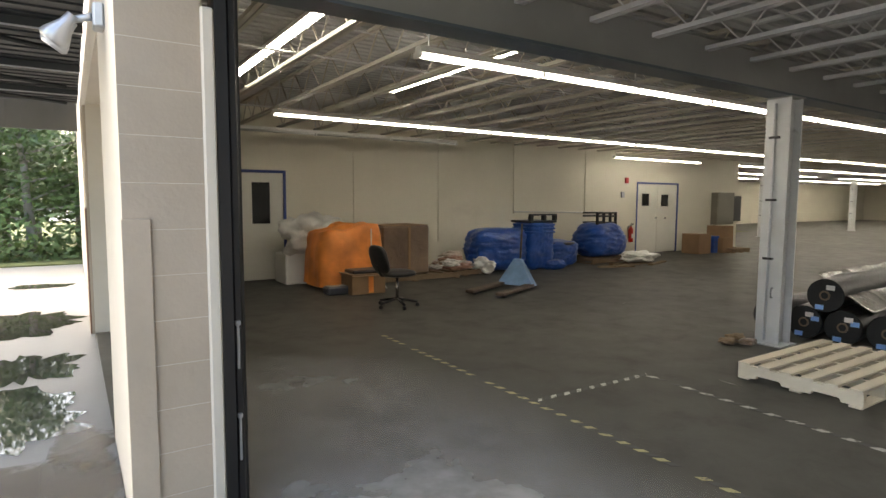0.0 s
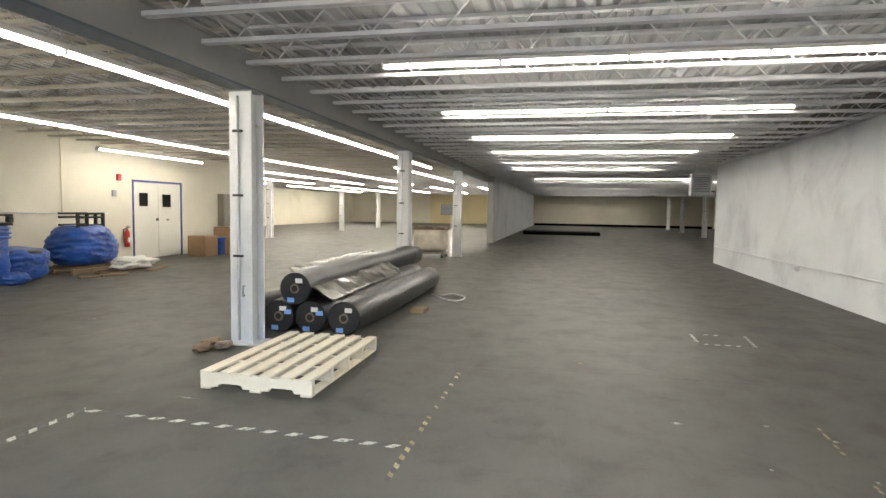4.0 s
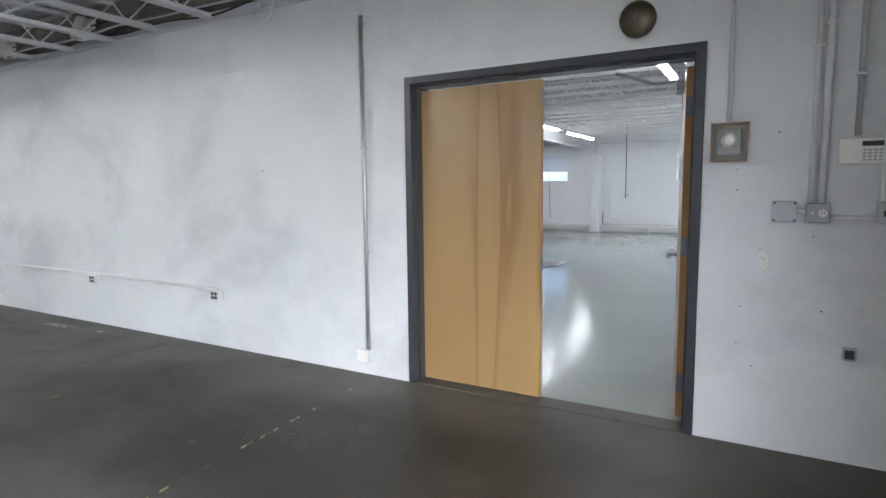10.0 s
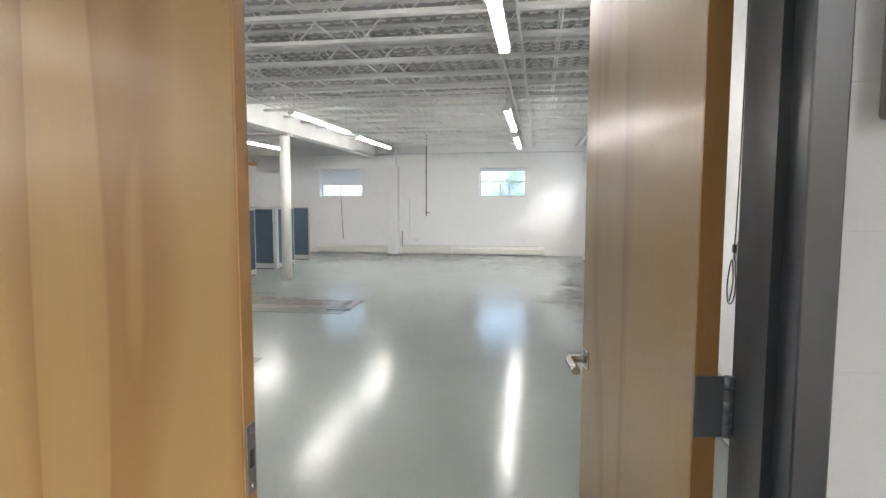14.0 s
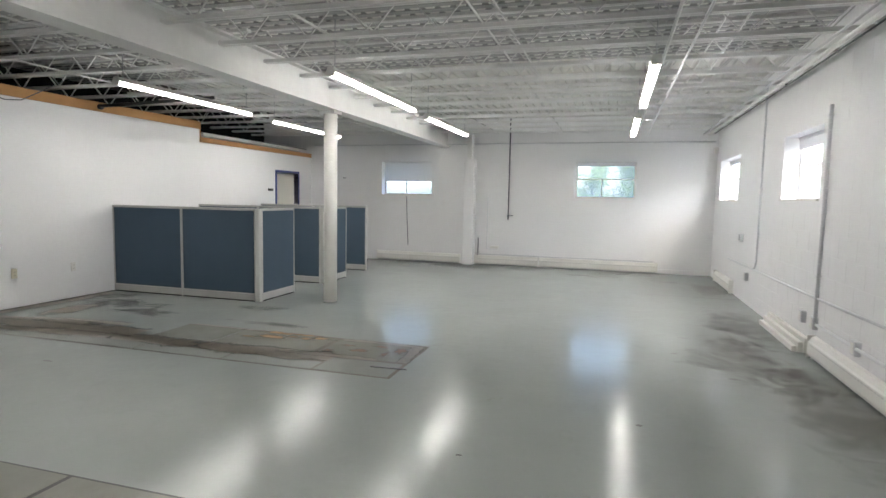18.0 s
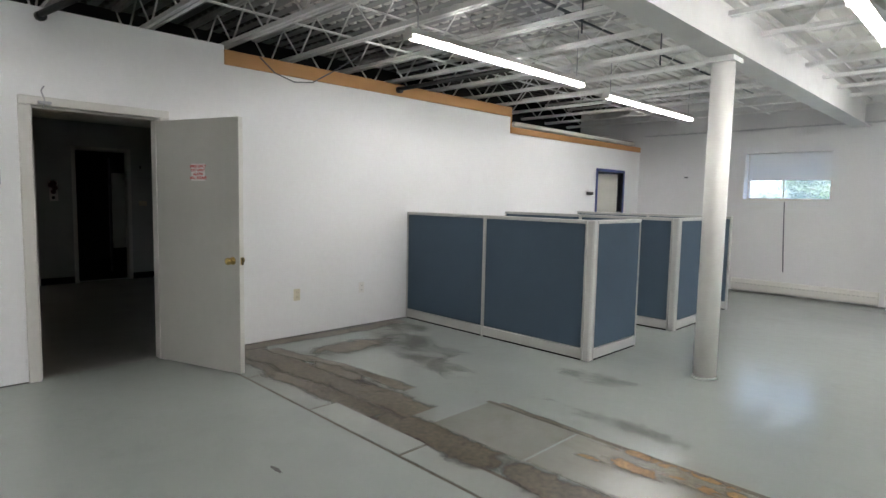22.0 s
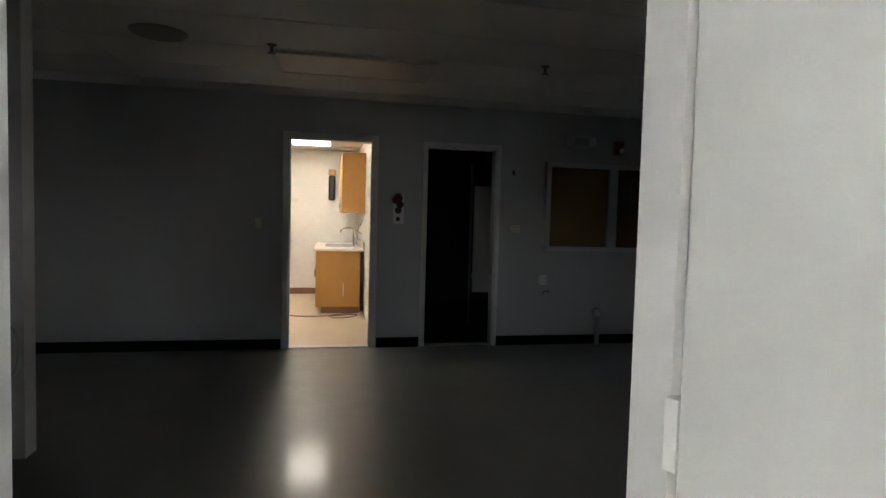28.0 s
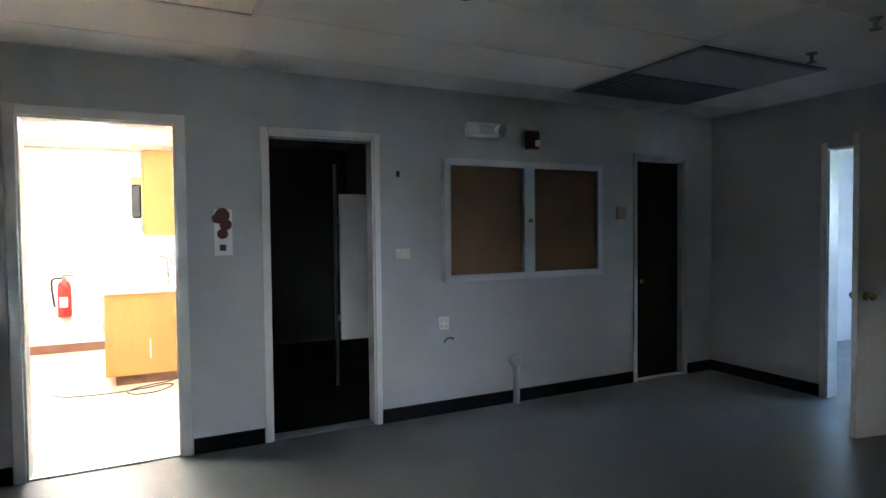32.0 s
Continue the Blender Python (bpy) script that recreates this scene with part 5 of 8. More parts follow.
boxpart("base", M_GALV, fl, (-0.05, 0.0, -0.06, 0.06, -0.06, 0.06), bev=0.01)
rodpart("arm", M_GALV, fl, [(-0.05, 0, 0), (-0.14, 0.05, -0.02)], 0.018)
for dy in (0.0, 0.13):
    bm = bmesh.new()
    spun(bm, [(0.025, 0.0), (0.03, 0.05), (0.06, 0.12), (0.066, 0.15), (0.05, 0.165)], 18, (-0.5, 0.15, -0.7), (-0.13, 0.02 + dy, 0.0))
    part("lamp", bm, M_GALV, fl)

# ---- warehouse doors ----
def steel_door(name, x0, x1, leaves, windows, label):
    ob = thing(name, ((x0 + x1) / 2, 10.08, 0), label, "door")
    w = (x1 - x0) / 2
    boxpart("frame_jamb", M_BLUE, ob, (-w, -w + 0.05, -0.015, 0.15, 0, 2.02), bev=0.003)
    boxpart("frame_jamb", M_BLUE, ob, (w - 0.05, w, -0.015, 0.15, 0, 2.02), bev=0.003)
    boxpart("frame_head", M_BLUE, ob, (-w, w, -0.015, 0.15, 2.02, 2.07), bev=0.003)
    lw = (2 * w - 0.1) / leaves
    for k in range(leaves):
        a = -w + 0.05 + k * lw
        lf = boxpart("leaf", M_CREAMDOOR, ob, (a + 0.003, a + lw - 0.003, 0.01, 0.055, 0.012, 2.015), bev=0.002)
        wx0, wx1, wz0, wz1 = windows[k]
        boxpart("window", M_DARKGLASS, lf, (wx0, wx1, 0.006, 0.0095, wz0, wz1))
        boxpart("window_bead", M_CREAMDOOR, lf, (wx0 - 0.02, wx0, 0.002, 0.009, wz0 - 0.02, wz1 + 0.02), (wx1, wx1 + 0.02, 0.002, 0.009, wz0 - 0.02, wz1 + 0.02), (wx0, wx1, 0.002, 0.009, wz1, wz1 + 0.02), (wx0, wx1, 0.002, 0.009, wz0 - 0.02, wz0))
    return ob


nd = steel_door("steel_door", 3.125, 4.14, 1, [(-0.13, 0.2, 1.07, 1.84)], "closed cream steel door with a tall dark window in a blue frame")
bm = bmesh.new()
spun(bm, [(0.03, 0.0), (0.012, 0.02), (0.03, 0.045), (0.02, 0.065)], 16, (0, -1, 0), (-0.37, 0.01, 0.92))
part("knob", bm, M_CHROME, nd)
dd = steel_door("double_steel_door", 14.325, 16.26, 2, [(-0.72, -0.4, 1.39, 1.74), (0.16, 0.5, 1.37, 1.72)], "closed cream steel double door with small dark windows in a blue frame")
boxpart("push_plate", M_CHROME, dd, (-0.1, 0.0, 0.003, 0.0095, 1.0, 1.06), (0.32, 0.42, 0.003, 0.0095, 1.0, 1.04))
for x in (5.53, 7.57, 9.74, 12.2):
    conduit_run("conduit", [(x, 10.06, 0.6 if x < 9 else 1.2), (x, 10.06, 3.2)], 0.012, M_CREAM, "cream painted conduit or seam cover on the wall")
conduit_run("conduit", [(9.74, 10.05, 1.25), (13.5, 10.05, 1.2)], 0.012, M_CONDUIT, "pale conduit running across the wall")
for x, z, mt in ((13.86, 2.1, M_REDTEXT), (13.7, 1.7, M_BOXGREY)):
    q = thing("wall_device", (x, 10.08, z), "small alarm device on the cream wall", "alarm")
    boxpart("body", mt, q, (-0.06, 0.06, -0.05, 0, -0.08, 0.08), bev=0.006)
pn = thing("electric_panel", (18.5, 10.08, 0.78), "tall grey electrical panel cabinet on the wall", "electrical panel")
boxpart("cabinet", surface("panel_olive", (0.22, 0.20, 0.16), 0.45), pn, (-0.5, 0.45, -0.22, 0, 0, 1.03), bev=0.008)
boxpart("door", surface("panel_olive_door", (0.20, 0.185, 0.15), 0.42), pn, (-0.47, 0.42, -0.235, -0.221, 0.03, 1.0), bev=0.004)
boxpart("side_box", M_PLASTK, pn, (0.46, 0.9, -0.2, 0, 0.1, 0.92), bev=0.008)


def extinguisher(m, label):
    ob = thing("fire_extinguisher", m, label, "extinguisher", "fire extinguishers")
    bm = bmesh.new()
    spun(bm, [(0.06, 0.0), (0.068, 0.015), (0.068, 0.36), (0.05, 0.41), (0.022, 0.43), (0.022, 0.45)], 18)
    part("cylinder", bm, M_RED, ob)
    boxpart("valve", M_CHROME, ob, (-0.02, 0.02, -0.02, 0.02, 0.45, 0.48))
    boxpart("handle", M_PLASTK, ob, (-0.015, 0.015, -0.1, 0.02, 0.485, 0.5), (-0.015, 0.015, -0.09, 0.0, 0.515, 0.53))
    cablepart("hose", M_PLASTK, ob, [(0, 0.02, 0.46), (0, 0.11, 0.45), (0, 0.125, 0.36), (0, 0.1, 0.12)], 0.012)
    boxpart("label_band", M_PAPER, ob, (-0.071, -0.03, -0.04, 0.04, 0.12, 0.24))
    boxpart("bracket", M_GALV, ob, (0.06, 0.085, -0.02, 0.02, 0.1, 0.44))
    return ob


extinguisher(pose(14.02, 9.99, 0.36, 0, 0, 90), "red fire extinguisher hung on the cream wall")

# ---- goods along the north wall ----
def old_pallet(m, w, d, label):
    ob = thing("wooden_pallet", m, label, "pallet", "old pallets")
    for y in (-d / 2 + 0.04, 0, d / 2 - 0.04):
        boxpart("stringer", M_OLDPINE, ob, (-w / 2, w / 2, y - 0.02, y + 0.02, 0.018, 0.105))
    n = 7
    for k in range(n):
        x = -w / 2 + 0.05 + (w - 0.1) * k / (n - 1)
        boxpart("deck_board", M_OLDPINE, ob, (x - 0.045, x + 0.045, -d / 2, d / 2, 0.106, 0.124))
        if k in (0, 3, 6):
            boxpart("base_board", M_OLDPINE, ob, (x - 0.045, x + 0.045, -d / 2, d / 2, 0.0, 0.017))
    return ob


def creased(bm, sx, sy, sz, seed, sq=4.0):
    """A load in stretch wrap: a rounded box with bands of wrap and slanting creases, resting on zero."""
    g = bmesh.ops.create_icosphere(bm, subdivisions=5, radius=1.0)
    for v in g["verts"]:
        p = v.co.normalized()
        q = p * (abs(p.x) ** sq + abs(p.y) ** sq + abs(p.z) ** sq) ** (-1 / sq)
        w = Vector((seed * 3.1, seed, seed * 1.7))
        big = noise.noise(q * 1.3 + w)
        slant = 1 - abs(noise.noise(Vector((q.x * 1.3 + q.y * 1.1, q.z * 3.2 + q.x * 1.4 * math.sin(seed), seed)) * 1.7))
        fine = 1 - abs(noise.noise(Vector((q.x * 1.2, q.y * 1.2, q.z * 7 + q.x * 2)) + w))
        k = 1 + 0.10 * big + 0.09 * (slant ** 5 - 0.3) + 0.035 * (fine ** 4 - 0.3) - 0.05 * max(0.0, -q.z)
        q = Vector((q.x * k, q.y * k, q.z * (1 + 0.08 * big)))
        v.co = (q.x * sx / 2, q.y * sy / 2, max(0.0, sz / 2 + q.z * sz / 2))
    for f_ in bm.faces:
        f_.smooth = True


def bundle(name, mat, label, cat, loc, size, seed, rough=0.07, sq=4.0):
    ob = thing(name, loc, label, cat)
    bm = bmesh.new()
    if name == "wrapped_load":
        creased(bm, *size, seed, sq)
    else:
        lump(bm, 0, 0, 0, *size, seed=seed, rough=rough, sq=sq)
    part("wrap", bm, mat, ob)
    return ob


old_pallet(pose(6.1, 9.0, 0), 2.0, 1.0, "old wooden pallet under wrapped cartons")
old_pallet(pose(7.35, 9.15, 0), 1.2, 1.0, "old wooden pallet carrying bagged goods")
old_pallet(pose(11.9, 9.25, 0), 1.5, 1.0, "old wooden pallet under a blue wrapped load")
def draped(bm, sx, sy, top, hem, seed, n=72, m=26):
    """A sheet thrown over a load: flat sagging top, rounded edges, folded sides down to an uneven hem."""
    rings = []
    for j in range(m + 1):
        v = j / m
        ring = []
        for i in range(n):
            a = 2 * math.pi * i / n
            c, d = math.cos(a), math.sin(a)
            k = (abs(c) ** 5 + abs(d) ** 5) ** -0.2
            lump_ = noise.noise(Vector((c * 1.6 + seed, d * 1.6, v * 2)))
            if v < 0.4:
                r = v / 0.4 * 0.97
                z = top - 0.05 * r ** 6 - 0.16 * r * max(0.0, -c) + 0.09 * noise.noise(Vector((c * r * 2 + seed, d * r * 2, 3)))
            else:
                q_ = (v - 0.4) / 0.6
                fold = abs(noise.noise(Vector((c * 4.2 + seed, d * 4.2, 0.4 * q_)))) ** 0.7
                r = 0.97 + 0.05 * min(1, q_ * 5) + 0.1 * q_ * q_ + (0.15 * fold - 0.05) * q_ + 0.05 * lump_
                crown_ = top - 0.05 - 0.16 * max(0.0, -c)
                z = crown_ - (crown_ - hem(c, d)) * q_
            ring.append(bm.verts.new((sx / 2 * c * k * r, sy / 2 * d * k * r, z + 0.02 * lump_)))
        rings.append(ring)
    bm.faces.new(rings[0][::-1])
    for p, q_ in zip(rings[1:], rings[2:]):
        for i in range(n):
            bm.faces.new((p[i], q_[i], q_[(i + 1) % n], p[(i + 1) % n])).smooth = True
    for i in range(n):
        bm.faces.new((rings[0][i], rings[1][i], rings[1][(i + 1) % n], rings[0][(i + 1) % n])).smooth = True


ot = thing("tarp_covered_load", (4.74, 8.75, 0.06), "bulging load under a creased bright orange tarpaulin", "tarpaulin load")
bm = bmesh.new()
draped(bm, 1.16, 1.0, 1.05, lambda c, d: 0.0 + 0.34 * max(0.0, c + 0.15) + 0.12 * max(0.0, d), 2.3)
part("tarpaulin", bm, M_ORANGE, ot)
boxpart("load", M_CARD, ot, (-0.44, 0.42, -0.36, 0.36, 0.0, 0.9), bev=0.05)
for x in (0.30,):
    cablepart("strap", M_POLY, ot, [(x, -0.5, 0.96), (x - 0.05, -0.62, 0.6), (x - 0.02, -0.68, 0.2), (x + 0.16, -0.78, -0.05)], 0.011, 4, "pale webbing strap")
bundle("poly_sheet_heap", M_POLY, "crumpled clear plastic sheeting heaped by the door", "plastic sheet", (4.4, 9.35, 0.5), (1.15, 0.75, 0.72), 7, 0.6, 2.2)
wsp = thing("white_goods_box", (4.25, 9.55, 0), "pale box standing under plastic sheeting", "box")
boxpart("box", M_PLASTW, wsp, (-0.4, 0.4, -0.3, 0.35, 0, 0.55), bev=0.02)
wc = thing("wrapped_carton", (5.98, 9.0, 0.124), "large brown carton in clear stretch film", "carton")
boxpart("carton", M_CARDG, wc, (-0.55, 0.45, -0.42, 0.42, 0, 0.92), bev=0.03)
boxpart("top_sheet", M_CARD, wc, (-0.53, 0.43, -0.4, 0.4, 0.921, 0.935))
boxpart("corner_post", M_CARD, wc, (-0.02, 0.03, -0.435, -0.421, 0.02, 0.9))
M_SACK = film_wrap("reddish_bagged_goods", (0.36, 0.20, 0.14), 0.4, 0.6, 6.0)
M_SACKW = film_wrap("cream_bagged_goods", (0.52, 0.44, 0.36), 0.4, 0.7, 7.0)
rnd_s = random.Random(4)
for k in range(16):
    lay = 0 if k < 9 else (1 if k < 14 else 2)
    q = bundle("filled_sack", (M_SACK, M_POLY, M_SACK, M_SACKW)[k % 4], "limp bag of goods piled on a pallet", "sack", (7.3 + rnd_s.uniform(-0.42, 0.42) * (1 - 0.25 * lay), 9.0 + rnd_s.uniform(-0.3, 0.3), 0.124 + 0.085 * lay), (rnd_s.uniform(0.3, 0.5), rnd_s.uniform(0.26, 0.36), rnd_s.uniform(0.1, 0.16)), 20 + k, 0.5, 2.4)
bundle("poly_sheet_heap", M_POLY, "loose clear plastic film trailing off a pallet", "plastic sheet", (7.85, 8.75, 0.0), (0.4, 0.5, 0.32), 31, 0.6, 2.0)
bl = bundle("wrapped_load", M_WRAPB, "bulging load in shiny blue stretch wrap", "wrapped load", (8.55, 9.2, 0.0), (1.28, 0.95, 0.94), 3, 0.08, 4.0)
b2 = bundle("wrapped_load", M_WRAPB, "tall stack in ridged blue wrap under a black tray", "wrapped load", (9.42, 8.95, 0.0), (0.74, 0.66, 1.08), 4, 0.06, 7.0)
boxpart("black_tray", M_WRAPK, b2, (-0.4, 0.38, -0.34, 0.34, 1.04, 1.09), bev=0.015)
for x in (-0.4, -0.02, 0.3):
    boxpart("tray_post", M_WRAPK, b2, (x, x + 0.09, -0.34, -0.24, 1.09, 1.2), bev=0.012)
boxpart("tray_rail", M_WRAPK, b2, (-0.4, 0.39, -0.33, -0.25, 1.2, 1.235), bev=0.012)
for z in (0.80, 0.88, 0.96):
    bm = bmesh.new()
    lump(bm, 0, 0, z, 0.80, 0.71, 0.06, int(z * 100), 0.03, 6.0)
    part("wrap_ridge", bm, M_WRAPB, b2)
bm = bmesh.new()
lump(bm, 0.30, -0.34, 0.0, 0.5, 0.4, 0.22, 9, 0.3, 2.5)
part("loose_tail", bm, M_WRAPB, b2)
b3 = bundle("wrapped_load", M_WRAPB, "low round bundle in blue wrap with a black rim", "wrapped load", (10.28, 9.05, 0.0), (0.78, 0.74, 0.62), 5, 0.06, 3.6)
bm = bmesh.new()
spun(bm, [(0.33, 0.0), (0.385, 0.02), (0.385, 0.05), (0.33, 0.07)], 20, (0, 0, 1), (0, 0, 0.5))
part("black_rim", bm, M_WRAPK, b3)
b4 = bundle("wrapped_load", M_WRAPB, "tapering load in blue wrap with an open black crate on top", "wrapped load", (11.9, 9.25, 0.124), (1.36, 0.95, 0.86), 6, 0.08, 3.6)
for v in b4.children[0].data.vertices:
    k = 1 - 0.32 * max(0.0, v.co.z - 0.25) / 0.65
    v.co.x *= k
for z in (0.84, 1.0, 1.08):
    boxpart("crate_rail", M_WRAPK, b4, (-0.36, 0.36, -0.24, -0.19, z, z + 0.045), (-0.36, 0.36, 0.2, 0.25, z, z + 0.045), bev=0.008)
for x in (-0.36, -0.13, 0.1, 0.3):
    boxpart("crate_post", M_WRAPK, b4, (x, x + 0.06, -0.245, -0.185, 0.78, 1.12), bev=0.008)
boxpart("crate_floor", M_WRAPK, b4, (-0.35, 0.35, -0.2, 0.2, 0.8, 0.84))
bundle("rag_heap", M_POLY, "heap of white rags and film on loose boards", "rags", (12.3, 8.35, 0.045), (0.95, 0.6, 0.26), 41, 0.5, 2.2)
for x, y, a, L in ((11.9, 8.2, 8, 1.6), (11.2, 8.1, -20, 0.9), (12.7, 8.1, 18, 1.0), (12.2, 8.5, 2, 1.5)):
    q = thing("loose_board", pose(x, y, 0, 0, 0, a), "loose brown board lying on the floor", "board", "loose boards")
    boxpart("board", M_OLDPINE, q, (-L / 2, L / 2, -0.06, 0.06, 0, 0.04), bev=0.004)
for x, y, sx, sz, m, lab in ((16.1, 9.3, 0.6, 0.58, M_CARD, "brown cardboard carton by the wall"), (16.75, 9.35, 0.3, 0.5, M_WRAPB, "small blue drum beside cartons"), (17.1, 9.2, 0.55, 0.45, M_CARD, "brown carton on the floor"), (17.15, 9.22, 0.5, 0.35, M_CARD, "brown carton stacked on another")):
    q = thing("carton", (x, y, 0.45 if "stacked" in lab else 0), lab, "carton", "cartons by the panel")
    boxpart("box", m, q, (-sx / 2, sx / 2, -0.28, 0.28, 0, sz), bev=0.012)
    boxpart("tape", M_IVORY, q, (-sx / 2 + 0.01, sx / 2 - 0.01, -0.03, 0.03, sz, sz + 0.002))
old_pallet(pose(17.5, 9.1, 0), 0.9, 0.8, "dark old pallet beside cartons")
cx = thing("carton", (4.72, 7.85, 0), "open brown cardboard carton with an orange mark", "carton")
boxpart("box", M_CARD, cx, (-0.32, 0.28, -0.22, 0.22, 0, 0.33), bev=0.008)
boxpart("flap", M_CARD, cx, (-0.32, 0.28, -0.3, -0.22, 0.3, 0.31), (-0.32, 0.28, 0.22, 0.32, 0.31, 0.32))
boxpart("mark", M_ORANGE, cx, (-0.03, 0.06, -0.2225, -0.2205, 0.02, 0.3))
boxpart("carton_filling", M_PLASTK, cx, (-0.28, 0.24, -0.18, 0.18, 0.331, 0.39), bev=0.02)
shoe = thing("floor_sweeper_head", (4.35, 7.9, 0), "dark grey machine part lying on the floor", "machine part")
boxpart("body", M_HINGE, shoe, (-0.3, 0.12, -0.12, 0.12, 0, 0.14), bev=0.03)
wt = thing("low_white_unit", (2.65, 9.4, 0), "white unit on a low stand by the wall", "cabinet")
boxpart("body", M_PLASTW, wt, (-0.5, 0.25, -0.35, 0.3, 0.2, 0.52), bev=0.01)
for x in (-0.45, 0.2):
    boxpart("leg", M_PLASTW, wt, (x, x + 0.06, -0.34, -0.26, 0, 0.2), (x, x + 0.06, 0.2, 0.28, 0, 0.2))

# ---- office chair ----
oc2 = thing("office_chair", pose(4.56, 6.42, 0, 0, 0, 95), "black swivel office chair on a five-star base", "chair")
for k in range(5):
    a = 2 * math.pi * k / 5 + 0.4
    lg = cablepart("base_arm", M_PLASTK, oc2, [(0, 0, 0.12), (0.15 * math.cos(a), 0.15 * math.sin(a), 0.1), (0.29 * math.cos(a), 0.29 * math.sin(a), 0.075)], 0.02, 6)
    bm = bmesh.new()
    spun(bm, [(0.024, -0.02), (0.03, -0.01), (0.03, 0.01), (0.024, 0.02)], 12, (math.sin(a), -math.cos(a), 0), (0.29 * math.cos(a), 0.29 * math.sin(a), 0.03))
    part("caster", bm, M_PLASTK, lg)
rodpart("gas_lift", M_CHROME, oc2, [(0, 0, 0.1), (0, 0, 0.44)], 0.022, 10)
bm = bmesh.new()
lump(bm, 0, 0, 0.44, 0.5, 0.48, 0.1, 3, 0.02, 3.0)
part("seat", bm, M_PLASTK, oc2)
bm = bmesh.new()
lump(bm, 0, 0, 0, 0.44, 0.09, 0.42, 5, 0.02, 3.0)
bk = part("backrest", bm, M_PLASTK, oc2)
bk.matrix_local = pose(-0.02, 0.25, 0.5, -16, 0, 0)
cablepart("back_bar", M_PLASTK, oc2, [(0, 0.1, 0.45), (0, 0.26, 0.47), (0, 0.32, 0.62)], 0.02, 6)

# ---- pallet jack ----
pj = thing("pallet_jack", pose(7.35, 7.0, 0, 0, 0, 205), "faded blue pallet jack with rusty forks", "pallet jack")
for y in (-0.27, 0.27):
    fk = boxpart("fork", M_JACKFORK, pj, (0.15, 1.35, y - 0.075, y + 0.075, 0.04, 0.09), bev=0.01)
    rodpart("roller", M_PLASTK, fk, [(1.2, y - 0.04, 0.038), (1.2, y + 0.04, 0.038)], 0.037, 12)
bm = bmesh.new()
vs = [bm.verts.new(p) for p in ((0.22, -0.34, 0.05), (0.22, 0.34, 0.05), (0.12, 0.07, 0.5), (0.12, -0.07, 0.5), (0.02, -0.34, 0.05), (0.02, 0.34, 0.05), (0.04, 0.07, 0.5), (0.04, -0.07, 0.5))]
for q in ((0, 1, 2, 3), (5, 4, 7, 6), (1, 5, 6, 2), (4, 0, 3, 7), (3, 2, 6, 7), (4, 5, 1, 0)):
    bm.faces.new([vs[i] for i in q])
part("frame", bm, M_JACK, pj)
rodpart("pump", M_HINGE, pj, [(0.0, 0, 0.1), (0.0, 0, 0.42)], 0.04, 10)
rodpart("wheel", M_PLASTK, pj, [(-0.02, -0.09, 0.09), (-0.02, 0.09, 0.09)], 0.09, 16)
cablepart("handle", M_JACKFORK, pj, [(0.0, 0, 0.4), (-0.05, 0, 0.85), (-0.06, 0.0, 1.12)], 0.018, 8)

# ---- new pallet and wrapped rolls beside the column ----
np_ = thing("wooden_pallet", (6.29, 1.49, 0.019), "new pale pine pallet lying by the column", "pallet")
L, D = 0.76, 0.475
for x in (-L + 0.03, -0.36, 0.0, 0.36, L - 0.03):
    bm = bmesh.new()
    prof = [(-D, 0.0), (-D + 0.15, 0.0), (-D + 0.158, 0.022), (-D + 0.175, 0.03), (-0.135, 0.03), (-0.118, 0.022), (-0.11, 0.0), (0.11, 0.0), (0.118, 0.022), (0.135, 0.03), (D - 0.175, 0.03), (D - 0.158, 0.022), (D - 0.15, 0.0), (D, 0.0), (D, 0.105), (-D, 0.105)]
    r0 = [bm.verts.new((x - 0.022, y, z)) for y, z in prof]
    r1 = [bm.verts.new((x + 0.022, y, z)) for y, z in prof]
    bm.faces.new(r0)
    bm.faces.new(r1[::-1])
    for i in range(len(prof)):
        j = (i + 1) % len(prof)
        bm.faces.new((r0[i], r0[j], r1[j], r1[i]))
    part("stringer", bm, M_PINE, np_)
for k in range(6):
    y = -D + 0.05 + (2 * D - 0.1) * k / 5
    boxpart("deck_board", M_PINE, np_, (-L, L, y - 0.047 - 0.005 * (k % 2), y + 0.047, 0.106, 0.126), bev=0.002)
for y in (-D + 0.05, 0.0, D - 0.05):
    boxpart("bottom_board", M_PINE, np_, (-L, L, y - 0.045, y + 0.045, -0.018, -0.001), bev=0.002)

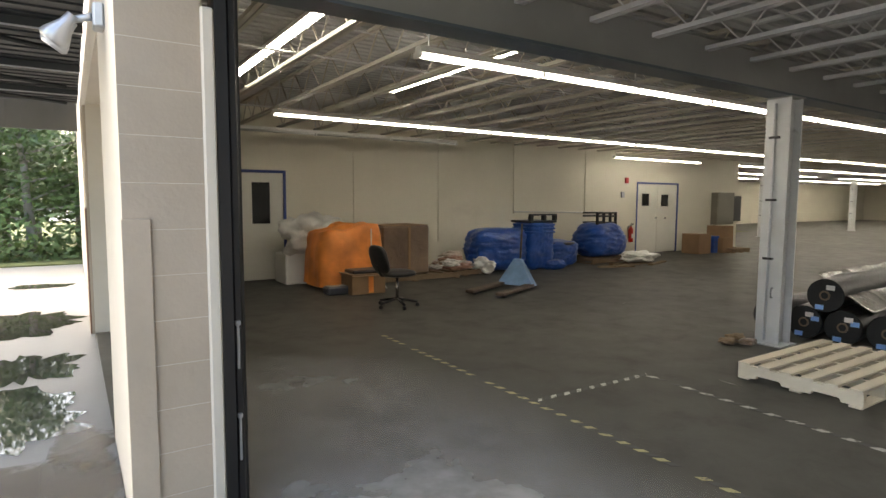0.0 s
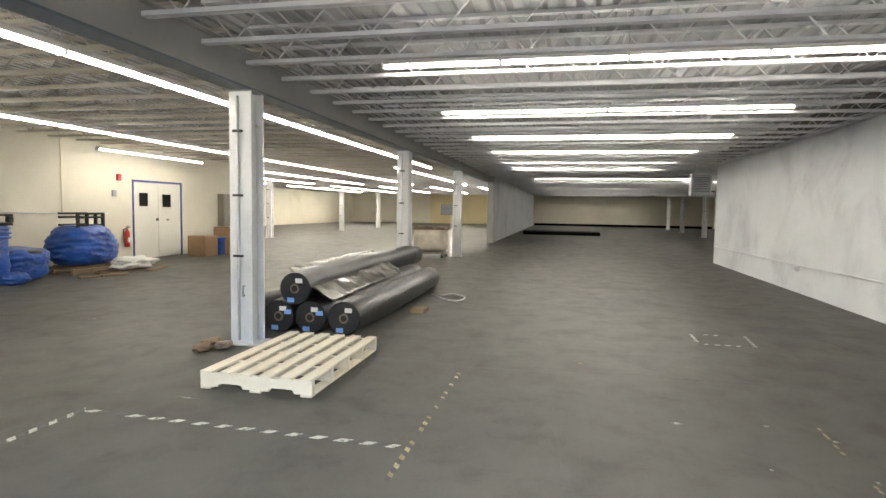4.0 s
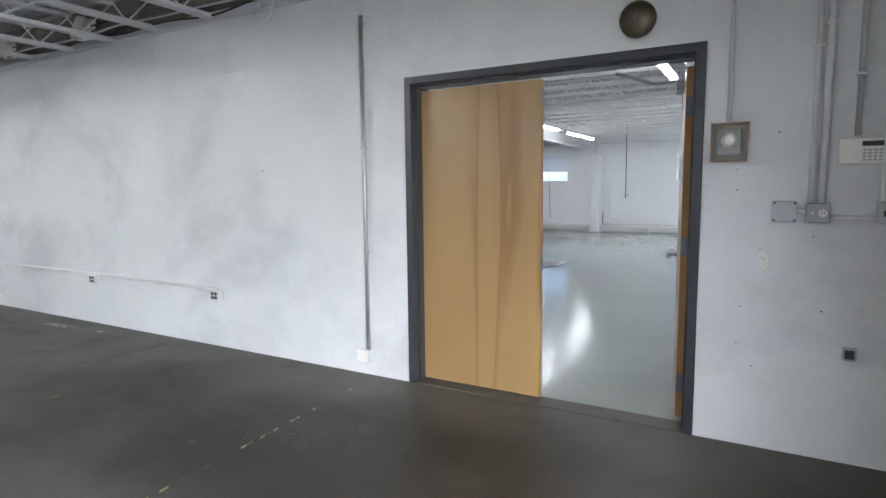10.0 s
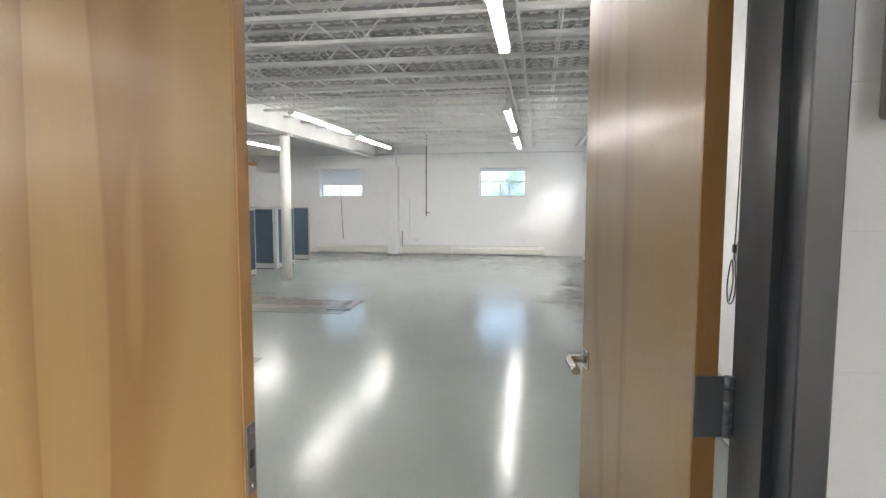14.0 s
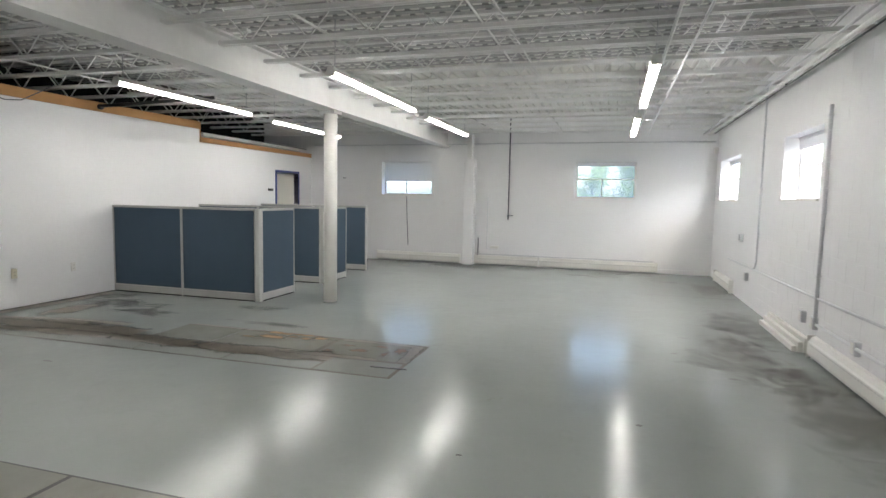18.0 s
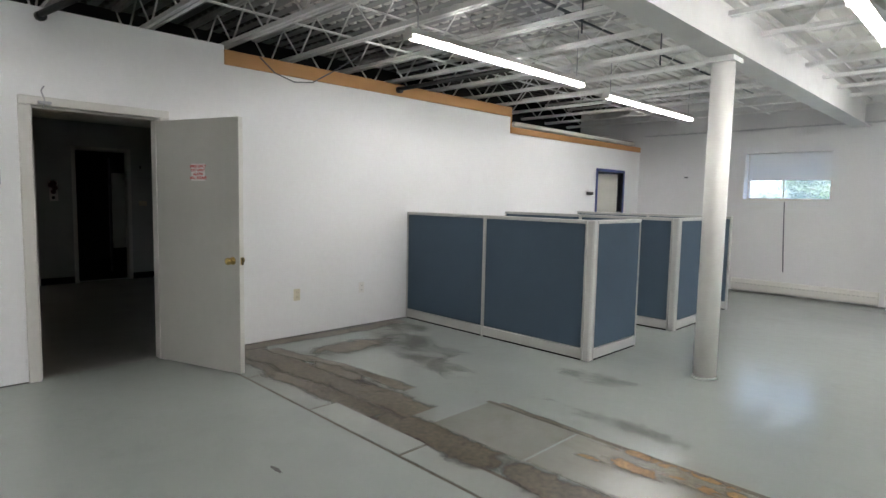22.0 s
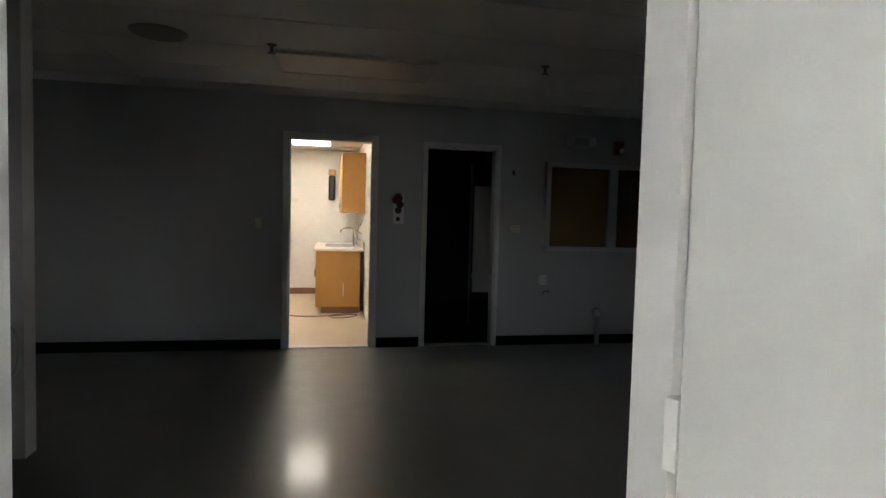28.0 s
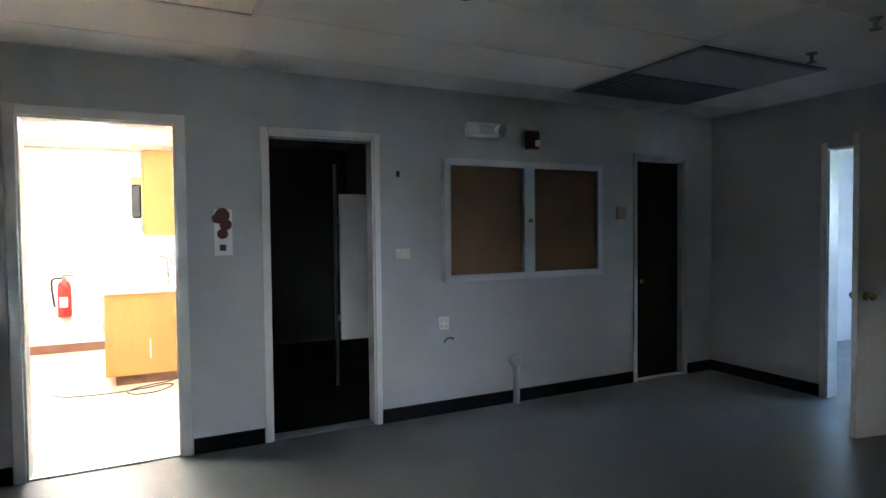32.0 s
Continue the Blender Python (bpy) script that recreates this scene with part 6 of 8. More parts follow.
def wrapped_roll(y0, z0, x0, x1, bend, r, label, mat=M_WRAPK):
    ob = thing("wrapped_roll", (x0, y0, z0 - r), label, "roll", "wrapped rolls")
    bm = bmesh.new()
    pts = [(0.0, 0, r), (0.02, 0, r)] + [((x1 - x0) * k / 12, bend * math.sin(math.pi * k / 12 * 0.9) - bend * 0.3 * (k / 12) ** 2, r + 0.02 * math.sin(k * 1.3)) for k in range(1, 13)]
    pts = [(p[0], p[1], max(p[2], r)) for p in pts]
    bent(bm, pts, r, 22)
    for v in bm.verts:
        k = 1 + 0.035 * noise.noise(v.co * 5 + Vector((y0 * 9, 0, 0)))
        c = Vector((v.co.x, v.co.y, v.co.z))
        v.co.z = max(0.0, r + (c.z - r) * k)
    part("wrap", bm, mat, ob)
    bm = bmesh.new()
    spun(bm, [(r * 0.93, -0.004), (r * 0.93, 0.004)], 22, (1, 0, 0), (-0.004, 0, r))
    part("end_face", bm, M_ROLLBLK, ob)
    bm = bmesh.new()
    n = 16
    for i in range(n):
        a, b = 2 * math.pi * i / n, 2 * math.pi * (i + 1) / n
        q = [bm.verts.new((-0.014, rr * math.cos(t), r + rr * math.sin(t))) for rr, t in ((0.055, a), (0.055, b), (0.036, b), (0.036, a))]
        bm.faces.new(q)
        q = [bm.verts.new((xx, 0.055 * math.cos(t), r + 0.055 * math.sin(t))) for xx, t in ((-0.014, a), (-0.014, b), (0.0, b), (0.0, a))]
        bm.faces.new(q)
    bmesh.ops.remove_doubles(bm, verts=bm.verts, dist=1e-5)
    part("core_tube", bm, M_CARDG, ob)
    marks = ((0.25, -0.72, M_BLUESTICK), (-0.3, 0.5, M_PAPER), (-0.62, 0.3, M_BLUESTICK))
    for (ya, za, mt) in marks[:1 + int(y0 * 10) % 3]:
        boxpart("sticker", mt, ob, (-0.014, -0.0105, ya * r - 0.042, ya * r + 0.042, r + za * r - 0.026, r + za * r + 0.026))
    return ob


RL = "black stretch-wrapped fabric roll lying on the floor"
wrapped_roll(1.60, 0.19, 7.62, 11.75, -0.05, 0.19, RL)
wrapped_roll(2.0, 0.185, 7.6, 12.2, 0.08, 0.185, RL)
wrapped_roll(2.38, 0.185, 7.58, 12.6, 0.1, 0.185, RL)
wrapped_roll(2.78, 0.185, 7.6, 12.4, 0.05, 0.185, RL)
wrapped_roll(2.2, 0.505, 7.62, 12.9, 0.12, 0.185, "black wrapped roll stacked on two others")
fs = thing("plastic_film", (7.7, 1.95, 0), "clear shiny film stretched over the stacked rolls", "plastic film")
bm = bmesh.new()
nx, ny = 26, 12
rows = []
for i in range(nx + 1):
    x = 3.2 * i / nx
    row = []
    for j in range(ny + 1):
        s = j / ny
        y = 0.36 - 0.56 * s + 0.1 * math.sin(math.pi * (x + 0.2) / 5.0)
        z = 0.735 - 0.36 * s - 0.02 * math.sin(math.pi * s) + 0.02 * noise.noise(Vector((x * 2.5, s * 4, 0.3)))
        row.append(bm.verts.new((x, y, z)))
    rows.append(row)
for i in range(nx):
    for j in range(ny):
        bm.faces.new((rows[i][j], rows[i + 1][j], rows[i + 1][j + 1], rows[i][j + 1])).smooth = True
g = bmesh.ops.solidify(bm, geom=list(bm.faces), thickness=0.004)
part("sheet", bm, M_WRAPG, fs)
q = thing("wood_scrap", (9.3, 1.15, 0), "short brown offcut under the roll", "offcut")
boxpart("block", M_OLDPINE, q, (-0.15, 0.15, -0.1, 0.1, 0, 0.06), bev=0.006)
q = thing("metal_strap", (10.4, 1.05, 0), "loop of pale steel strapping on the floor", "strap")
cablepart("loop", M_GALV, q, [(0.5, 0.3, 0.015), (0.1, 0.05, 0.015), (-0.1, -0.25, 0.02), (0.3, -0.3, 0.015), (0.6, -0.05, 0.015), (0.3, 0.1, 0.02)], 0.012, 6)
for k, (x, y) in enumerate(((6.75, 2.55), (6.6, 2.68), (6.85, 2.75))):
    bundle("rag", M_OLDPINE if k else M_CARDG, "crumpled brown rag at the column base", "rag", (x, y, 0), (0.22, 0.16, 0.06), 50 + k, 0.4, 2.2)

hc = thing("canvas_hamper", (18.2, 3.1, 0), "dirty canvas laundry hamper on a caster frame", "hamper")
bm = bmesh.new()
lump(bm, 0, 0, 0.18, 0.72, 0.95, 0.68, 61, 0.06, 6.0)
part("bag", bm, M_CANVAS, hc)
boxpart("rim", M_OLDPINE, hc, (-0.37, 0.37, -0.49, -0.455, 0.83, 0.87), (-0.37, 0.37, 0.455, 0.49, 0.83, 0.87), (-0.37, -0.335, -0.455, 0.455, 0.83, 0.87), (0.335, 0.37, -0.455, 0.455, 0.83, 0.87))
boxpart("frame", M_JACKFORK, hc, (-0.36, 0.36, -0.47, -0.43, 0.12, 0.16), (-0.36, 0.36, 0.43, 0.47, 0.12, 0.16), (-0.36, -0.32, -0.43, 0.43, 0.12, 0.16), (0.32, 0.36, -0.43, 0.43, 0.12, 0.16))
for x in (-0.3, 0.3):
    for y in (-0.4, 0.4):
        rodpart("caster", M_PLASTK, hc, [(x - 0.015, y, 0.05), (x + 0.015, y, 0.05)], 0.05, 10)
        boxpart("caster_fork", M_JACKFORK, hc, (x - 0.02, x + 0.02, y - 0.02, y + 0.02, 0.09, 0.12))
for y, dz in ((-0.3, 0.06), (0.1, 0.04), (0.36, 0.05)):
    bm = bmesh.new()
    lump(bm, 0, y, 0.83, 0.5, 0.3, 0.1, int(70 + y * 10), 0.4, 2.2)
    part("rags", bm, M_CARDG, hc)
mt = thing("black_floor_mat", (37.2, -0.55, 0), "long low black mat or rail on the far floor", "mat")
boxpart("strip", M_BASE, mt, (-1.0, 1.0, -2.25, 2.25, 0, 0.2), bev=0.02)
lv = thing("wall_louvre", (57.88, 10.9, 0.84), "dark louvred vent on the far yellow wall", "vent")
boxpart("frame", M_HINGE, lv, (-0.05, 0.0, -0.6, 0.6, 0.0, 1.08))
for k in range(8):
    boxpart("slat", M_BOXGREY, lv, (-0.08, -0.05, -0.54, 0.54, 0.06 + k * 0.125, 0.12 + k * 0.125))

# ---- floor markings in the warehouse ----
def tape(x0, y0, x1, y1, w, mats, step, name, label, seed, miss=0.0):
    """A worn hazard tape: slanted pieces lying on the floor."""
    rnd = random.Random(seed)
    d = Vector((x1 - x0, y1 - y0, 0))
    L = d.length
    d.normalize()
    nrm = Vector((-d.y, d.x, 0))
    ob = thing(name, (x0, y0, 0), label, "floor tape", "hazard tapes")
    s, k = 0.0, 0
    while s < L:
        if rnd.random() > miss:
            bm = bmesh.new()
            a, b = s + step * 0.15 * rnd.random(), min(s + step * (0.72 + 0.28 * rnd.random()), L)
            sh = w * 0.8
            for_top = [d * a - nrm * w / 2, d * b - nrm * w / 2, d * (b + sh) + nrm * w / 2, d * (a + sh) + nrm * w / 2]
            lo = [bm.verts.new((p.x, p.y, 0.0)) for p in for_top]
            hi = [bm.verts.new((p.x, p.y, 0.0018)) for p in for_top]
            bm.faces.new(hi)
            for i in range(4):
                bm.faces.new((lo[i], lo[(i + 1) % 4], hi[(i + 1) % 4], hi[i]))
            part("tape_piece", bm, mats[k % len(mats)], ob)
        s += step
        k += 1
    return ob


WK = (M_TAPEW, M_TAPEK)
tape(3.60, 5.0, 3.57, 0.0, 0.05, (M_TAPEY, M_TAPEK), 0.07, "floor_tape", "worn yellow and black striped tape on the concrete", 1, 0.06)
tape(3.62, 2.46, 4.9, 2.44, 0.05, WK, 0.07, "floor_tape", "white and black striped tape on the concrete", 2, 0.02)
tape(4.9, 2.42, 4.85, 0.16, 0.05, WK, 0.085, "floor_tape", "white and black striped tape on the concrete", 3, 0.03)
tape(3.9, 0.07, 6.5, 0.06, 0.034, (M_TAPEY, M_TAPEK, M_TAPEOLD, M_TAPEK), 0.055, "floor_tape", "worn yellow tape fading out on the concrete", 4, 0.3)
tape(4.56, -4.75, 4.44, -2.0, 0.017, (M_TAPEOLD, M_TAPEK, M_TAPEOLD), 0.05, "floor_tape", "worn ochre tape running from the block wall", 5, 0.5)
for a in ((8.3, -2.30, 8.83, -2.32), (8.83, -2.34, 8.83, -2.92), (8.82, -2.92, 8.3, -2.88), (8.3, -2.86, 8.3, -2.32)):
    tape(*a, 0.035, WK, 0.055, "floor_tape", "small square of striped tape on the concrete", int(a[0] * 10 + a[3] * 7) % 97, 0.15)
film("paint_splash", M_SPOT, "small white paint spots on the concrete", "paint spots",
     [(5.69, -1.61, 0.035, 0.05, 3.0), (5.79, -2.2, 0.03, 0.03, 4.0), (5.06, -2.0, 0.02, 0.02, 5.0), (5.6, -2.55, 0.03, 0.03, 6.0), (5.03, -2.52, 0.03, 0.02, 7.0), (3.4, -2.9, 0.02, 0.03, 8.0), (4.0, -3.3, 0.02, 0.02, 9.0), (5.3, 1.9, 0.02, 0.16, 10.0), (7.6, 4.9, 0.05, 0.02, 11.0)], 0.001)
# Grime film that also paints the dim light on the floor near the wall.
film("door_grime", M_GRIMESHADE, "black traffic grime and painted shade on the concrete before the double doors", "stains",
     [(3.9, -3.85, 3.3, 1.12, 3.0, 60, 0.12)], 0.0014)
tape(5.85, -2.54, 4.6, -2.46, 0.018, (M_TAPEOLD, M_TAPEK, M_TAPEOLD), 0.05, "floor_tape", "scuffed remains of pale tape on the concrete", 15, 0.6)
solid("floor_joint_warehouse", M_TAPEK, "dark straight expansion joint in the concrete", "joint", (6.85, 6.868, -5.06, 1.0, -0.01, 0.0012))
solid("floor_crack_office", M_TAPEK, "thin dark crack in the painted floor", "crack", (1.62, 3.2, -16.335, -16.325, -0.01, 0.0042))
solid("trim_wall_joint", M_TAPEK, "dark gap line at the foot of the drywall", "trim", (10.592, 10.599, -19.2, -10.76, 0.003, 0.011), (10.592, 10.599, -9.74, -5.3, 0.003, 0.011))
film("paint_scrape", M_SPOT, "pale paint scrape on the concrete by the block wall", "scuffs", [(8.6, -4.8, 0.42, 0.09, 3.0), (7.9, -4.85, 0.15, 0.05, 4.0)], 0.0012)
film("brown_spot", M_RUST, "small rusty marks on the concrete", "stains", [(6.31, -3.64, 0.06, 0.04, 3.0), (7.1, -1.0, 0.03, 0.03, 4.0)], 0.0012)
bm = bmesh.new()
for (x0, y0, x1, y1, s) in ((6.68, 0.1, 6.83, -5.0, 1),):
    pts = []
    for k in range(41):
        t = k / 40
        pts.append(Vector((x0 + (x1 - x0) * t + 0.05 * noise.noise(Vector((t * 6, s, 0))), y0 + (y1 - y0) * t, 0.0008)))
    for p, q in zip(pts, pts[1:]):
        d = (q - p).normalized().cross(Vector((0, 0, 1))) * 0.008
        bm.faces.new([bm.verts.new(v) for v in (p - d, q - d, q + d, p + d)])
tagged(part("floor_crack", bm, M_TAPEK), "thin dark cracks in the concrete floor", "crack", kind="stuff")

# Brightens the concrete inside the dock as daylight would.
film("tracked_dust", M_DAYFILM, "pale dusty film painting daylight onto the concrete by the dock", "dust", [(2.3, 1.9, 1.7, 2.5, 3.0, 40, 0.3), (2.2, 3.4, 1.3, 1.7, 5.0, 40, 0.3)], 0.0006)
film("wet_dirt", M_WETDIRT, "brown wet silt on the yard by the jamb", "silt", [(0.35, 2.75, 0.65, 0.6, 3.0), (0.7, 3.4, 0.2, 0.5, 4.0)], GZ + 0.008)

# ---- office: cubicle panels ----
def cubicle_panel(x0, y0, x1, y1, label, h=1.276):
    dx, dy = x1 - x0, y1 - y0
    L = math.hypot(dx, dy)
    ob = thing("cubicle_panel", pose(x0, y0, 0.003, 0, 0, math.degrees(math.atan2(dy, dx))), label, "partition", "cubicle panels")
    t = 0.028
    boxpart("core", M_PTRIM, ob, (0.012, L - 0.012, -0.012, 0.012, 0.02, h - 0.02))
    # Black strip that paints the shadow gap between panel and floor.
    boxpart("floor_seal", M_BASE, ob, (0.013, L - 0.013, -0.026, 0.026, 0.0, 0.014))
    for s in (-1, 1):
        a, b = sorted((s * 0.013, s * t))
        boxpart("fabric", M_FABRIC, ob, (0.022, L - 0.022, a, b, 0.115, h - 0.034), bev=0.004)
        a, b = sorted((s * 0.013, s * (t + 0.004)))
        boxpart("base_raceway", M_PTRIM, ob, (0.004, L - 0.004, a, b, 0.015, 0.105), bev=0.003)
    boxpart("top_cap", M_PTRIM, ob, (0.0, L, -0.036, 0.036, h - 0.03, h), bev=0.005)
    boxpart("end_trim", M_PTRIM, ob, (0.0, 0.012, -0.033, 0.033, 0.0, h - 0.031), bev=0.003)
    boxpart("end_trim", M_PTRIM, ob, (L - 0.012, L, -0.033, 0.033, 0.0, h - 0.031), bev=0.003)
    return ob


PL = "blue fabric office partition panel with grey trim"
def corner_post(x, y, h=1.276):
    ob = thing("corner_post", (x, y, 0.003), "grey corner post joining two partition panels", "post", "corner posts")
    boxpart("post", M_PTRIM, ob, (-0.036, 0.036, -0.036, 0.036, 0, h), bev=0.012)


cubicle_panel(10.59, -13.5, 9.38, -13.5, PL)
cubicle_panel(9.375, -13.5, 8.17, -13.5, PL)
corner_post(8.13, -13.5)
cubicle_panel(8.13, -13.54, 8.13, -14.36, PL)
cubicle_panel(10.59, -15.33, 9.38, -15.33, PL)
cubicle_panel(9.375, -15.33, 8.19, -15.33, PL)
corner_post(8.15, -15.33)
cubicle_panel(8.15, -15.37, 8.15, -16.15, PL)
cubicle_panel(10.59, -17.2, 9.38, -17.2, PL)
cubicle_panel(9.375, -17.2, 8.2, -17.2, PL)

# ---- office: windows ----
def window(axis, plane, depth, a0, a1, z0, z1, blind, name):
    """A small two-light steel window set deep in the wall; local x along the wall, y outwards."""
    w, h = a1 - a0, z1 - z0
    m = pose(a0, plane, z0) @ pose(0, 0, 0, 0, 0, 0) if axis == "y" else pose(plane, a0, z0, 0, 0, 90)
    s = -1 if axis == "y" else 1
    ob = tagged(new(name), "small white-framed window with wired panes in a deep reveal", "window", kind="structure")
    ob.matrix_world = m
    y = s * depth
    a, b = sorted((y - 0.02, y + 0.02))
    fr = boxpart("window_frame", M_PLASTW, ob, (0, 0.035, a, b, 0, h), (w - 0.035, w, a, b, 0, h), (0.035, w - 0.035, a, b, 0, 0.035), (0.035, w - 0.035, a, b, h - 0.035, h))
    boxpart("mullion", M_PLASTW, ob, (0.035, w - 0.035, a + 0.005, b - 0.005, h * 0.52, h * 0.52 + 0.025))
    boxpart("mullion", M_PLASTW, ob, (w * 0.55, w * 0.55 + 0.018, a + 0.008, b - 0.008, 0.035, h * 0.52))
    for zz0, zz1 in ((0.035, h * 0.52), (h * 0.52 + 0.025, h - 0.035)):
        p = boxpart("pane", M_HAZEPANE, ob, (0.035, w - 0.035, y - 0.002, y + 0.002, zz0, zz1))
        p.visible_shadow = False
    a, b = sorted((s * -0.03, y - s * 0.02))
    boxpart("window_sill", M_PLASTW, ob, (0.0, w, a, b, 0.0, 0.018))
    if blind:
        n = max(2, int(blind / 0.022))
        for k in range(n):
            yy = y - s * 0.05
            boxpart("blind_slat", M_BLIND, ob, (0.03, w - 0.03, yy - 0.0015 + 0.002 * (k % 2), yy + 0.0005 + 0.002 * (k % 2), h - 0.06 - 0.022 * k, h - 0.036 - 0.022 * k))
        boxpart("blind_rail", M_BLIND, ob, (0.025, w - 0.025, y - s * 0.05 - 0.012, y - s * 0.05 + 0.012, h - 0.035, h - 0.005))


window("y", -19.27, 0.2, 7.52, 8.74, 1.52, 2.28, 0.40, "window_1")
window("y", -19.27, 0.2, 3.10, 4.33, 1.52, 2.28, 0.05, "window_2")
window("x", 1.6, 0.2, -18.8, -17.05, 1.51, 2.26, 0.06, "window_3")
window("x", 1.6, 0.2, -14.55, -13.2, 1.51, 2.26, 0.12, "window_4")
window("y", -19.27, 0.2, 12.3, 13.8, 1.0, 2.25, 0.0, "window_5")

# ---- office: wall air conditioner in its niche ----
M_ACDARK = surface("brown_unit_enamel", (0.085, 0.066, 0.05), 0.45, vary=0.12)
ac = thing("air_conditioner", (1.42, -10.005, 1.49), "old dark beige window air conditioner under a plywood panel", "air conditioner")
boxpart("plywood", M_PLY, ac, (-0.03, 0.0, -0.595, 0.595, 0.455, 0.72))
boxpart("batten", M_PLY, ac, (0.001, 0.02, -0.595, -0.55, 0.02, 0.72), (0.001, 0.02, 0.36, 0.395, 0.02, 0.72))
boxpart("side_panel", M_PLY, ac, (-0.03, 0.0, 0.31, 0.595, 0.004, 0.453))
boxpart("casing", M_ACDARK, ac, (-0.1, 0.1, -0.46, 0.3, 0.02, 0.45), bev=0.008)
boxpart("front_recess", M_PLASTK, ac, (0.1005, 0.104, -0.45, 0.29, 0.325, 0.44))
boxpart("front_grille", M_ACDARK, ac, (0.101, 0.125, -0.44, -0.02, 0.04, 0.32), bev=0.006)
for k in range(12):
    boxpart("grille_slat", M_HINGE, ac, (0.1255, 0.128, -0.43, -0.03, 0.055 + k * 0.021, 0.061 + k * 0.021))
for k in range(8):
    boxpart("vent_slat", M_ACDARK, ac, (0.1045, 0.118, -0.44, 0.28, 0.335 + k * 0.013, 0.339 + k * 0.013))
cp = boxpart("control_panel", M_ACDARK, ac, (0.101, 0.122, 0.0, 0.28, 0.04, 0.32), bev=0.004)
for y in (0.08, 0.19):
    bm = bmesh.new()
    spun(bm, [(0.024, 0.0), (0.02, 0.018)], 14, (1, 0, 0), (0.122, y, 0.2))
    part("dial", bm, M_PLASTK, cp)
boxpart("lining", M_PLY, ac, (0.0215, 0.175, -0.5945, -0.583, 0.005, 0.71), (0.0215, 0.175, 0.583, 0.5945, 0.005, 0.71), (0.0215, 0.175, -0.582, 0.582, 0.708, 0.7195))
boxpart("sill", M_PLASTW, ac, (-0.03, 0.2, -0.62, 0.62, -0.02, 0.004), bev=0.003)
cablepart("cord", M_PLASTK, ac, [(0.12, 0.05, 0.06), (0.21, 0.1, -0.02), (0.22, 0.16, -0.12), (0.21, 0.1, -0.22), (0.2, -0.02, -0.2), (0.2, -0.06, -0.08), (0.2, 0.06, -0.03), (0.2, 0.2, -0.1), (0.2, 0.25, -0.2), (0.2, 0.18, -0.26)], 0.0032)
cablepart("cord", M_PLASTK, ac, [(0.13, -0.02, 0.05), (0.21, -0.05, -0.03), (0.22, 0.02, -0.1), (0.21, 0.12, -0.06), (0.2, 0.3, -0.05), (0.2, 0.42, -0.12)], 0.0032)
cablepart("cord", M_BOXGREY, ac, [(0.14, -0.25, 0.05), (0.2, -0.42, -0.03), (0.2, -0.62, -0.12), (0.2, -0.84, -0.05), (0.2, -1.0, 0.2), (0.21, -1.08, 0.5), (0.21, -1.1, 0.62), (0.2, -1.1, 0.66)], 0.007)
jb = thing("junction_box", (1.6, -11.04, 2.175), "grey metal outlet box above the cord", "outlet")
boxpart("box", M_BOXGREY, jb, (0, 0.06, -0.07, 0.07, -0.07, 0.07), bev=0.004)
boxpart("plug", M_PLASTK, jb, (0.06, 0.1, -0.09, -0.05, -0.04, 0.02), bev=0.006)
conduit_run("conduit", [(1.625, -11.02, 2.245), (1.625, -11.02, 3.2)], 0.014, M_GALV, "grey conduit rising from the outlet box")
conduit_run("conduit", [(1.625, -9.9, 2.25), (1.625, -9.9, 3.2)], 0.009, M_CONDUIT, "thin white conduit above the air conditioner")
conduit_run("conduit", [(1.63, -12.95, 0.36), (1.63, -12.95, 2.40)], 0.018, M_CONDUIT, "white conduit upright beside the window", [(1.63, -12.95, z) for z in (0.8, 1.6, 2.3)])
conduit_run("conduit", [(1.625, -15.45, 3.1), (1.625, -15.45, 0.68), (1.625, -15.5, 0.6), (1.625, -15.6, 0.56), (1.625, -17.4, 0.54)], 0.012, M_CONDUIT, "white conduit bending along the wall")
conduit_run("conduit", [(1.625, -17.4, 0.54), (1.625, -13.0, 0.58), (1.625, -10.6, 0.62)], 0.012, M_CONDUIT, "white conduit along the block wall")
conduit_run("conduit", [(1.635, -12.9, 0.34), (1.635, -5.8, 0.36)], 0.014, M_CONDUIT, "white conduit above the baseboard heater", [(1.635, y, 0.35) for y in (-11.4, -9.6, -7.4)])
for y, z in ((-13.0, 0.34), (-12.0, 0.34), (-10.45, 0.38), (-8.9, 0.38), (-10.6, 0.62), (-16.0, 0.41), (-16.5, 0.95), (-13.35, 0.34)):
    q = thing("outlet_box", (1.6, y, z), "white painted outlet box on the block wall", "outlet", "office wall outlets")
    boxpart("box", M_CONDUIT, q, (0, 0.05, -0.05, 0.05, -0.06, 0.06), bev=0.006)
    boxpart("face", M_BOXGREY if z > 0.5 else M_PLASTW, q, (0.05, 0.054, -0.03, 0.03, -0.045, 0.045))

wr = thing("hanging_wire", (1.63, -7.7, 1.0), "loose looped wire hanging on the block wall", "wire")
cablepart("wire", M_PLASTK, wr, [(0, 0.0, 1.6), (0.005, 0.01, 0.9), (0.01, 0.0, 0.3), (0.01, -0.02, 0.15)], 0.004, 5)
cablepart("loop", M_PLASTK, wr, [(0.01, -0.02, 0.15), (0.02, 0.06, 0.02), (0.02, 0.04, -0.12), (0.02, -0.05, -0.16), (0.02, -0.08, -0.05), (0.02, -0.02, 0.1), (0.03, 0.05, -0.02), (0.03, 0.0, -0.14)], 0.004, 5)
boxpart("plug", M_PLASTK, wr, (0.0, 0.02, -0.03, 0.0, 0.14, 0.19), bev=0.004)

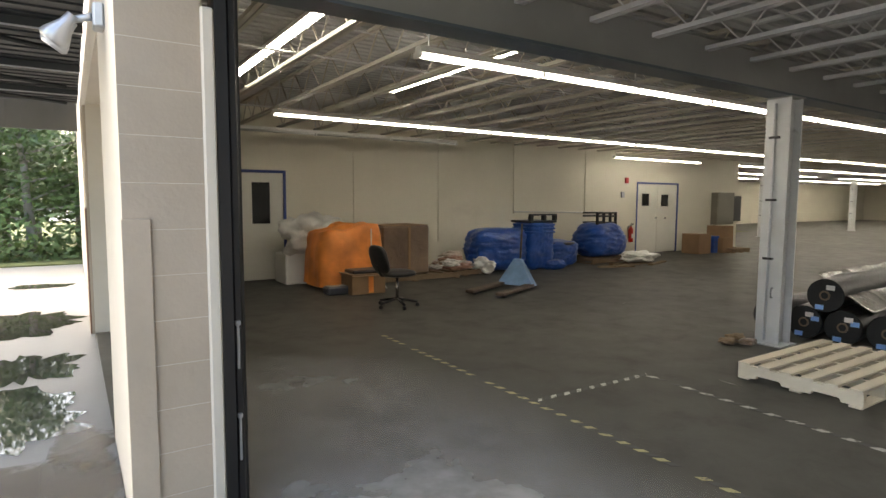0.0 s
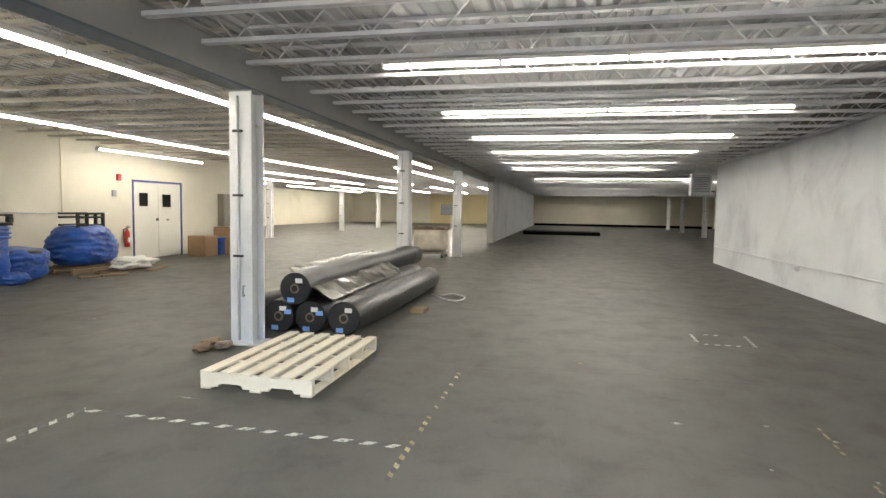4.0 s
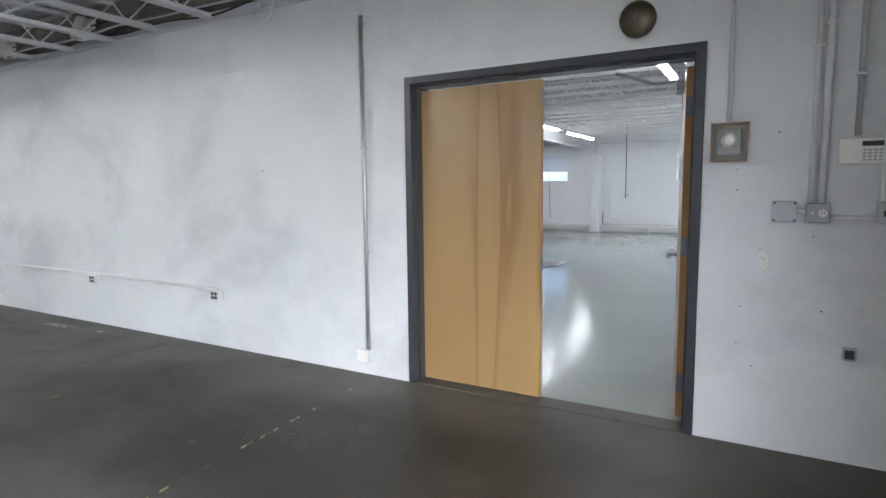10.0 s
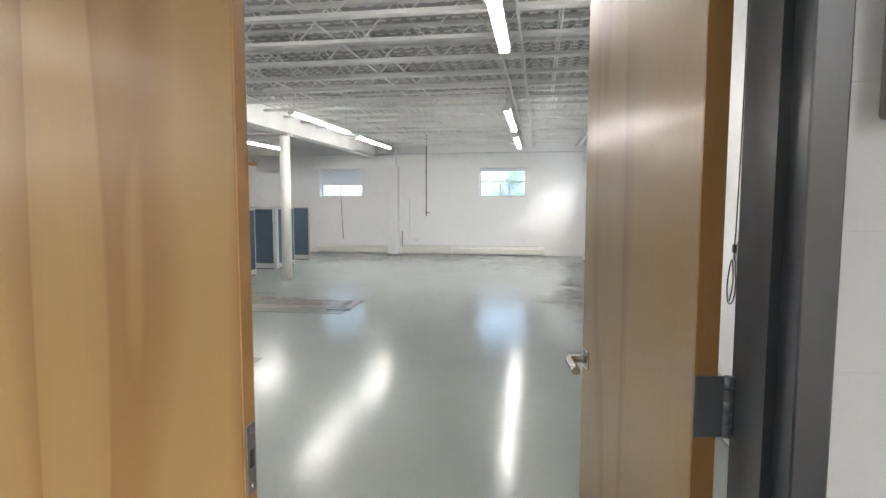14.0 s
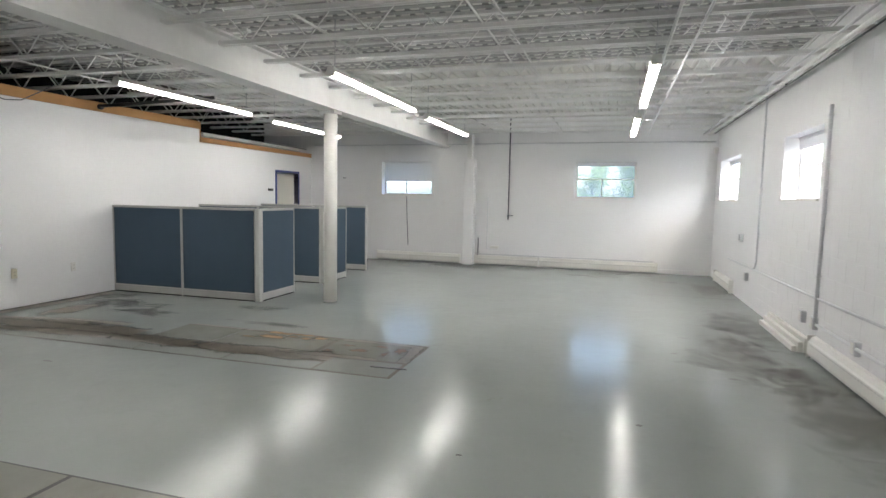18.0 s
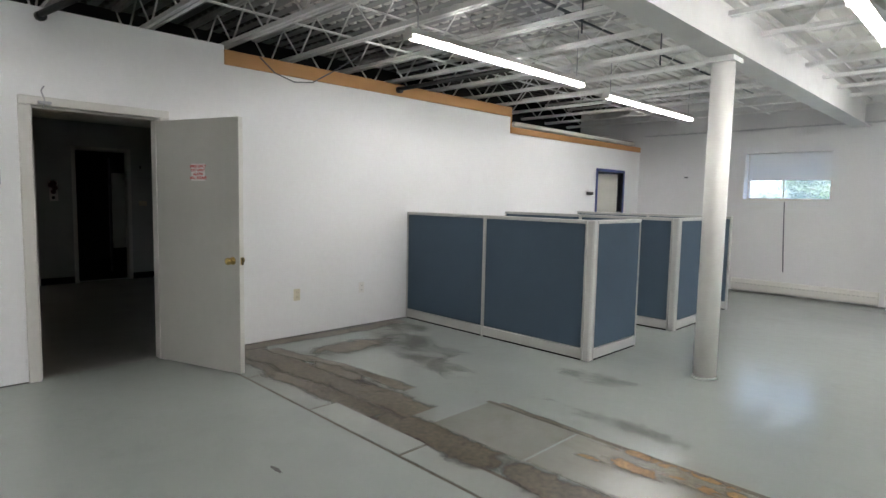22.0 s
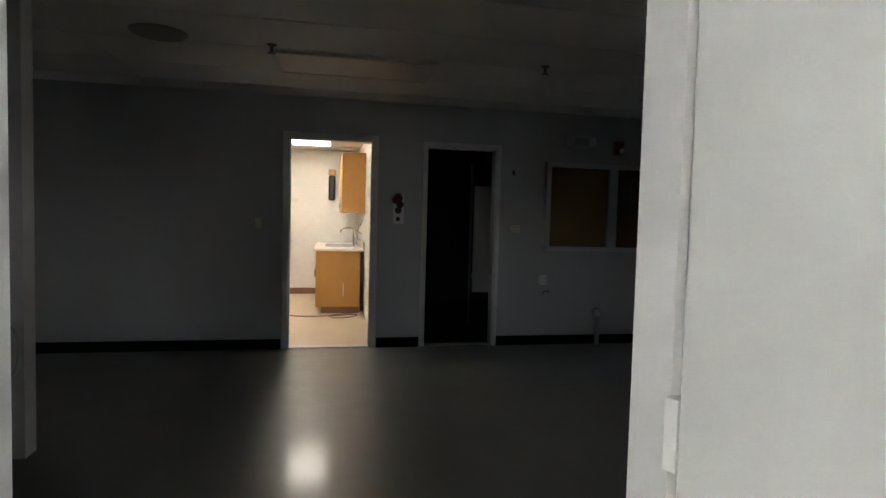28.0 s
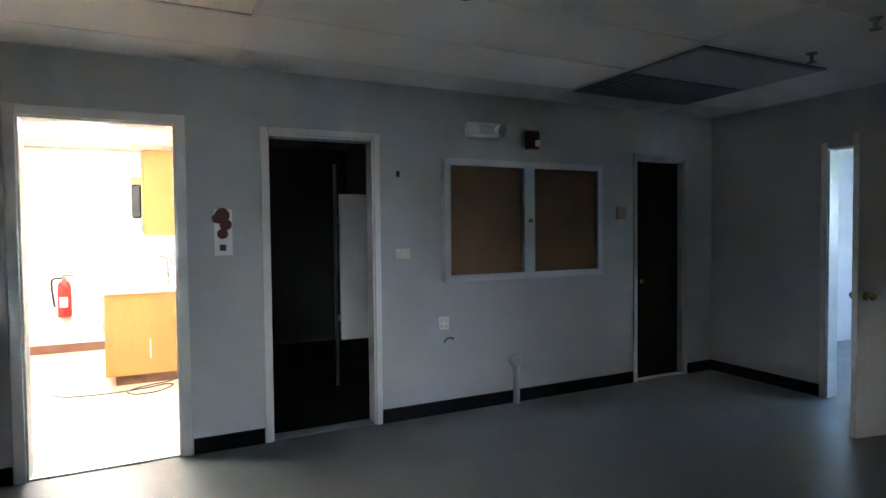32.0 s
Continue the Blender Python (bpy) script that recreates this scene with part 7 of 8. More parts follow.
# ---- office: baseboard heaters ----
def baseboard(m, L, label):
    ob = thing("baseboard_heater", m, label, "heater", "baseboard heaters")
    bm = bmesh.new()
    prof = [(0, 0.02), (0.055, 0.02), (0.065, 0.05), (0.065, 0.15), (0.05, 0.165), (0.03, 0.2), (0, 0.21)]
    r0 = [bm.verts.new((0, y, z)) for y, z in prof]
    r1 = [bm.verts.new((L, y, z)) for y, z in prof]
    bm.faces.new(r0)
    bm.faces.new(r1[::-1])
    for i in range(len(prof)):
        j = (i + 1) % len(prof)
        bm.faces.new((r0[i], r0[j], r1[j], r1[i]))
    part("cover", bm, M_BBHEAT, ob)
    boxpart("foot", M_BBHEAT, ob, (0.05, 0.09, 0.0, 0.05, 0, 0.02), (L - 0.09, L - 0.05, 0.0, 0.05, 0, 0.02))
    boxpart("end_cap", M_BBHEAT, ob, (-0.012, 0.0, 0, 0.07, 0.0, 0.215), bev=0.003)
    boxpart("end_cap", M_BBHEAT, ob, (L, L + 0.012, 0, 0.07, 0.0, 0.215), bev=0.003)
    n = int(L / 0.06)
    for k in range(n):
        x = 0.04 + k * (L - 0.08) / n
        boxpart("slot", M_PTRIM, ob, (x, x + 0.034, 0.0652, 0.0662, 0.128, 0.137))
    boxpart("shadow_gap", M_HINGE, ob, (0.02, L - 0.02, 0.0, 0.0555, 0.012, 0.019))
    return ob


BL = "cream metal baseboard heater along the wall"
baseboard(pose(1.6, -9.9, 0.003, 0, 0, -90), 3.1, BL)
baseboard(pose(1.6, -6.4, 0.003, 0, 0, -90), 3.4, BL)
baseboard(pose(1.6, -17.0, 0.003, 0, 0, -90), 1.5, BL)
baseboard(pose(6.82, -19.27, 0.003), 2.0, BL)
baseboard(pose(5.06, -19.27, 0.003), 1.4, BL)
baseboard(pose(2.62, -19.27, 0.003), 2.4, BL)
conduit_run("conduit", [(6.46, -19.24, 0.24), (2.7, -19.24, 0.24)], 0.012, M_CONDUIT, "pipe running above the baseboard heater")
lg = thing("heater_cover", (1.66, -13.85, 0.003), "loose pale heater covers lying by the wall", "heater cover")
for k in range(3):
    boxpart("strip", M_BBHEAT, lg, (-0.055 + k * 0.05, -0.008 + k * 0.05, -0.72 + 0.03 * k, 0.72 - 0.02 * k, 0.0, 0.15 - 0.045 * k), bev=0.006)
solid("baseboard_office", M_OBLOCK, "white base along the end wall", "baseboard", (1.6, 2.6, -19.27, -19.25, 0.003, 0.09), (9.0, 10.6, -19.27, -19.25, 0.003, 0.09))
for x_, z_, r_, mt_, lab in ((1.78, 2.815, 0.02, M_OSTEEL, "white pipe running under the joists along the wall"), (1.88, 2.825, 0.013, M_CONDUIT, "thin white conduit under the joists along the wall"), (1.68, 2.83, 0.009, M_HINGE, "dark cable laid along the top of the block wall"),
                             (2.93, 2.825, 0.012, M_CONDUIT, "white conduit under the joists between the lights"), (3.13, 2.83, 0.014, M_OSTEEL, "white conduit feeding the strip lights")):
    conduit_run("conduit", [(x_, -19.2, z_), (x_, -12.0, z_), (x_ + 0.01, -5.4, z_)], r_, mt_, lab, [(x_, y_, z_ + 0.01) for y_ in (-17.2, -14.3, -11.4, -8.6)])
# south wall fittings
conduit_run("sprinkler_drop", [(5.73, -19.2, 3.2), (5.73, -19.2, 1.02)], 0.014, M_HINGE, "dark steel pipe dropping down the end wall", [(5.73, -19.2, 2.2), (5.73, -19.2, 1.6)])
q = thing("pipe_valve", (5.73, -19.2, 1.1), "small valve at the end of a steel pipe", "valve")
boxpart("valve", M_HINGE, q, (-0.02, 0.02, -0.02, 0.025, -0.03, 0.03), bev=0.008)
rodpart("lever", M_HINGE, q, [(0.0, 0.02, 0.01), (-0.11, 0.03, 0.012)], 0.009, 8)
conduit_run("conduit", [(8.12, -19.255, 1.5), (8.1, -19.255, 0.95), (8.07, -19.255, 0.38)], 0.009, M_HINGE, "thin dark cable hanging under the window")
conduit_run("conduit", [(6.2, -19.25, 1.5), (6.2, -19.25, 0.36), (5.95, -19.25, 0.36)], 0.01, M_CONDUIT, "thin conduit bent along the end wall")
conduit_run("conduit", [(6.4, -19.25, 0.6), (6.4, -19.25, 0.2)], 0.012, M_HINGE, "short dark pipe stub by the pilaster")
q = thing("valve_plate", (6.05, -19.26, 0.4), "small white valve cover on the end wall", "valve")
boxpart("plate", M_PLASTW, q, (-0.12, 0.08, 0, 0.03, -0.03, 0.03), bev=0.008)
conduit_run("conduit", [(10.5, -19.24, 2.66), (1.65, -19.24, 2.68)], 0.012, M_CONDUIT, "thin pipe along the top of the end wall")

# ---- office: grey door with sign ----
gf = thing("door_frame", (10.66, -10.26, 0), "off-white painted steel door frame", "door frame")
for s in (-1, 1):
    a, b = sorted((s * 0.44, s * 0.52))
    boxpart("jamb", M_GFRAME, gf, (-0.085, 0.085, a, b, 0.003, 2.06), bev=0.006)
    a, b = sorted((s * 0.425, s * 0.44))
    boxpart("stop", M_GFRAME, gf, (-0.02, 0.084, a, b, 0.003, 2.045))
boxpart("head", M_GFRAME, gf, (-0.085, 0.085, -0.52, 0.52, 2.06, 2.125), bev=0.006)
boxpart("head_stop", M_GFRAME, gf, (-0.02, 0.03, -0.44, 0.44, 2.045, 2.06))
cablepart("loose_wire", M_BOXGREY, gf, [(-0.09, 0.37, 2.04), (-0.1, 0.36, 2.1), (-0.11, 0.38, 2.16), (-0.1, 0.36, 2.2)], 0.005, 5)
boxpart("closer_shoe", M_BOXGREY, gf, (-0.12, -0.086, 0.32, 0.4, 2.07, 2.09))
gd = thing("grey_door", pose(10.625, -10.705, 0.003, 0, 0, 199.5), "grey painted flush door standing open", "door")
boxpart("slab", M_GREYDOOR, gd, (0, 0.92, -0.022, 0.022, 0.01, 2.035), bev=0.002)
boxpart("edge", M_GFRAME, gd, (0.92, 0.923, -0.021, 0.021, 0.012, 2.033))
for s in (-1, 1):
    bm = bmesh.new()
    spun(bm, [(0.032, 0.022), (0.03, 0.028), (0.012, 0.032), (0.012, 0.05), (0.028, 0.062), (0.028, 0.078), (0.015, 0.088)], 18, (0, s, 0), (0.85, 0, 0.915))
    part("door_knob", bm, M_BRASS, gd, "polished brass knob")
boxpart("latch", M_BRASS, gd, (0.923, 0.932, -0.012, 0.012, 0.885, 0.945))
for z in (0.25, 1.05, 1.85):
    boxpart("hinge", M_GFRAME, gd, (-0.02, 0.0, -0.026, 0.0, z - 0.05, z + 0.05))
sg = thing("warning_sign", pose(10.625, -10.705, 0.003, 0, 0, 199.5) @ pose(0.485, -0.0225, 1.61, 90, 0, 0), "small white paper sign with red capitals on the door", "sign")
boxpart("paper", M_PAPER, sg, (-0.076, 0.076, -0.068, 0.068, 0.0, 0.0012))
for k, line in enumerate(("EMERGENCY", "EXIT ONLY", "ALARM", "WILL SOUND")):
    textpart("lettering", line, 0.031 if k != 2 else 0.033, M_REDTEXT, sg, pose(0, 0.047 - 0.031 * k, 0.0018))
th = thing("door_alarm", (10.6, -9.585, 1.53), "small grey door alarm with a round horn", "alarm")
boxpart("body", M_BOXGREY, th, (-0.045, 0, -0.036, 0.036, -0.055, 0.055), bev=0.005)
boxpart("face", M_PLASTW, th, (-0.048, -0.0455, -0.028, 0.028, -0.012, 0.045))
bm = bmesh.new()
spun(bm, [(0.021, 0.0), (0.019, 0.006), (0.012, 0.008)], 18, (-1, 0, 0), (-0.048, 0, 0.017))
part("horn", bm, M_BOXGREY, th)
boxpart("foot_strip", M_CHROME, th, (-0.048, -0.0455, -0.024, 0.024, -0.048, -0.026))
for y, m in ((-11.995, M_IVORY), (-12.807, M_PLASTW)):
    q = thing("wall_outlet", (10.6, y, 0.434), "plastic duplex outlet on the white wall", "outlet", "drywall outlets")
    boxpart("plate", m, q, (-0.008, 0, -0.036, 0.036, -0.06, 0.06), bev=0.002)
    for dz in (-0.022, 0.022):
        boxpart("socket", m, q, (-0.011, -0.0085, -0.016, 0.016, dz - 0.014, dz + 0.014))
        boxpart("slot", M_PLASTK, q, (-0.0118, -0.0112, -0.008, -0.005, dz - 0.005, dz + 0.006), (-0.0118, -0.0112, 0.005, 0.008, dz - 0.005, dz + 0.006))
for (x, y, z), (x1, y1, z1) in (((10.56, -9.9, 2.69), (9.4, -10.3, 2.87)), ((10.55, -13.3, 2.655), (9.2, -14.0, 2.87))):
    q = thing("pipe_stub", (x, y, z), "black steel pipe stub with an elbow above the wall", "pipe")
    cablepart("pipe", M_PLASTK, q, [(0.06, 0, 0), (-0.02, 0, 0.02), (x1 - x, y1 - y, z1 - z)], 0.024, 10)
    bm = bmesh.new()
    spun(bm, [(0.03, -0.04), (0.036, -0.03), (0.036, 0.03), (0.03, 0.04)], 14, (1, 0.1, 0.1), (0.02, 0, 0.01))
    part("elbow", bm, M_PLASTK, q)
conduit_run("hanging_wire", [(10.575, -11.6, 2.72), (10.57, -11.75, 2.6), (10.56, -11.95, 2.545), (10.55, -12.15, 2.57), (10.5, -12.35, 2.7), (10.4, -12.6, 2.88)], 0.006, M_HINGE, "loose wire sagging over the wall cap")
sp = thing("sprinkler_line", (8.2, -13.2, 2.98), "dark threaded rods and pipe hung from the joists", "pipe")
cablepart("pipe", M_HINGE, sp, [(0, 2.6, 0.02), (0, 0, 0), (0, -0.1, -0.02), (0, -4.5, 0.0)], 0.012, 6)
for y in (1.2, -0.1, -1.6, -3.0):
    rodpart("rod", M_HINGE, sp, [(0, y, -0.12), (0, y, 0.25)], 0.008, 5)
# blue framed door at the end of the partition
bf = thing("door_frame", (10.66, -18.22, 0), "blue painted door frame in the white partition", "door frame")
boxpart("jamb", M_BLUE, bf, (-0.075, 0.075, -0.49, -0.44, 0.003, 1.96), bev=0.003)
boxpart("jamb", M_BLUE, bf, (-0.075, 0.075, 0.44, 0.49, 0.003, 1.96), bev=0.003)
boxpart("head", M_BLUE, bf, (-0.075, 0.075, -0.49, 0.49, 1.96, 2.01), bev=0.003)
bd = thing("blue_door", pose(10.70, -18.64, 0.003, 0, 0, 62), "pale door standing open into the side room", "door")
boxpart("slab", M_CREAMDOOR, bd, (0, 0.86, -0.02, 0.02, 0.01, 1.94), bev=0.002)
boxpart("hinge", M_CHROME, bd, (-0.015, 0.0, -0.02, 0.0, 1.6, 1.7), (-0.015, 0.0, -0.02, 0.0, 0.3, 0.4))
q = thing("switch_plate", (10.6, -17.54, 1.575), "small black switch plate beside the blue door", "switch")
boxpart("plate", M_PLASTK, q, (-0.02, 0, -0.09, 0.09, -0.025, 0.025), bev=0.003)
q = thing("wall_clip", (9.7, -19.27, 1.9), "small dark clip on the end wall", "clip")
boxpart("clip", M_HINGE, q, (-0.03, 0.03, 0, 0.02, -0.01, 0.01))
q = thing("motion_sensor", (1.65, -19.2, 2.5), "small white motion sensor in the corner", "sensor")
boxpart("body", M_PLASTW, q, (-0.05, 0.02, -0.07, 0.04, -0.06, 0.06), bev=0.01)

# ---- office floor: repaired trench and stains ----
def floor_patch(name, x0, x1, y0, y1, xs, ys, label):
    ob = thing(name, (x0, y0, 0.003), label, "floor patch")
    boxpart("joint_bed", M_TAPEK, ob, (0, x1 - x0, 0, y1 - y0, -0.003, 0.0012))
    X, Y = [x0, *xs, x1], [y0, *ys, y1]
    for j in range(len(Y) - 1):
        for i in range(len(X) - 1):
            g = 0.016
            boxpart("slab", M_SLAB if j == len(Y) - 2 else M_STAINSLAB, ob, (X[i] - x0 + g, X[i + 1] - x0 - g, Y[j] - y0 + g, Y[j + 1] - y0 - g, -0.003, 0.003 + 0.001 * ((i + j) % 2)))
    return ob


M_STAINSLAB = surface("stained_slab_concrete", (0.255, 0.26, 0.23), 0.24, vary=0.1, big=1.2, small=25, bump=0.06, dirt=(0.19, 0.18, 0.15), dirt_at=(0.45, 0.85), dirt_scale=1.3, vary_object=0.05)
tp_ = thing("trench_patch", (5.2, -12.05, 0.003), "worn concrete trench patch with brown stained joints", "floor patch")
for x0, x1, y0, y1 in ((5.2, 10.58, -11.245, -10.985), (5.2, 6.19, -12.05, -11.245), (6.19, 8.05, -12.055, -12.015)):
    boxpart("joint_bed", M_BED, tp_, (x0 - 5.2, x1 - 5.2, y0 + 12.05, y1 + 12.05, -0.003, 0.0012))
for k, (x0, x1, y0, y1) in enumerate(((5.93, 6.82, -11.22, -11.0), (6.84, 7.80, -11.215, -11.0), (7.82, 8.73, -11.21, -11.0), (8.75, 9.64, -11.2, -11.0), (9.66, 10.57, -11.19, -11.0), (5.235, 5.905, -11.385, -11.005), (5.27, 6.13, -11.99, -11.43), (6.18, 7.29, -12.01, -11.47), (7.31, 8.02, -12.01, -11.46))):
    boxpart("slab", M_SLAB if k < 6 else M_STAINSLAB, tp_, (x0 - 5.2, x1 - 5.2, y0 + 12.05, y1 + 12.05, -0.003, 0.003 + 0.0008 * (k % 3)))
q = thing("wood_strip", pose(5.31, -11.238, 0.009, 0, 0, 3.5), "thin black strip lying on the trench patch", "strip")
boxpart("strip", M_PLASTK, q, (-0.16, 0.16, -0.012, 0.012, 0, 0.006))


def ribbon(bm, pts, w, z, seed):
    """A stain of uneven width along a line; thick in its middle, thin at its rims."""
    uv = bm.loops.layers.uv.verify()
    P = eased([(p[0], p[1], z) for p in pts], 8)
    rows = []
    for i, p in enumerate(P):
        d = (P[min(i + 1, len(P) - 1)] - P[max(i - 1, 0)]).normalized()
        nrm = Vector((-d.y, d.x, 0))
        k1 = w * (1 + 0.5 * noise.noise(Vector((i * 0.31, seed, 0))))
        k2 = w * (1 + 0.5 * noise.noise(Vector((i * 0.31, seed, 9))))
        rows.append([(bm.verts.new(p + nrm * o), u) for o, u in ((-k1, 1.0), (-0.55 * k1, 0.25), (0, 0.05), (0.55 * k2, 0.25), (k2, 1.0))])
    for a, b in zip(rows, rows[1:]):
        for j in range(4):
            quad = (a[j], b[j], b[j + 1], a[j + 1])
            f_ = bm.faces.new([v for v, _ in quad])
            for lp, (_, u) in zip(f_.loops, quad):
                lp[uv].uv = (u, 0.0)


bm = bmesh.new()
ribbon(bm, [(5.9, -11.36), (6.6, -11.34), (7.4, -11.33), (8.2, -11.32), (9.0, -11.3), (9.8, -11.28), (10.55, -11.25)], 0.17, 0.0072, 1.0)
ribbon(bm, [(8.2, -11.52), (8.9, -11.5), (9.5, -11.46), (10.1, -11.4), (10.55, -11.36)], 0.19, 0.0076, 2.0)
ribbon(bm, [(8.6, -11.78), (9.3, -11.74), (9.9, -11.62), (10.3, -11.55)], 0.08, 0.008, 3.0)
ribbon(bm, [(10.5, -11.2), (10.5, -11.9), (10.45, -12.6), (10.5, -13.3)], 0.12, 0.0084, 4.0)
ribbon(bm, [(5.26, -11.42), (5.27, -11.7), (5.3, -12.0)], 0.07, 0.0088, 5.0)
ribbon(bm, [(5.3, -11.98), (5.7, -12.0), (6.1, -11.99)], 0.05, 0.0092, 6.0)
ribbon(bm, [(5.5, -11.42), (5.8, -11.43), (6.2, -11.42), (6.5, -11.44)], 0.06, 0.0096, 7.0)
ribbon(bm, [(7.2, -12.03), (7.5, -12.04), (7.95, -12.05)], 0.03, 0.01, 8.0)
tagged(part("trench_stain", bm, M_STREAK), "brown dirt stains running along the trench patch", "stains", kind="stuff")
film("red_rust_spot", M_REDRUST, "red-brown rust spots on the end slab", "stains", [(5.5, -11.6, 0.05, 0.10, 2.0, 40, 0.9), (5.78, -11.66, 0.10, 0.05, 3.0, 40, 0.9), (5.62, -11.86, 0.12, 0.05, 4.0, 40, 0.9), (5.95, -11.8, 0.09, 0.04, 5.0, 40, 0.9), (6.04, -11.55, 0.08, 0.05, 6.0, 40, 0.9), (5.40, -11.78, 0.06, 0.11, 7.0, 40, 0.9)], 0.011)
floor_patch("trench_patch", 5.22, 9.6, -8.96, -7.85, (6.14, 7.2, 8.4), (-8.44,), "grey concrete patch set in the painted floor")
film("floor_streak", M_STREAK, "brown streaks along the grey floor patch", "stains",
     [(7.0, -8.5, 1.2, 0.06, 11.0), (5.6, -8.7, 0.5, 0.05, 12.0), (9.3, -11.62, 0.5, 0.1, 13.0), (9.9, -12.2, 0.25, 0.5, 14.0)], 0.0115)
film("floor_grime", M_STAIN, "brown grime worn into the painted floor", "stains",
     [(1.95, -11.5, 0.5, 1.9, 3.0), (2.0, -14.4, 0.6, 1.5, 4.0), (1.9, -17.2, 0.4, 1.1, 5.0), (1.95, -8.6, 0.4, 1.6, 6.0), (2.3, -12.7, 0.6, 1.2, 16.0), (9.7, -12.75, 0.9, 0.4, 7.0), (9.0, -12.4, 0.8, 0.25, 8.0),
      (7.2, -12.35, 0.7, 0.14, 9.0), (3.9, -18.2, 0.7, 0.2, 10.0), (3.1, -18.7, 0.9, 0.14, 11.0), (2.6, -17.9, 0.6, 0.1, 12.0), (10.2, -13.1, 0.4, 0.3, 13.0), (6.6, -18.7, 0.8, 0.2, 14.0), (7.9, -13.1, 0.5, 0.25, 15.0)], 0.0045)
film("floor_rust", M_RUST, "ochre rust stains beside the trench patch", "stains", [(6.85, -11.82, 0.2, 0.09, 3.0), (6.55, -11.88, 0.25, 0.07, 4.0), (6.3, -11.92, 0.16, 0.06, 5.0), (6.7, -11.98, 0.5, 0.06, 6.0), (7.05, -11.75, 0.1, 0.05, 7.0)], 0.0165)
film("floor_scuff", M_TAPEK, "small dark scuffs and crumbs on the painted floor", "scuffs",
     [(8.1, -10.4, 0.05, 0.012, 3.0), (2.9, -12.6, 0.03, 0.015, 4.0), (2.5, -11.9, 0.04, 0.02, 5.0), (2.2, -12.9, 0.05, 0.03, 6.0), (3.3, -10.6, 0.02, 0.02, 7.0), (5.6, -11.35, 0.12, 0.01, 8.0), (2.75, -13.3, 0.05, 0.012, 9.0), (4.3, -9.8, 0.02, 0.012, 10.0)], 0.019)

# ---- dark room ----
for nm, (a, b, z0, z1), extra in (("kitchen", KD, 0.06), ("washroom", CD, 0.045), ("closet", TD, 0.04)):
    # The closet casing gets a darker grey, painting the dimmer light at that end.
    gfm = M_DARKWALL if nm == "closet" else M_GFRAME
    df2 = thing("door_frame", (15.81, (a + b) / 2, 0.003), "dingy white painted doorway casing", "door frame", "dark room doorways")
    w = (b - a) / 2
    for s in (-1, 1):
        p, r = sorted((s * w, s * (w + extra)))
        boxpart("casing", gfm, df2, (-0.018, 0.0, p, r, 0, z1 + extra), bev=0.004)
        p, r = sorted((s * (w - 0.012), s * w))
        boxpart("jamb", gfm, df2, (-0.004, 0.124, p, r, 0, z1 - 0.012))
    boxpart("casing_head", gfm, df2, (-0.018, 0.0, -w, w, z1, z1 + extra), bev=0.004)
    boxpart("jamb_head", gfm, df2, (-0.004, 0.124, -w, w, z1 - 0.012, z1))
    boxpart("sill_strip", M_ALU, df2, (0.0, 0.12, -w + 0.013, w - 0.013, 0.003, 0.01))
cdoor = thing("dark_door", (15.87, -14.805, 0.003), "closed dark-stained wooden door", "door")
M_CDOOR = timber("dark_stained_door", (0.009, 0.007, 0.004), (0.006, 0.0045, 0.003), 0.85)
M_CDOOR.node_tree.nodes["Principled BSDF"].inputs["Specular IOR Level"].default_value = 0.1
boxpart("slab", M_CDOOR, cdoor, (0, 0.044, -0.29, 0.29, 0.01, 2.05))
bm = bmesh.new()
spun(bm, [(0.03, 0.0), (0.012, 0.02), (0.028, 0.045), (0.018, 0.06)], 16, (-1, 0, 0), (0, 0.22, 0.93))
part("door_knob", bm, M_BRASS, cdoor)
sf = thing("door_frame", (14.275, -15.5, 0.003), "pale blue-white doorway casing to the side room", "door frame")
for s in (-1, 1):
    p, r = sorted((s * 0.415, s * 0.465))
    boxpart("casing", M_GFRAME, sf, (p, r, 0, 0.018, 0, 2.11), bev=0.004)
    p, r = sorted((s * 0.403, s * 0.415))
    boxpart("jamb", M_GFRAME, sf, (p, r, -0.124, 0.004, 0, 2.045))
boxpart("casing_head", M_GFRAME, sf, (-0.415, 0.415, 0, 0.018, 2.06, 2.11), bev=0.004)
sd = thing("side_door", pose(13.885, -15.475, 0.012, 0, 0, 80), "dingy cream door standing open against the side room", "door")
boxpart("slab", M_CREAMDOOR, sd, (0.0, 0.80, -0.044, 0.0, 0.0, 2.03), bev=0.003)
for e_ in (-1, 1):
    bm = bmesh.new()
    spun(bm, [(0.03, 0.0), (0.012, 0.02), (0.028, 0.045), (0.018, 0.06)], 16, (0, e_, 0), (0.73, 0.0 if e_ > 0 else -0.044, 0.95))
    part("door_knob", bm, M_BRASS, sd)
solid("baseboard_dark_room", M_BASE, "black rubber cove base along the dingy walls", "baseboard",
      (15.795, 15.81, -9.77, -5.3, 0.003, 0.105), (15.795, 15.81, -11.16, -10.72, 0.003, 0.105), (15.795, 15.81, -14.45, -11.99, 0.003, 0.105),
      (15.795, 15.81, -15.5, -15.16, 0.003, 0.105), (14.75, 15.79, -15.5, -15.485, 0.003, 0.105), (10.72, 13.8, -15.5, -15.485, 0.003, 0.105), (10.72, 10.735, -9.76, -5.3, 0.003, 0.105), (10.72, 10.735, -15.4, -10.8, 0.003, 0.105))
cbd = thing("notice_case", (15.81, -13.27, 1.03), "aluminium framed cork notice case with two glazed doors", "notice board")
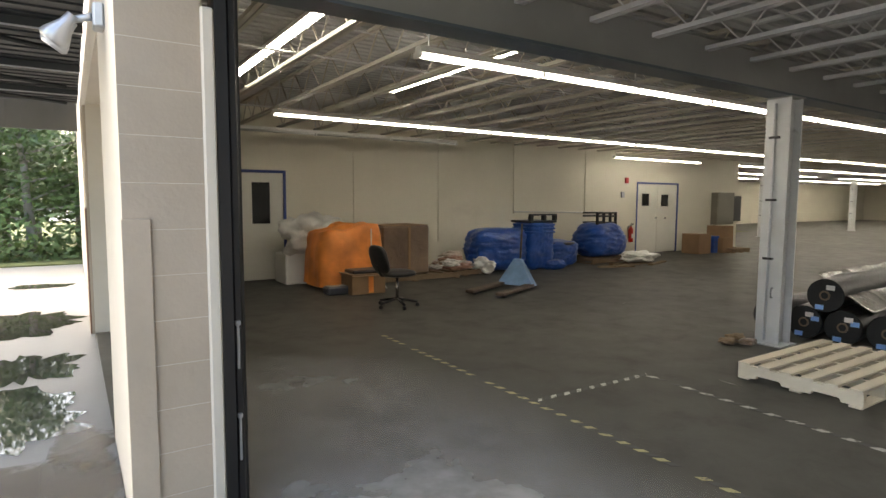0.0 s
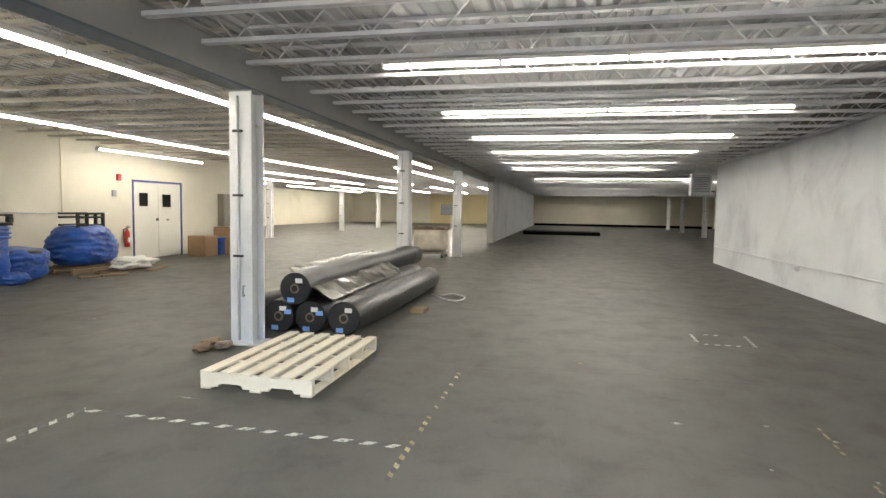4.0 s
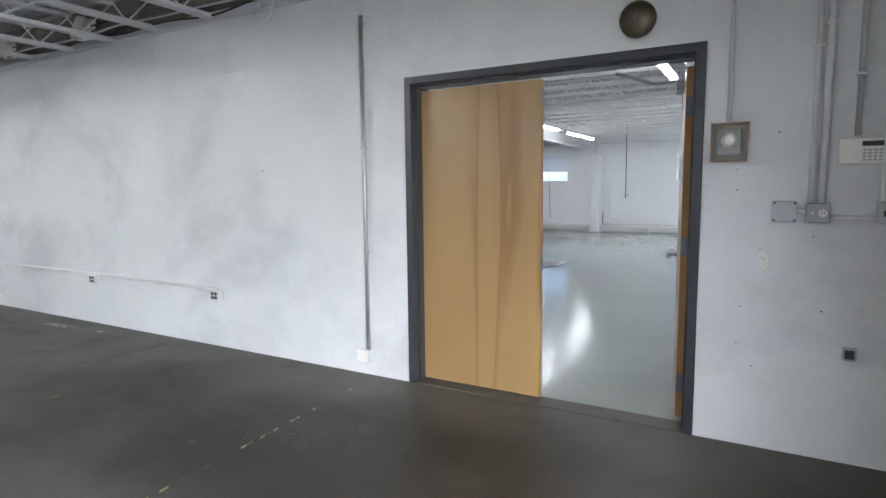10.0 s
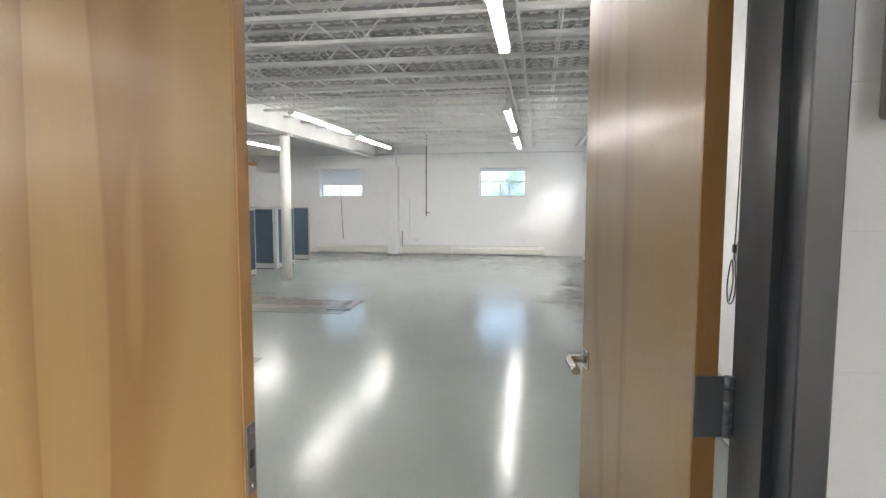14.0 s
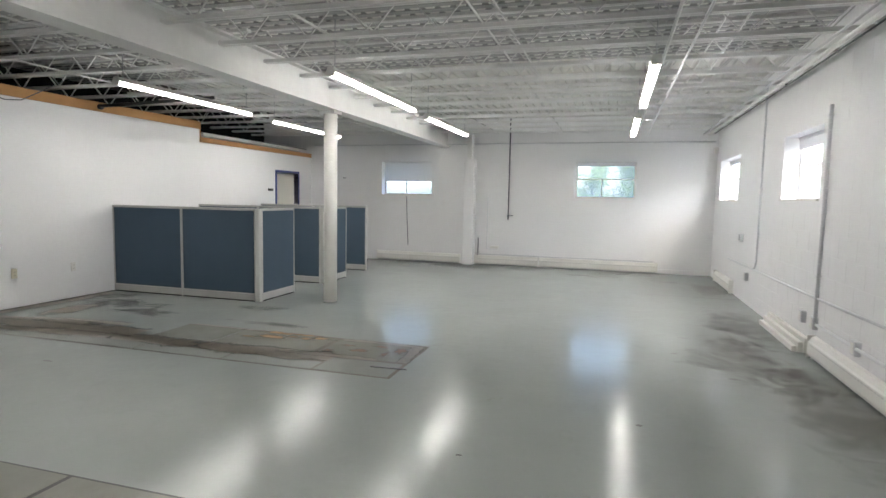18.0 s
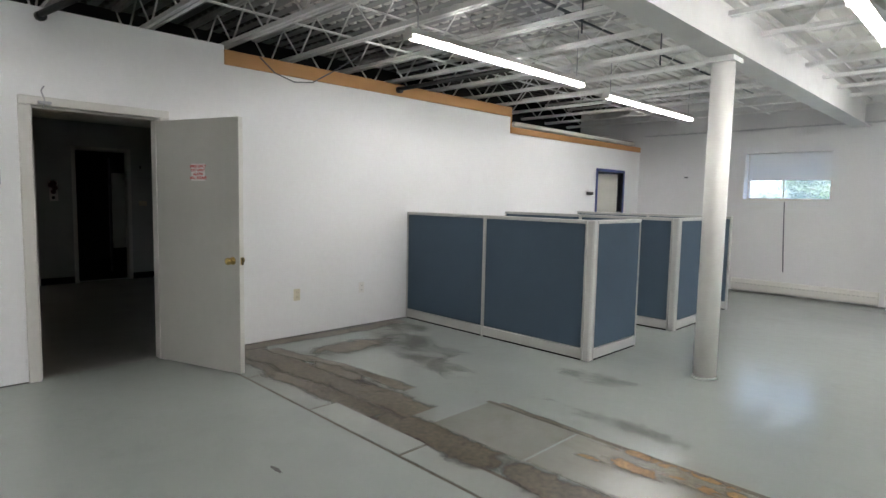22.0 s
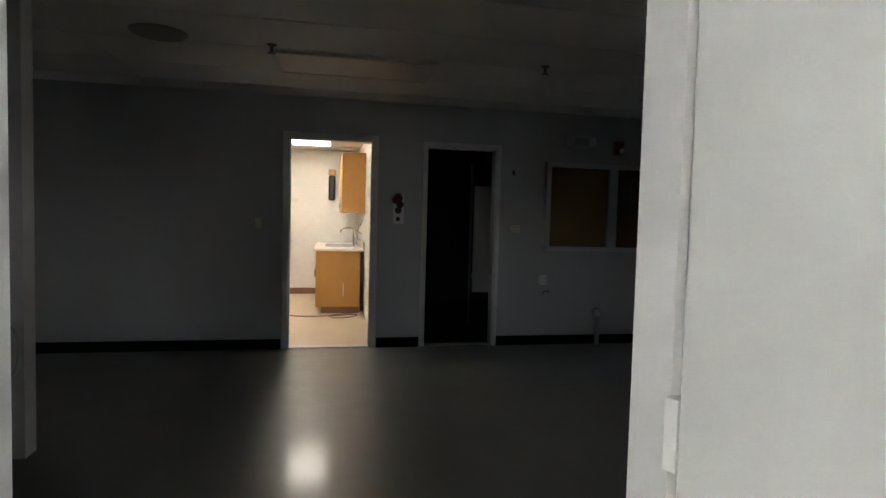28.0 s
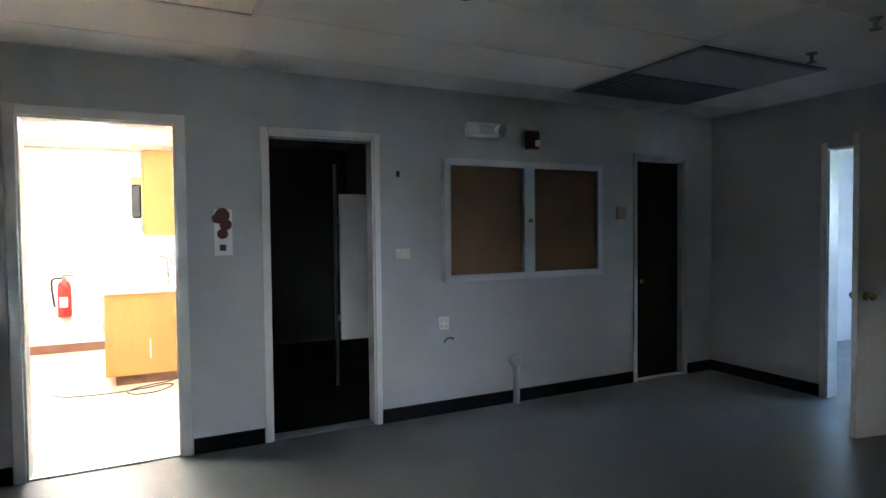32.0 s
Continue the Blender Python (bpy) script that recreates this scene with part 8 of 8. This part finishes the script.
boxpart("back", M_CORK, cbd, (-0.03, 0, -0.74, 0.74, 0.03, 0.92))
boxpart("frame", M_ALU, cbd, (-0.07, 0, -0.77, -0.72, 0, 0.95), (-0.07, 0, 0.72, 0.77, 0, 0.95), (-0.07, 0, -0.72, 0.72, 0, 0.05), (-0.07, 0, -0.72, 0.72, 0.9, 0.95))
boxpart("mullion", M_ALU, cbd, (-0.075, -0.03, -0.05, 0.05, 0.05, 0.9))
for y0, y1 in ((-0.72, -0.05), (0.05, 0.72)):
    p = boxpart("pane", M_GLASS, cbd, (-0.062, -0.058, y0, y1, 0.05, 0.9))
    p.visible_shadow = False
bm = bmesh.new()
spun(bm, [(0.018, 0.0), (0.018, 0.02), (0.012, 0.026)], 14, (-1, 0, 0), (-0.075, 0.0, 0.47))
part("lock", bm, M_CHROME, cbd)
em = thing("emergency_light", (15.81, -12.86, 2.16), "white emergency light with two heads", "emergency light")
boxpart("body", M_PLASTW, em, (-0.07, 0, -0.15, 0.15, 0, 0.11), bev=0.012)
for y in (-0.11, 0.11):
    bm = bmesh.new()
    spun(bm, [(0.03, 0.0), (0.05, 0.05), (0.052, 0.06)], 16, (-0.9, y * 3, -0.2), (-0.06, y, 0.06))
    part("lamp_head", bm, M_PLASTW, em)
st = thing("alarm_strobe", (15.81, -13.33, 2.09), "dark red alarm strobe with a clear lens", "alarm")
boxpart("body", surface("strobe_red", (0.10, 0.01, 0.01), 0.4), st, (-0.06, 0, -0.055, 0.055, 0, 0.15), bev=0.006)
boxpart("lens", M_PLASTW, st, (-0.085, -0.061, -0.045, 0.0, 0.02, 0.07), bev=0.006)
for name, y, z, hw, hh, mt, lab in (("hook", -12.147, 1.85, 0.012, 0.022, M_PLASTK, "small black hook on the wall"), ("switch_plate", -12.172, 1.255, 0.06, 0.04, M_IVORY, "yellowed double switch plate"), ("switch_plate", -9.55, 1.26, 0.03, 0.05, M_IVORY, "yellowed light switch plate"), ("thermostat", -14.315, 1.575, 0.055, 0.055, M_ACPANEL, "beige thermostat by the closet door"), ("outlet_plate", -12.51, 0.71, 0.045, 0.05, M_PLASTW, "white four-gang outlet plate")):
    q = thing(name, (15.81, y, z), lab, name.replace("_", " "))
    boxpart("plate", mt, q, (-0.012, 0, -hw, hw, -hh, hh), bev=0.003)
    if name == "outlet_plate":
        for dy in (-0.02, 0.02):
            for dz in (-0.022, 0.022):
                boxpart("socket", M_IVORY, q, (-0.016, -0.0125, dy - 0.014, dy + 0.014, dz - 0.015, dz + 0.015))
    if name == "switch_plate":
        boxpart("toggle", M_PLASTW, q, (-0.022, -0.0125, -0.005, 0.005, -0.01, 0.01))
q = thing("cable_hole", (15.81, -12.55, 0.57), "ragged cable hole with a stub of wire", "hole")
cablepart("wire", M_PLASTK, q, [(0.0, -0.04, 0.0), (-0.02, -0.03, 0.02), (-0.025, 0.02, 0.02), (-0.01, 0.04, -0.01)], 0.006, 5)
ps = thing("drain_pipe", (15.81, -13.15, 0.003), "grey drain pipe stub with a round cleanout", "pipe")
rodpart("pipe", M_BOXGREY, ps, [(-0.045, 0.0, 0.0), (-0.045, 0.0, 0.31)], 0.026, 12)
bm = bmesh.new()
spun(bm, [(0.05, 0.0), (0.055, 0.02), (0.055, 0.045), (0.03, 0.055)], 18, (-1, 0, 0), (-0.0, 0, 0.35))
part("cleanout", bm, M_BOXGREY, ps)
tm = thing("torn_patch", (15.81, -10.92, 1.42), "torn paint patch with dark red marks", "patch")
bm = bmesh.new()
for i, (y, z, r) in enumerate(((0.0, 0.12, 0.05), (0.03, 0.1, 0.035), (-0.02, 0.06, 0.04), (0.0, 0.0, 0.035))):
    spun(bm, [(r, 0.0), (r * 0.9, 0.004)], 11, (-1, 0, 0), (-0.0005 * i, y, z))
part("mark", bm, surface("dried_red_mark", (0.10, 0.02, 0.02), 0.6), tm)
boxpart("bare_patch", M_PAPER, tm, (-0.002, 0, -0.06, 0.05, -0.14, 0.16))
boxpart("mark_low", M_PLASTK, tm, (-0.005, -0.0022, -0.02, 0.02, -0.11, -0.07))
hl = thing("hose_loop", (13.31, -8.60, 0.45), "grey hose hung in a loop on the partition end", "hose")
cablepart("hose", M_BOXGREY, hl, [(-0.015, 0.06, 0.3), (-0.02, -0.03, 0.24), (-0.02, -0.04, 0.1), (-0.02, 0.0, 0.0), (-0.02, 0.08, 0.02)], 0.011, 8)
boxpart("clip", M_HINGE, hl, (-0.03, 0.0, 0.04, 0.08, 0.28, 0.31), bev=0.004)
# ceiling fittings
tf = thing("ceiling_troffer", (14.52, -10.41, 2.5), "unlit recessed fluorescent troffer with a prismatic lens", "light")
boxpart("frame", M_GFRAME, tf, (-0.3, 0.3, -0.61, -0.58, -0.012, 0.008), (-0.3, 0.3, 0.58, 0.61, -0.012, 0.008), (-0.3, -0.27, -0.58, 0.58, -0.012, 0.008), (0.27, 0.3, -0.58, 0.58, -0.012, 0.008))
boxpart("diffuser", M_DIFFUSER, tf, (-0.27, 0.27, -0.58, 0.58, -0.006, 0.006), bev=0.002)
copy_thing(tf, pose(12.08, -10.41, 2.5))
rg = thing("return_grille", (14.825, -14.07, 2.5), "dark ceiling return grille beside a grey panel", "vent")
boxpart("frame", M_HINGE, rg, (-0.6, 0.6, -0.6, 0.6, -0.004, 0.006))
for k in range(16):
    boxpart("slat", M_HINGE, rg, (0.02, 0.57, -0.57 + k * 0.072, -0.53 + k * 0.072, -0.012, -0.005))
boxpart("grey_panel", M_BOXGREY, rg, (-0.57, -0.01, -0.57, 0.57, -0.009, -0.005))
for x, y in ((14.1, -9.82), (14.08, -11.8), (14.06, -14.23), (13.55, -13.93)):
    q = thing("fire_sprinkler", (x, y, 2.506), "small dark pendent sprinkler head", "sprinkler", "sprinkler heads")
    bm = bmesh.new()
    spun(bm, [(0.035, 0.0), (0.03, -0.008), (0.012, -0.012), (0.012, -0.045), (0.006, -0.05)], 14, (0, 0, 1))
    part("head", bm, M_HINGE, q)
    bm = bmesh.new()
    spun(bm, [(0.028, -0.06), (0.028, -0.056)], 14, (0, 0, 1))
    part("deflector", bm, M_HINGE, q)
    rodpart("arm", M_HINGE, q, [(0.0, 0, -0.045), (0.0, 0, -0.058)], 0.01, 6)
q = thing("ceiling_speaker", (14.03, -9.12, 2.505), "round ceiling speaker grille", "speaker")
bm = bmesh.new()
spun(bm, [(0.18, 0.0), (0.17, -0.012), (0.14, -0.016)], 26, (0, 0, 1))
part("grille", bm, M_ACPANEL, q)

# ---- washroom glimpsed through the dark doorway ----
q = thing("stall_partition", (17.0, -12.4, 0.003), "pale toilet stall partition panel", "partition")
boxpart("panel", M_PTRIM, q, (-0.015, 0.015, -0.45, 0.37, 0.42, 1.77), bev=0.004)
boxpart("pilaster", M_HINGE, q, (-0.02, 0.02, 0.395, 0.42, 0.0, 2.04), bev=0.004)
boxpart("bracket", M_CHROME, q, (-0.012, 0.012, 0.37, 0.39, 0.6, 0.66), (-0.012, 0.012, 0.37, 0.39, 1.5, 1.56))
q = thing("shower_curtain", (18.6, -11.2, 0.3), "dim hanging curtain in the washroom", "curtain")
bm = bmesh.new()
vs = [[bm.verts.new((0.03 * math.sin(k * 1.3), -0.3 + 0.6 * k / 24, z)) for k in range(25)] for z in (0, 1.7)]
for k in range(24):
    bm.faces.new((vs[0][k], vs[0][k + 1], vs[1][k + 1], vs[1][k])).smooth = True
part("cloth", bm, M_CANVAS, q)
rodpart("rod", M_CHROME, q, [(0, -0.35, 1.72), (0, 0.35, 1.72)], 0.012)

# ---- kitchen ----
kl = thing("kitchen_light", (18.62, -9.95, 2.44), "bright recessed ceiling light in the kitchen", "light")
boxpart("frame", M_PLASTW, kl, (-0.62, 0.62, -0.31, -0.28, 0, 0.02), (-0.62, 0.62, 0.28, 0.31, 0, 0.02), (-0.62, -0.59, -0.28, 0.28, 0, 0.02), (0.59, 0.62, -0.28, 0.28, 0, 0.02))
boxpart("lens", M_KTUBE, kl, (-0.59, 0.59, -0.28, 0.28, 0.004, 0.012))
copy_thing(kl, pose(16.95, -9.25, 2.44, 0, 0, 90))
bc_ = thing("base_cabinet", (17.93, -10.66, 0.006), "honey veneer kitchen base cabinet", "cabinet")
boxpart("end_panel", M_CAB, bc_, (0.0, 0.02, 0.0, 0.6, 0.09, 0.86))
boxpart("carcass", M_CAB, bc_, (0.02, 1.9, 0.0, 0.58, 0.09, 0.86))
boxpart("toe_kick", M_KBASE, bc_, (0.02, 1.9, 0.0, 0.52, 0.0, 0.09))
for k in range(3):
    a = 0.03 + k * 0.62
    dr = boxpart("drawer", M_CAB, bc_, (a, a + 0.59, 0.581, 0.6, 0.68, 0.84), bev=0.003)
    boxpart("handle", M_CHROME, dr, (a + 0.25, a + 0.35, 0.6, 0.62, 0.755, 0.77))
    do = boxpart("cabinet_door", M_CAB, bc_, (a, a + 0.59, 0.581, 0.6, 0.11, 0.66), bev=0.003)
    boxpart("handle", M_CHROME, do, (a + 0.05, a + 0.065, 0.6, 0.62, 0.5, 0.6))
boxpart("scratch", M_PAPER, bc_, (-0.001, 0.0, 0.22, 0.232, 0.24, 0.42))
ct = thing("worktop", (17.9, -10.71, 0.866), "pale laminate worktop with a backsplash", "worktop")
boxpart("slab", M_COUNTER, ct, (0, 2.0, 0.0, 0.68, 0, 0.035), bev=0.006)
boxpart("backsplash", M_COUNTER, ct, (0, 2.0, 0.0, 0.02, 0.036, 0.13))
sk = thing("sink", (18.75, -10.4, 0.902), "steel drop-in sink with a tap", "sink")
boxpart("rim", M_CHROME, sk, (-0.3, 0.3, -0.22, -0.19, 0, 0.008), (-0.3, 0.3, 0.19, 0.22, 0, 0.008), (-0.3, -0.27, -0.19, 0.19, 0, 0.008), (0.27, 0.3, -0.19, 0.19, 0, 0.008))
boxpart("bowl", M_BOXGREY, sk, (-0.27, 0.27, -0.19, 0.19, 0, 0.003))
cablepart("tap", M_CHROME, sk, [(0, -0.2, 0.0), (0, -0.2, 0.22), (0, -0.14, 0.27), (0, -0.02, 0.25), (0, 0.0, 0.2)], 0.012, 8)
uc = thing("wall_cabinet", (17.93, -10.715, 1.41), "honey veneer wall cabinet over the worktop", "cabinet")
boxpart("carcass", M_CAB, uc, (0.0, 1.8, 0.0, 0.3, 0.0, 0.81))
for k in range(3):
    do = boxpart("cabinet_door", M_CAB, uc, (0.005 + k * 0.6, 0.59 + k * 0.6, 0.301, 0.32, 0.01, 0.80), bev=0.003)
    boxpart("handle", M_CHROME, do, (0.04 + k * 0.6, 0.055 + k * 0.6, 0.32, 0.338, 0.05, 0.14))
tp = thing("wall_phone", (19.99, -10.27, 1.62), "black wall telephone with a curled cord", "telephone")
boxpart("body", M_PLASTK, tp, (-0.07, 0, -0.055, 0.055, 0, 0.42), bev=0.02)
boxpart("bracket", M_CAB, tp, (-0.05, 0, -0.06, 0.06, 0.43, 0.52), bev=0.006)
extinguisher(pose(19.9, -9.49, 0.45, 0, 0, 0), "red fire extinguisher hung on the kitchen wall")
solid("baseboard_kitchen", M_KBASE, "brown cove base along the kitchen walls", "baseboard", (19.985, 20.0, -10.1, -8.9, 0.006, 0.11))
rf = thing("white_cupboard", (19.72, -8.4, 0.006), "tall white appliance or cupboard by the kitchen wall", "cupboard")
boxpart("body", M_PLASTW, rf, (-0.3, 0.27, -0.45, 0.5, 0, 1.9), bev=0.01)
cw = thing("loose_cable", (17.75, -10.2, 0.006), "black cable coiled loosely on the kitchen floor", "cable")
cablepart("cable", M_PLASTK, cw, [(0.1, 0.55, 0.008), (-0.05, 0.42, 0.008), (-0.1, 0.1, 0.01), (-0.05, -0.2, 0.012), (0.02, -0.35, 0.012), (-0.08, -0.42, 0.02), (-0.22, -0.3, 0.012), (-0.24, -0.12, 0.01), (-0.12, -0.05, 0.015), (0.0, -0.2, 0.02), (0.05, -0.4, 0.03), (0.1, -0.48, 0.05)], 0.005, 6)
q = thing("paper_notice", (19.995, -9.6, 1.6), "small paper notice on the kitchen wall", "paper")
boxpart("sheet", M_PAPER, q, (-0.002, 0, -0.1, 0.1, -0.03, 0.03))
rt = thing("paper_roll_holder", (18.2, -10.71, 1.15), "small wire fixture under the wall cabinet", "fixture")
cablepart("wire", M_CHROME, rt, [(0, 0.0, 0.16), (0, 0.03, 0.1), (0, 0.08, 0.0), (0, 0.02, -0.05)], 0.008, 6)
bb5 = baseboard(pose(11.0, -19.27, 0.003), 4.9, BL)

# ---- trees and scrub outdoors ----
def tree(h, spread, seed, n_leaf, label):
    rnd = random.Random(seed)
    ob = thing("tree", (0, 0, 0), label, "tree", "yard trees")
    bm = bmesh.new()
    lean = Vector((rnd.uniform(-0.3, 0.3), rnd.uniform(-0.3, 0.3), h * 0.75))
    n = 6
    last = None
    for k in range(n):
        a, b = lean * (k / n), lean * ((k + 1) / n)
        wob = Vector((rnd.uniform(-0.06, 0.06), rnd.uniform(-0.06, 0.06), 0))
        b = b + wob
        rod(bm, last if last is not None else a, b, 0.14 * (1 - 0.8 * k / n), 8, 0.14 * (1 - 0.8 * (k + 1) / n))
        last = b
    part("trunk", bm, M_BARK, ob)
    tips = []
    for k in range(16):
        bm = bmesh.new()
        z = h * (0.15 + 0.6 * k / 16)
        a = rnd.uniform(0, 6.28)
        L = spread * (1.1 - 0.6 * k / 16) * rnd.uniform(0.6, 1)
        p = lean * (z / (h * 0.75)) if z < h * 0.75 else lean.copy()
        e = p + Vector((L * math.cos(a), L * math.sin(a), L * rnd.uniform(0.1, 0.5)))
        rod(bm, p, e, 0.035, 5, 0.01)
        part("limb", bm, M_BARK, ob)
        tips += [p + (e - p) * s for s in (0.45, 0.7, 1.0)]
    tips += [lean + Vector((0, 0, h * 0.1)), lean + Vector((0, 0, h * 0.2))]
    bm = bmesh.new()
    for _ in range(n_leaf):
        c = rnd.choice(tips) + Vector((rnd.gauss(0, 1), rnd.gauss(0, 1), rnd.gauss(0, 0.8))) * spread * 0.2
        s = rnd.uniform(0.05, 0.12)
        u = Vector((rnd.gauss(0, 1), rnd.gauss(0, 1), rnd.gauss(0, 0.6))).normalized()
        w = u.orthogonal().normalized()
        bm.faces.new([bm.verts.new(c + v) for v in (u * s, w * s * 0.5, -u * s, -w * s * 0.5)])
    cr = part("crown", bm, M_LEAF, ob)
    cr["kind"] = "stuff"
    return ob


t1 = tree(6.5, 1.9, 1, 5200, "leafy green yard tree with a pale trunk")
t2 = tree(5.2, 1.7, 2, 4600, "bushy green yard tree with a grey trunk")
t1.matrix_world = pose(-0.2, 17.6, GZ)
t2.matrix_world = pose(-1.9, 18.4, GZ, 0, 0, 60)
for k, (x, y, s) in enumerate(((-3.4, 17.5, 0), (0.9, 19.5, 1), (-5.2, 19.0, 1), (-1.0, 21.0, 0), (-3.0, 22.5, 1), (1.2, 24.0, 0), (-6.5, 23.0, 0), (-0.4, 26.0, 1), (-4.8, 26.0, 0), (2.5, 28.5, 1), (-8.5, 27.0, 1),
                               (2.5, -46, 0), (9.0, -48.0, 1), (14.0, -46.0, 1), (-3.5, -49.0, 0), (5.2, -50, 1), (0.0, -52, 0), (11.5, -50, 0),
                               (-17.0, -16.0, 0), (-18.0, -21.5, 1), (-16.5, -11.0, 1))):
    copy_thing(t1 if s == 0 else t2, pose(x, y, GZ, 0, 0, 37 * k + 11))
bm = bmesh.new()
rnd = random.Random(8)
for _ in range(5200):
    x, y = rnd.uniform(-9, 3), 16.0 + abs(rnd.gauss(0, 1)) * 1.6
    z = abs(rnd.gauss(0, 0.55))
    s = rnd.uniform(0.05, 0.13)
    u = Vector((rnd.gauss(0, 1), rnd.gauss(0, 1), rnd.gauss(0, 0.6))).normalized()
    w = u.orthogonal().normalized()
    bm.faces.new([bm.verts.new(Vector((x, y, z + GZ)) + v) for v in (u * s, w * s * 0.5, -u * s, -w * s * 0.5)])
tagged(part("undergrowth", bm, M_LEAF), "low leafy scrub along the yard edge", "undergrowth", kind="stuff")

# ---- painted blocks of the walls (pieces, last) ----
def block_mesh(w, h, d, mat, name):
    bm = bmesh.new()
    g = 0.0014
    box(bm, g, w - g, 0, d, g, h - g)
    top = [e for e in bm.edges if all(abs(v.co.y - d) < 1e-6 for v in e.verts)]
    bmesh.ops.bevel(bm, geom=top, offset=0.0006, segments=1, affect="EDGES")
    return mesh_of(name, bm, mat)


def block_face(parent, m, a0, a1, z0, z1, mat, holes=(), stagger=0.2):
    """Courses of 0.4 x 0.2 m blocks, proud of a wall face, clear of the holes."""
    meshes, count, j = {}, 0, 0
    z = z0
    while z < z1 - 0.02:
        h = min(0.2, z1 - z)
        cuts = [a0]
        a = a0 - (stagger if j % 2 else 0.0)
        while a < a1:
            a += 0.4
            if a0 < a < a1:
                cuts.append(a)
        cuts.append(a1)
        for h0, h1, hz0, hz1 in holes:
            if z < hz1 - 1e-3 and z + h > hz0 + 1e-3:
                cuts = [c for c in cuts if not h0 < c < h1] + [c for c in (h0, h1) if a0 < c < a1]
        cuts = sorted(set(round(c, 4) for c in cuts))
        for p, q in zip(cuts, cuts[1:]):
            mid = (p + q) / 2
            zz0, zz1 = z, z + h
            skip = False
            for h0, h1, hz0, hz1 in holes:
                if h0 < mid < h1 and zz0 < hz1 - 1e-3 and zz1 > hz0 + 1e-3:
                    if zz1 > hz1 + 0.02 and zz0 >= hz0:
                        zz0 = hz1
                    elif zz0 < hz0 - 0.02:
                        zz1 = hz0
                    else:
                        skip = True
            if skip or q - p < 0.03:
                continue
            key = (round(q - p, 3), round(zz1 - zz0, 3))
            if key not in meshes:
                meshes[key] = block_mesh(*key, 0.0009, mat, "block")
            ob = new("block", meshes[key])
            ob.parent = parent
            ob.matrix_local = m @ pose(p, 0, zz0)
            count += 1
        z += 0.2
        j += 1
    return count


wd = bpy.data.objects["wall_divide"]
n1_ = block_face(wd, pose(0, -5.06, 0), 1.22, 7.4, 0, 3.2, M_BLOCK, [(2.345, 4.272, 0, 2.19)])
wo = bpy.data.objects["wall_office_west"]
n2_ = block_face(wo, pose(1.6, 0, 0, 0, 0, -90) @ pose(0, 0, 0), 8.0, 15.4, 0, 3.2, M_OBLOCK, [(9.41, 10.60, 1.49, 2.22), (13.2, 14.55, 1.51, 2.26)])
ww = bpy.data.objects["wall_west"]
n3_ = block_face(ww, pose(0, 2.0, 0) @ pose(0, 0, 0, 0, 0, 180) @ pose(-1.2, 0, 0), 0.0, 0.33, 0, 2.95, M_JAMB, stagger=0.0)
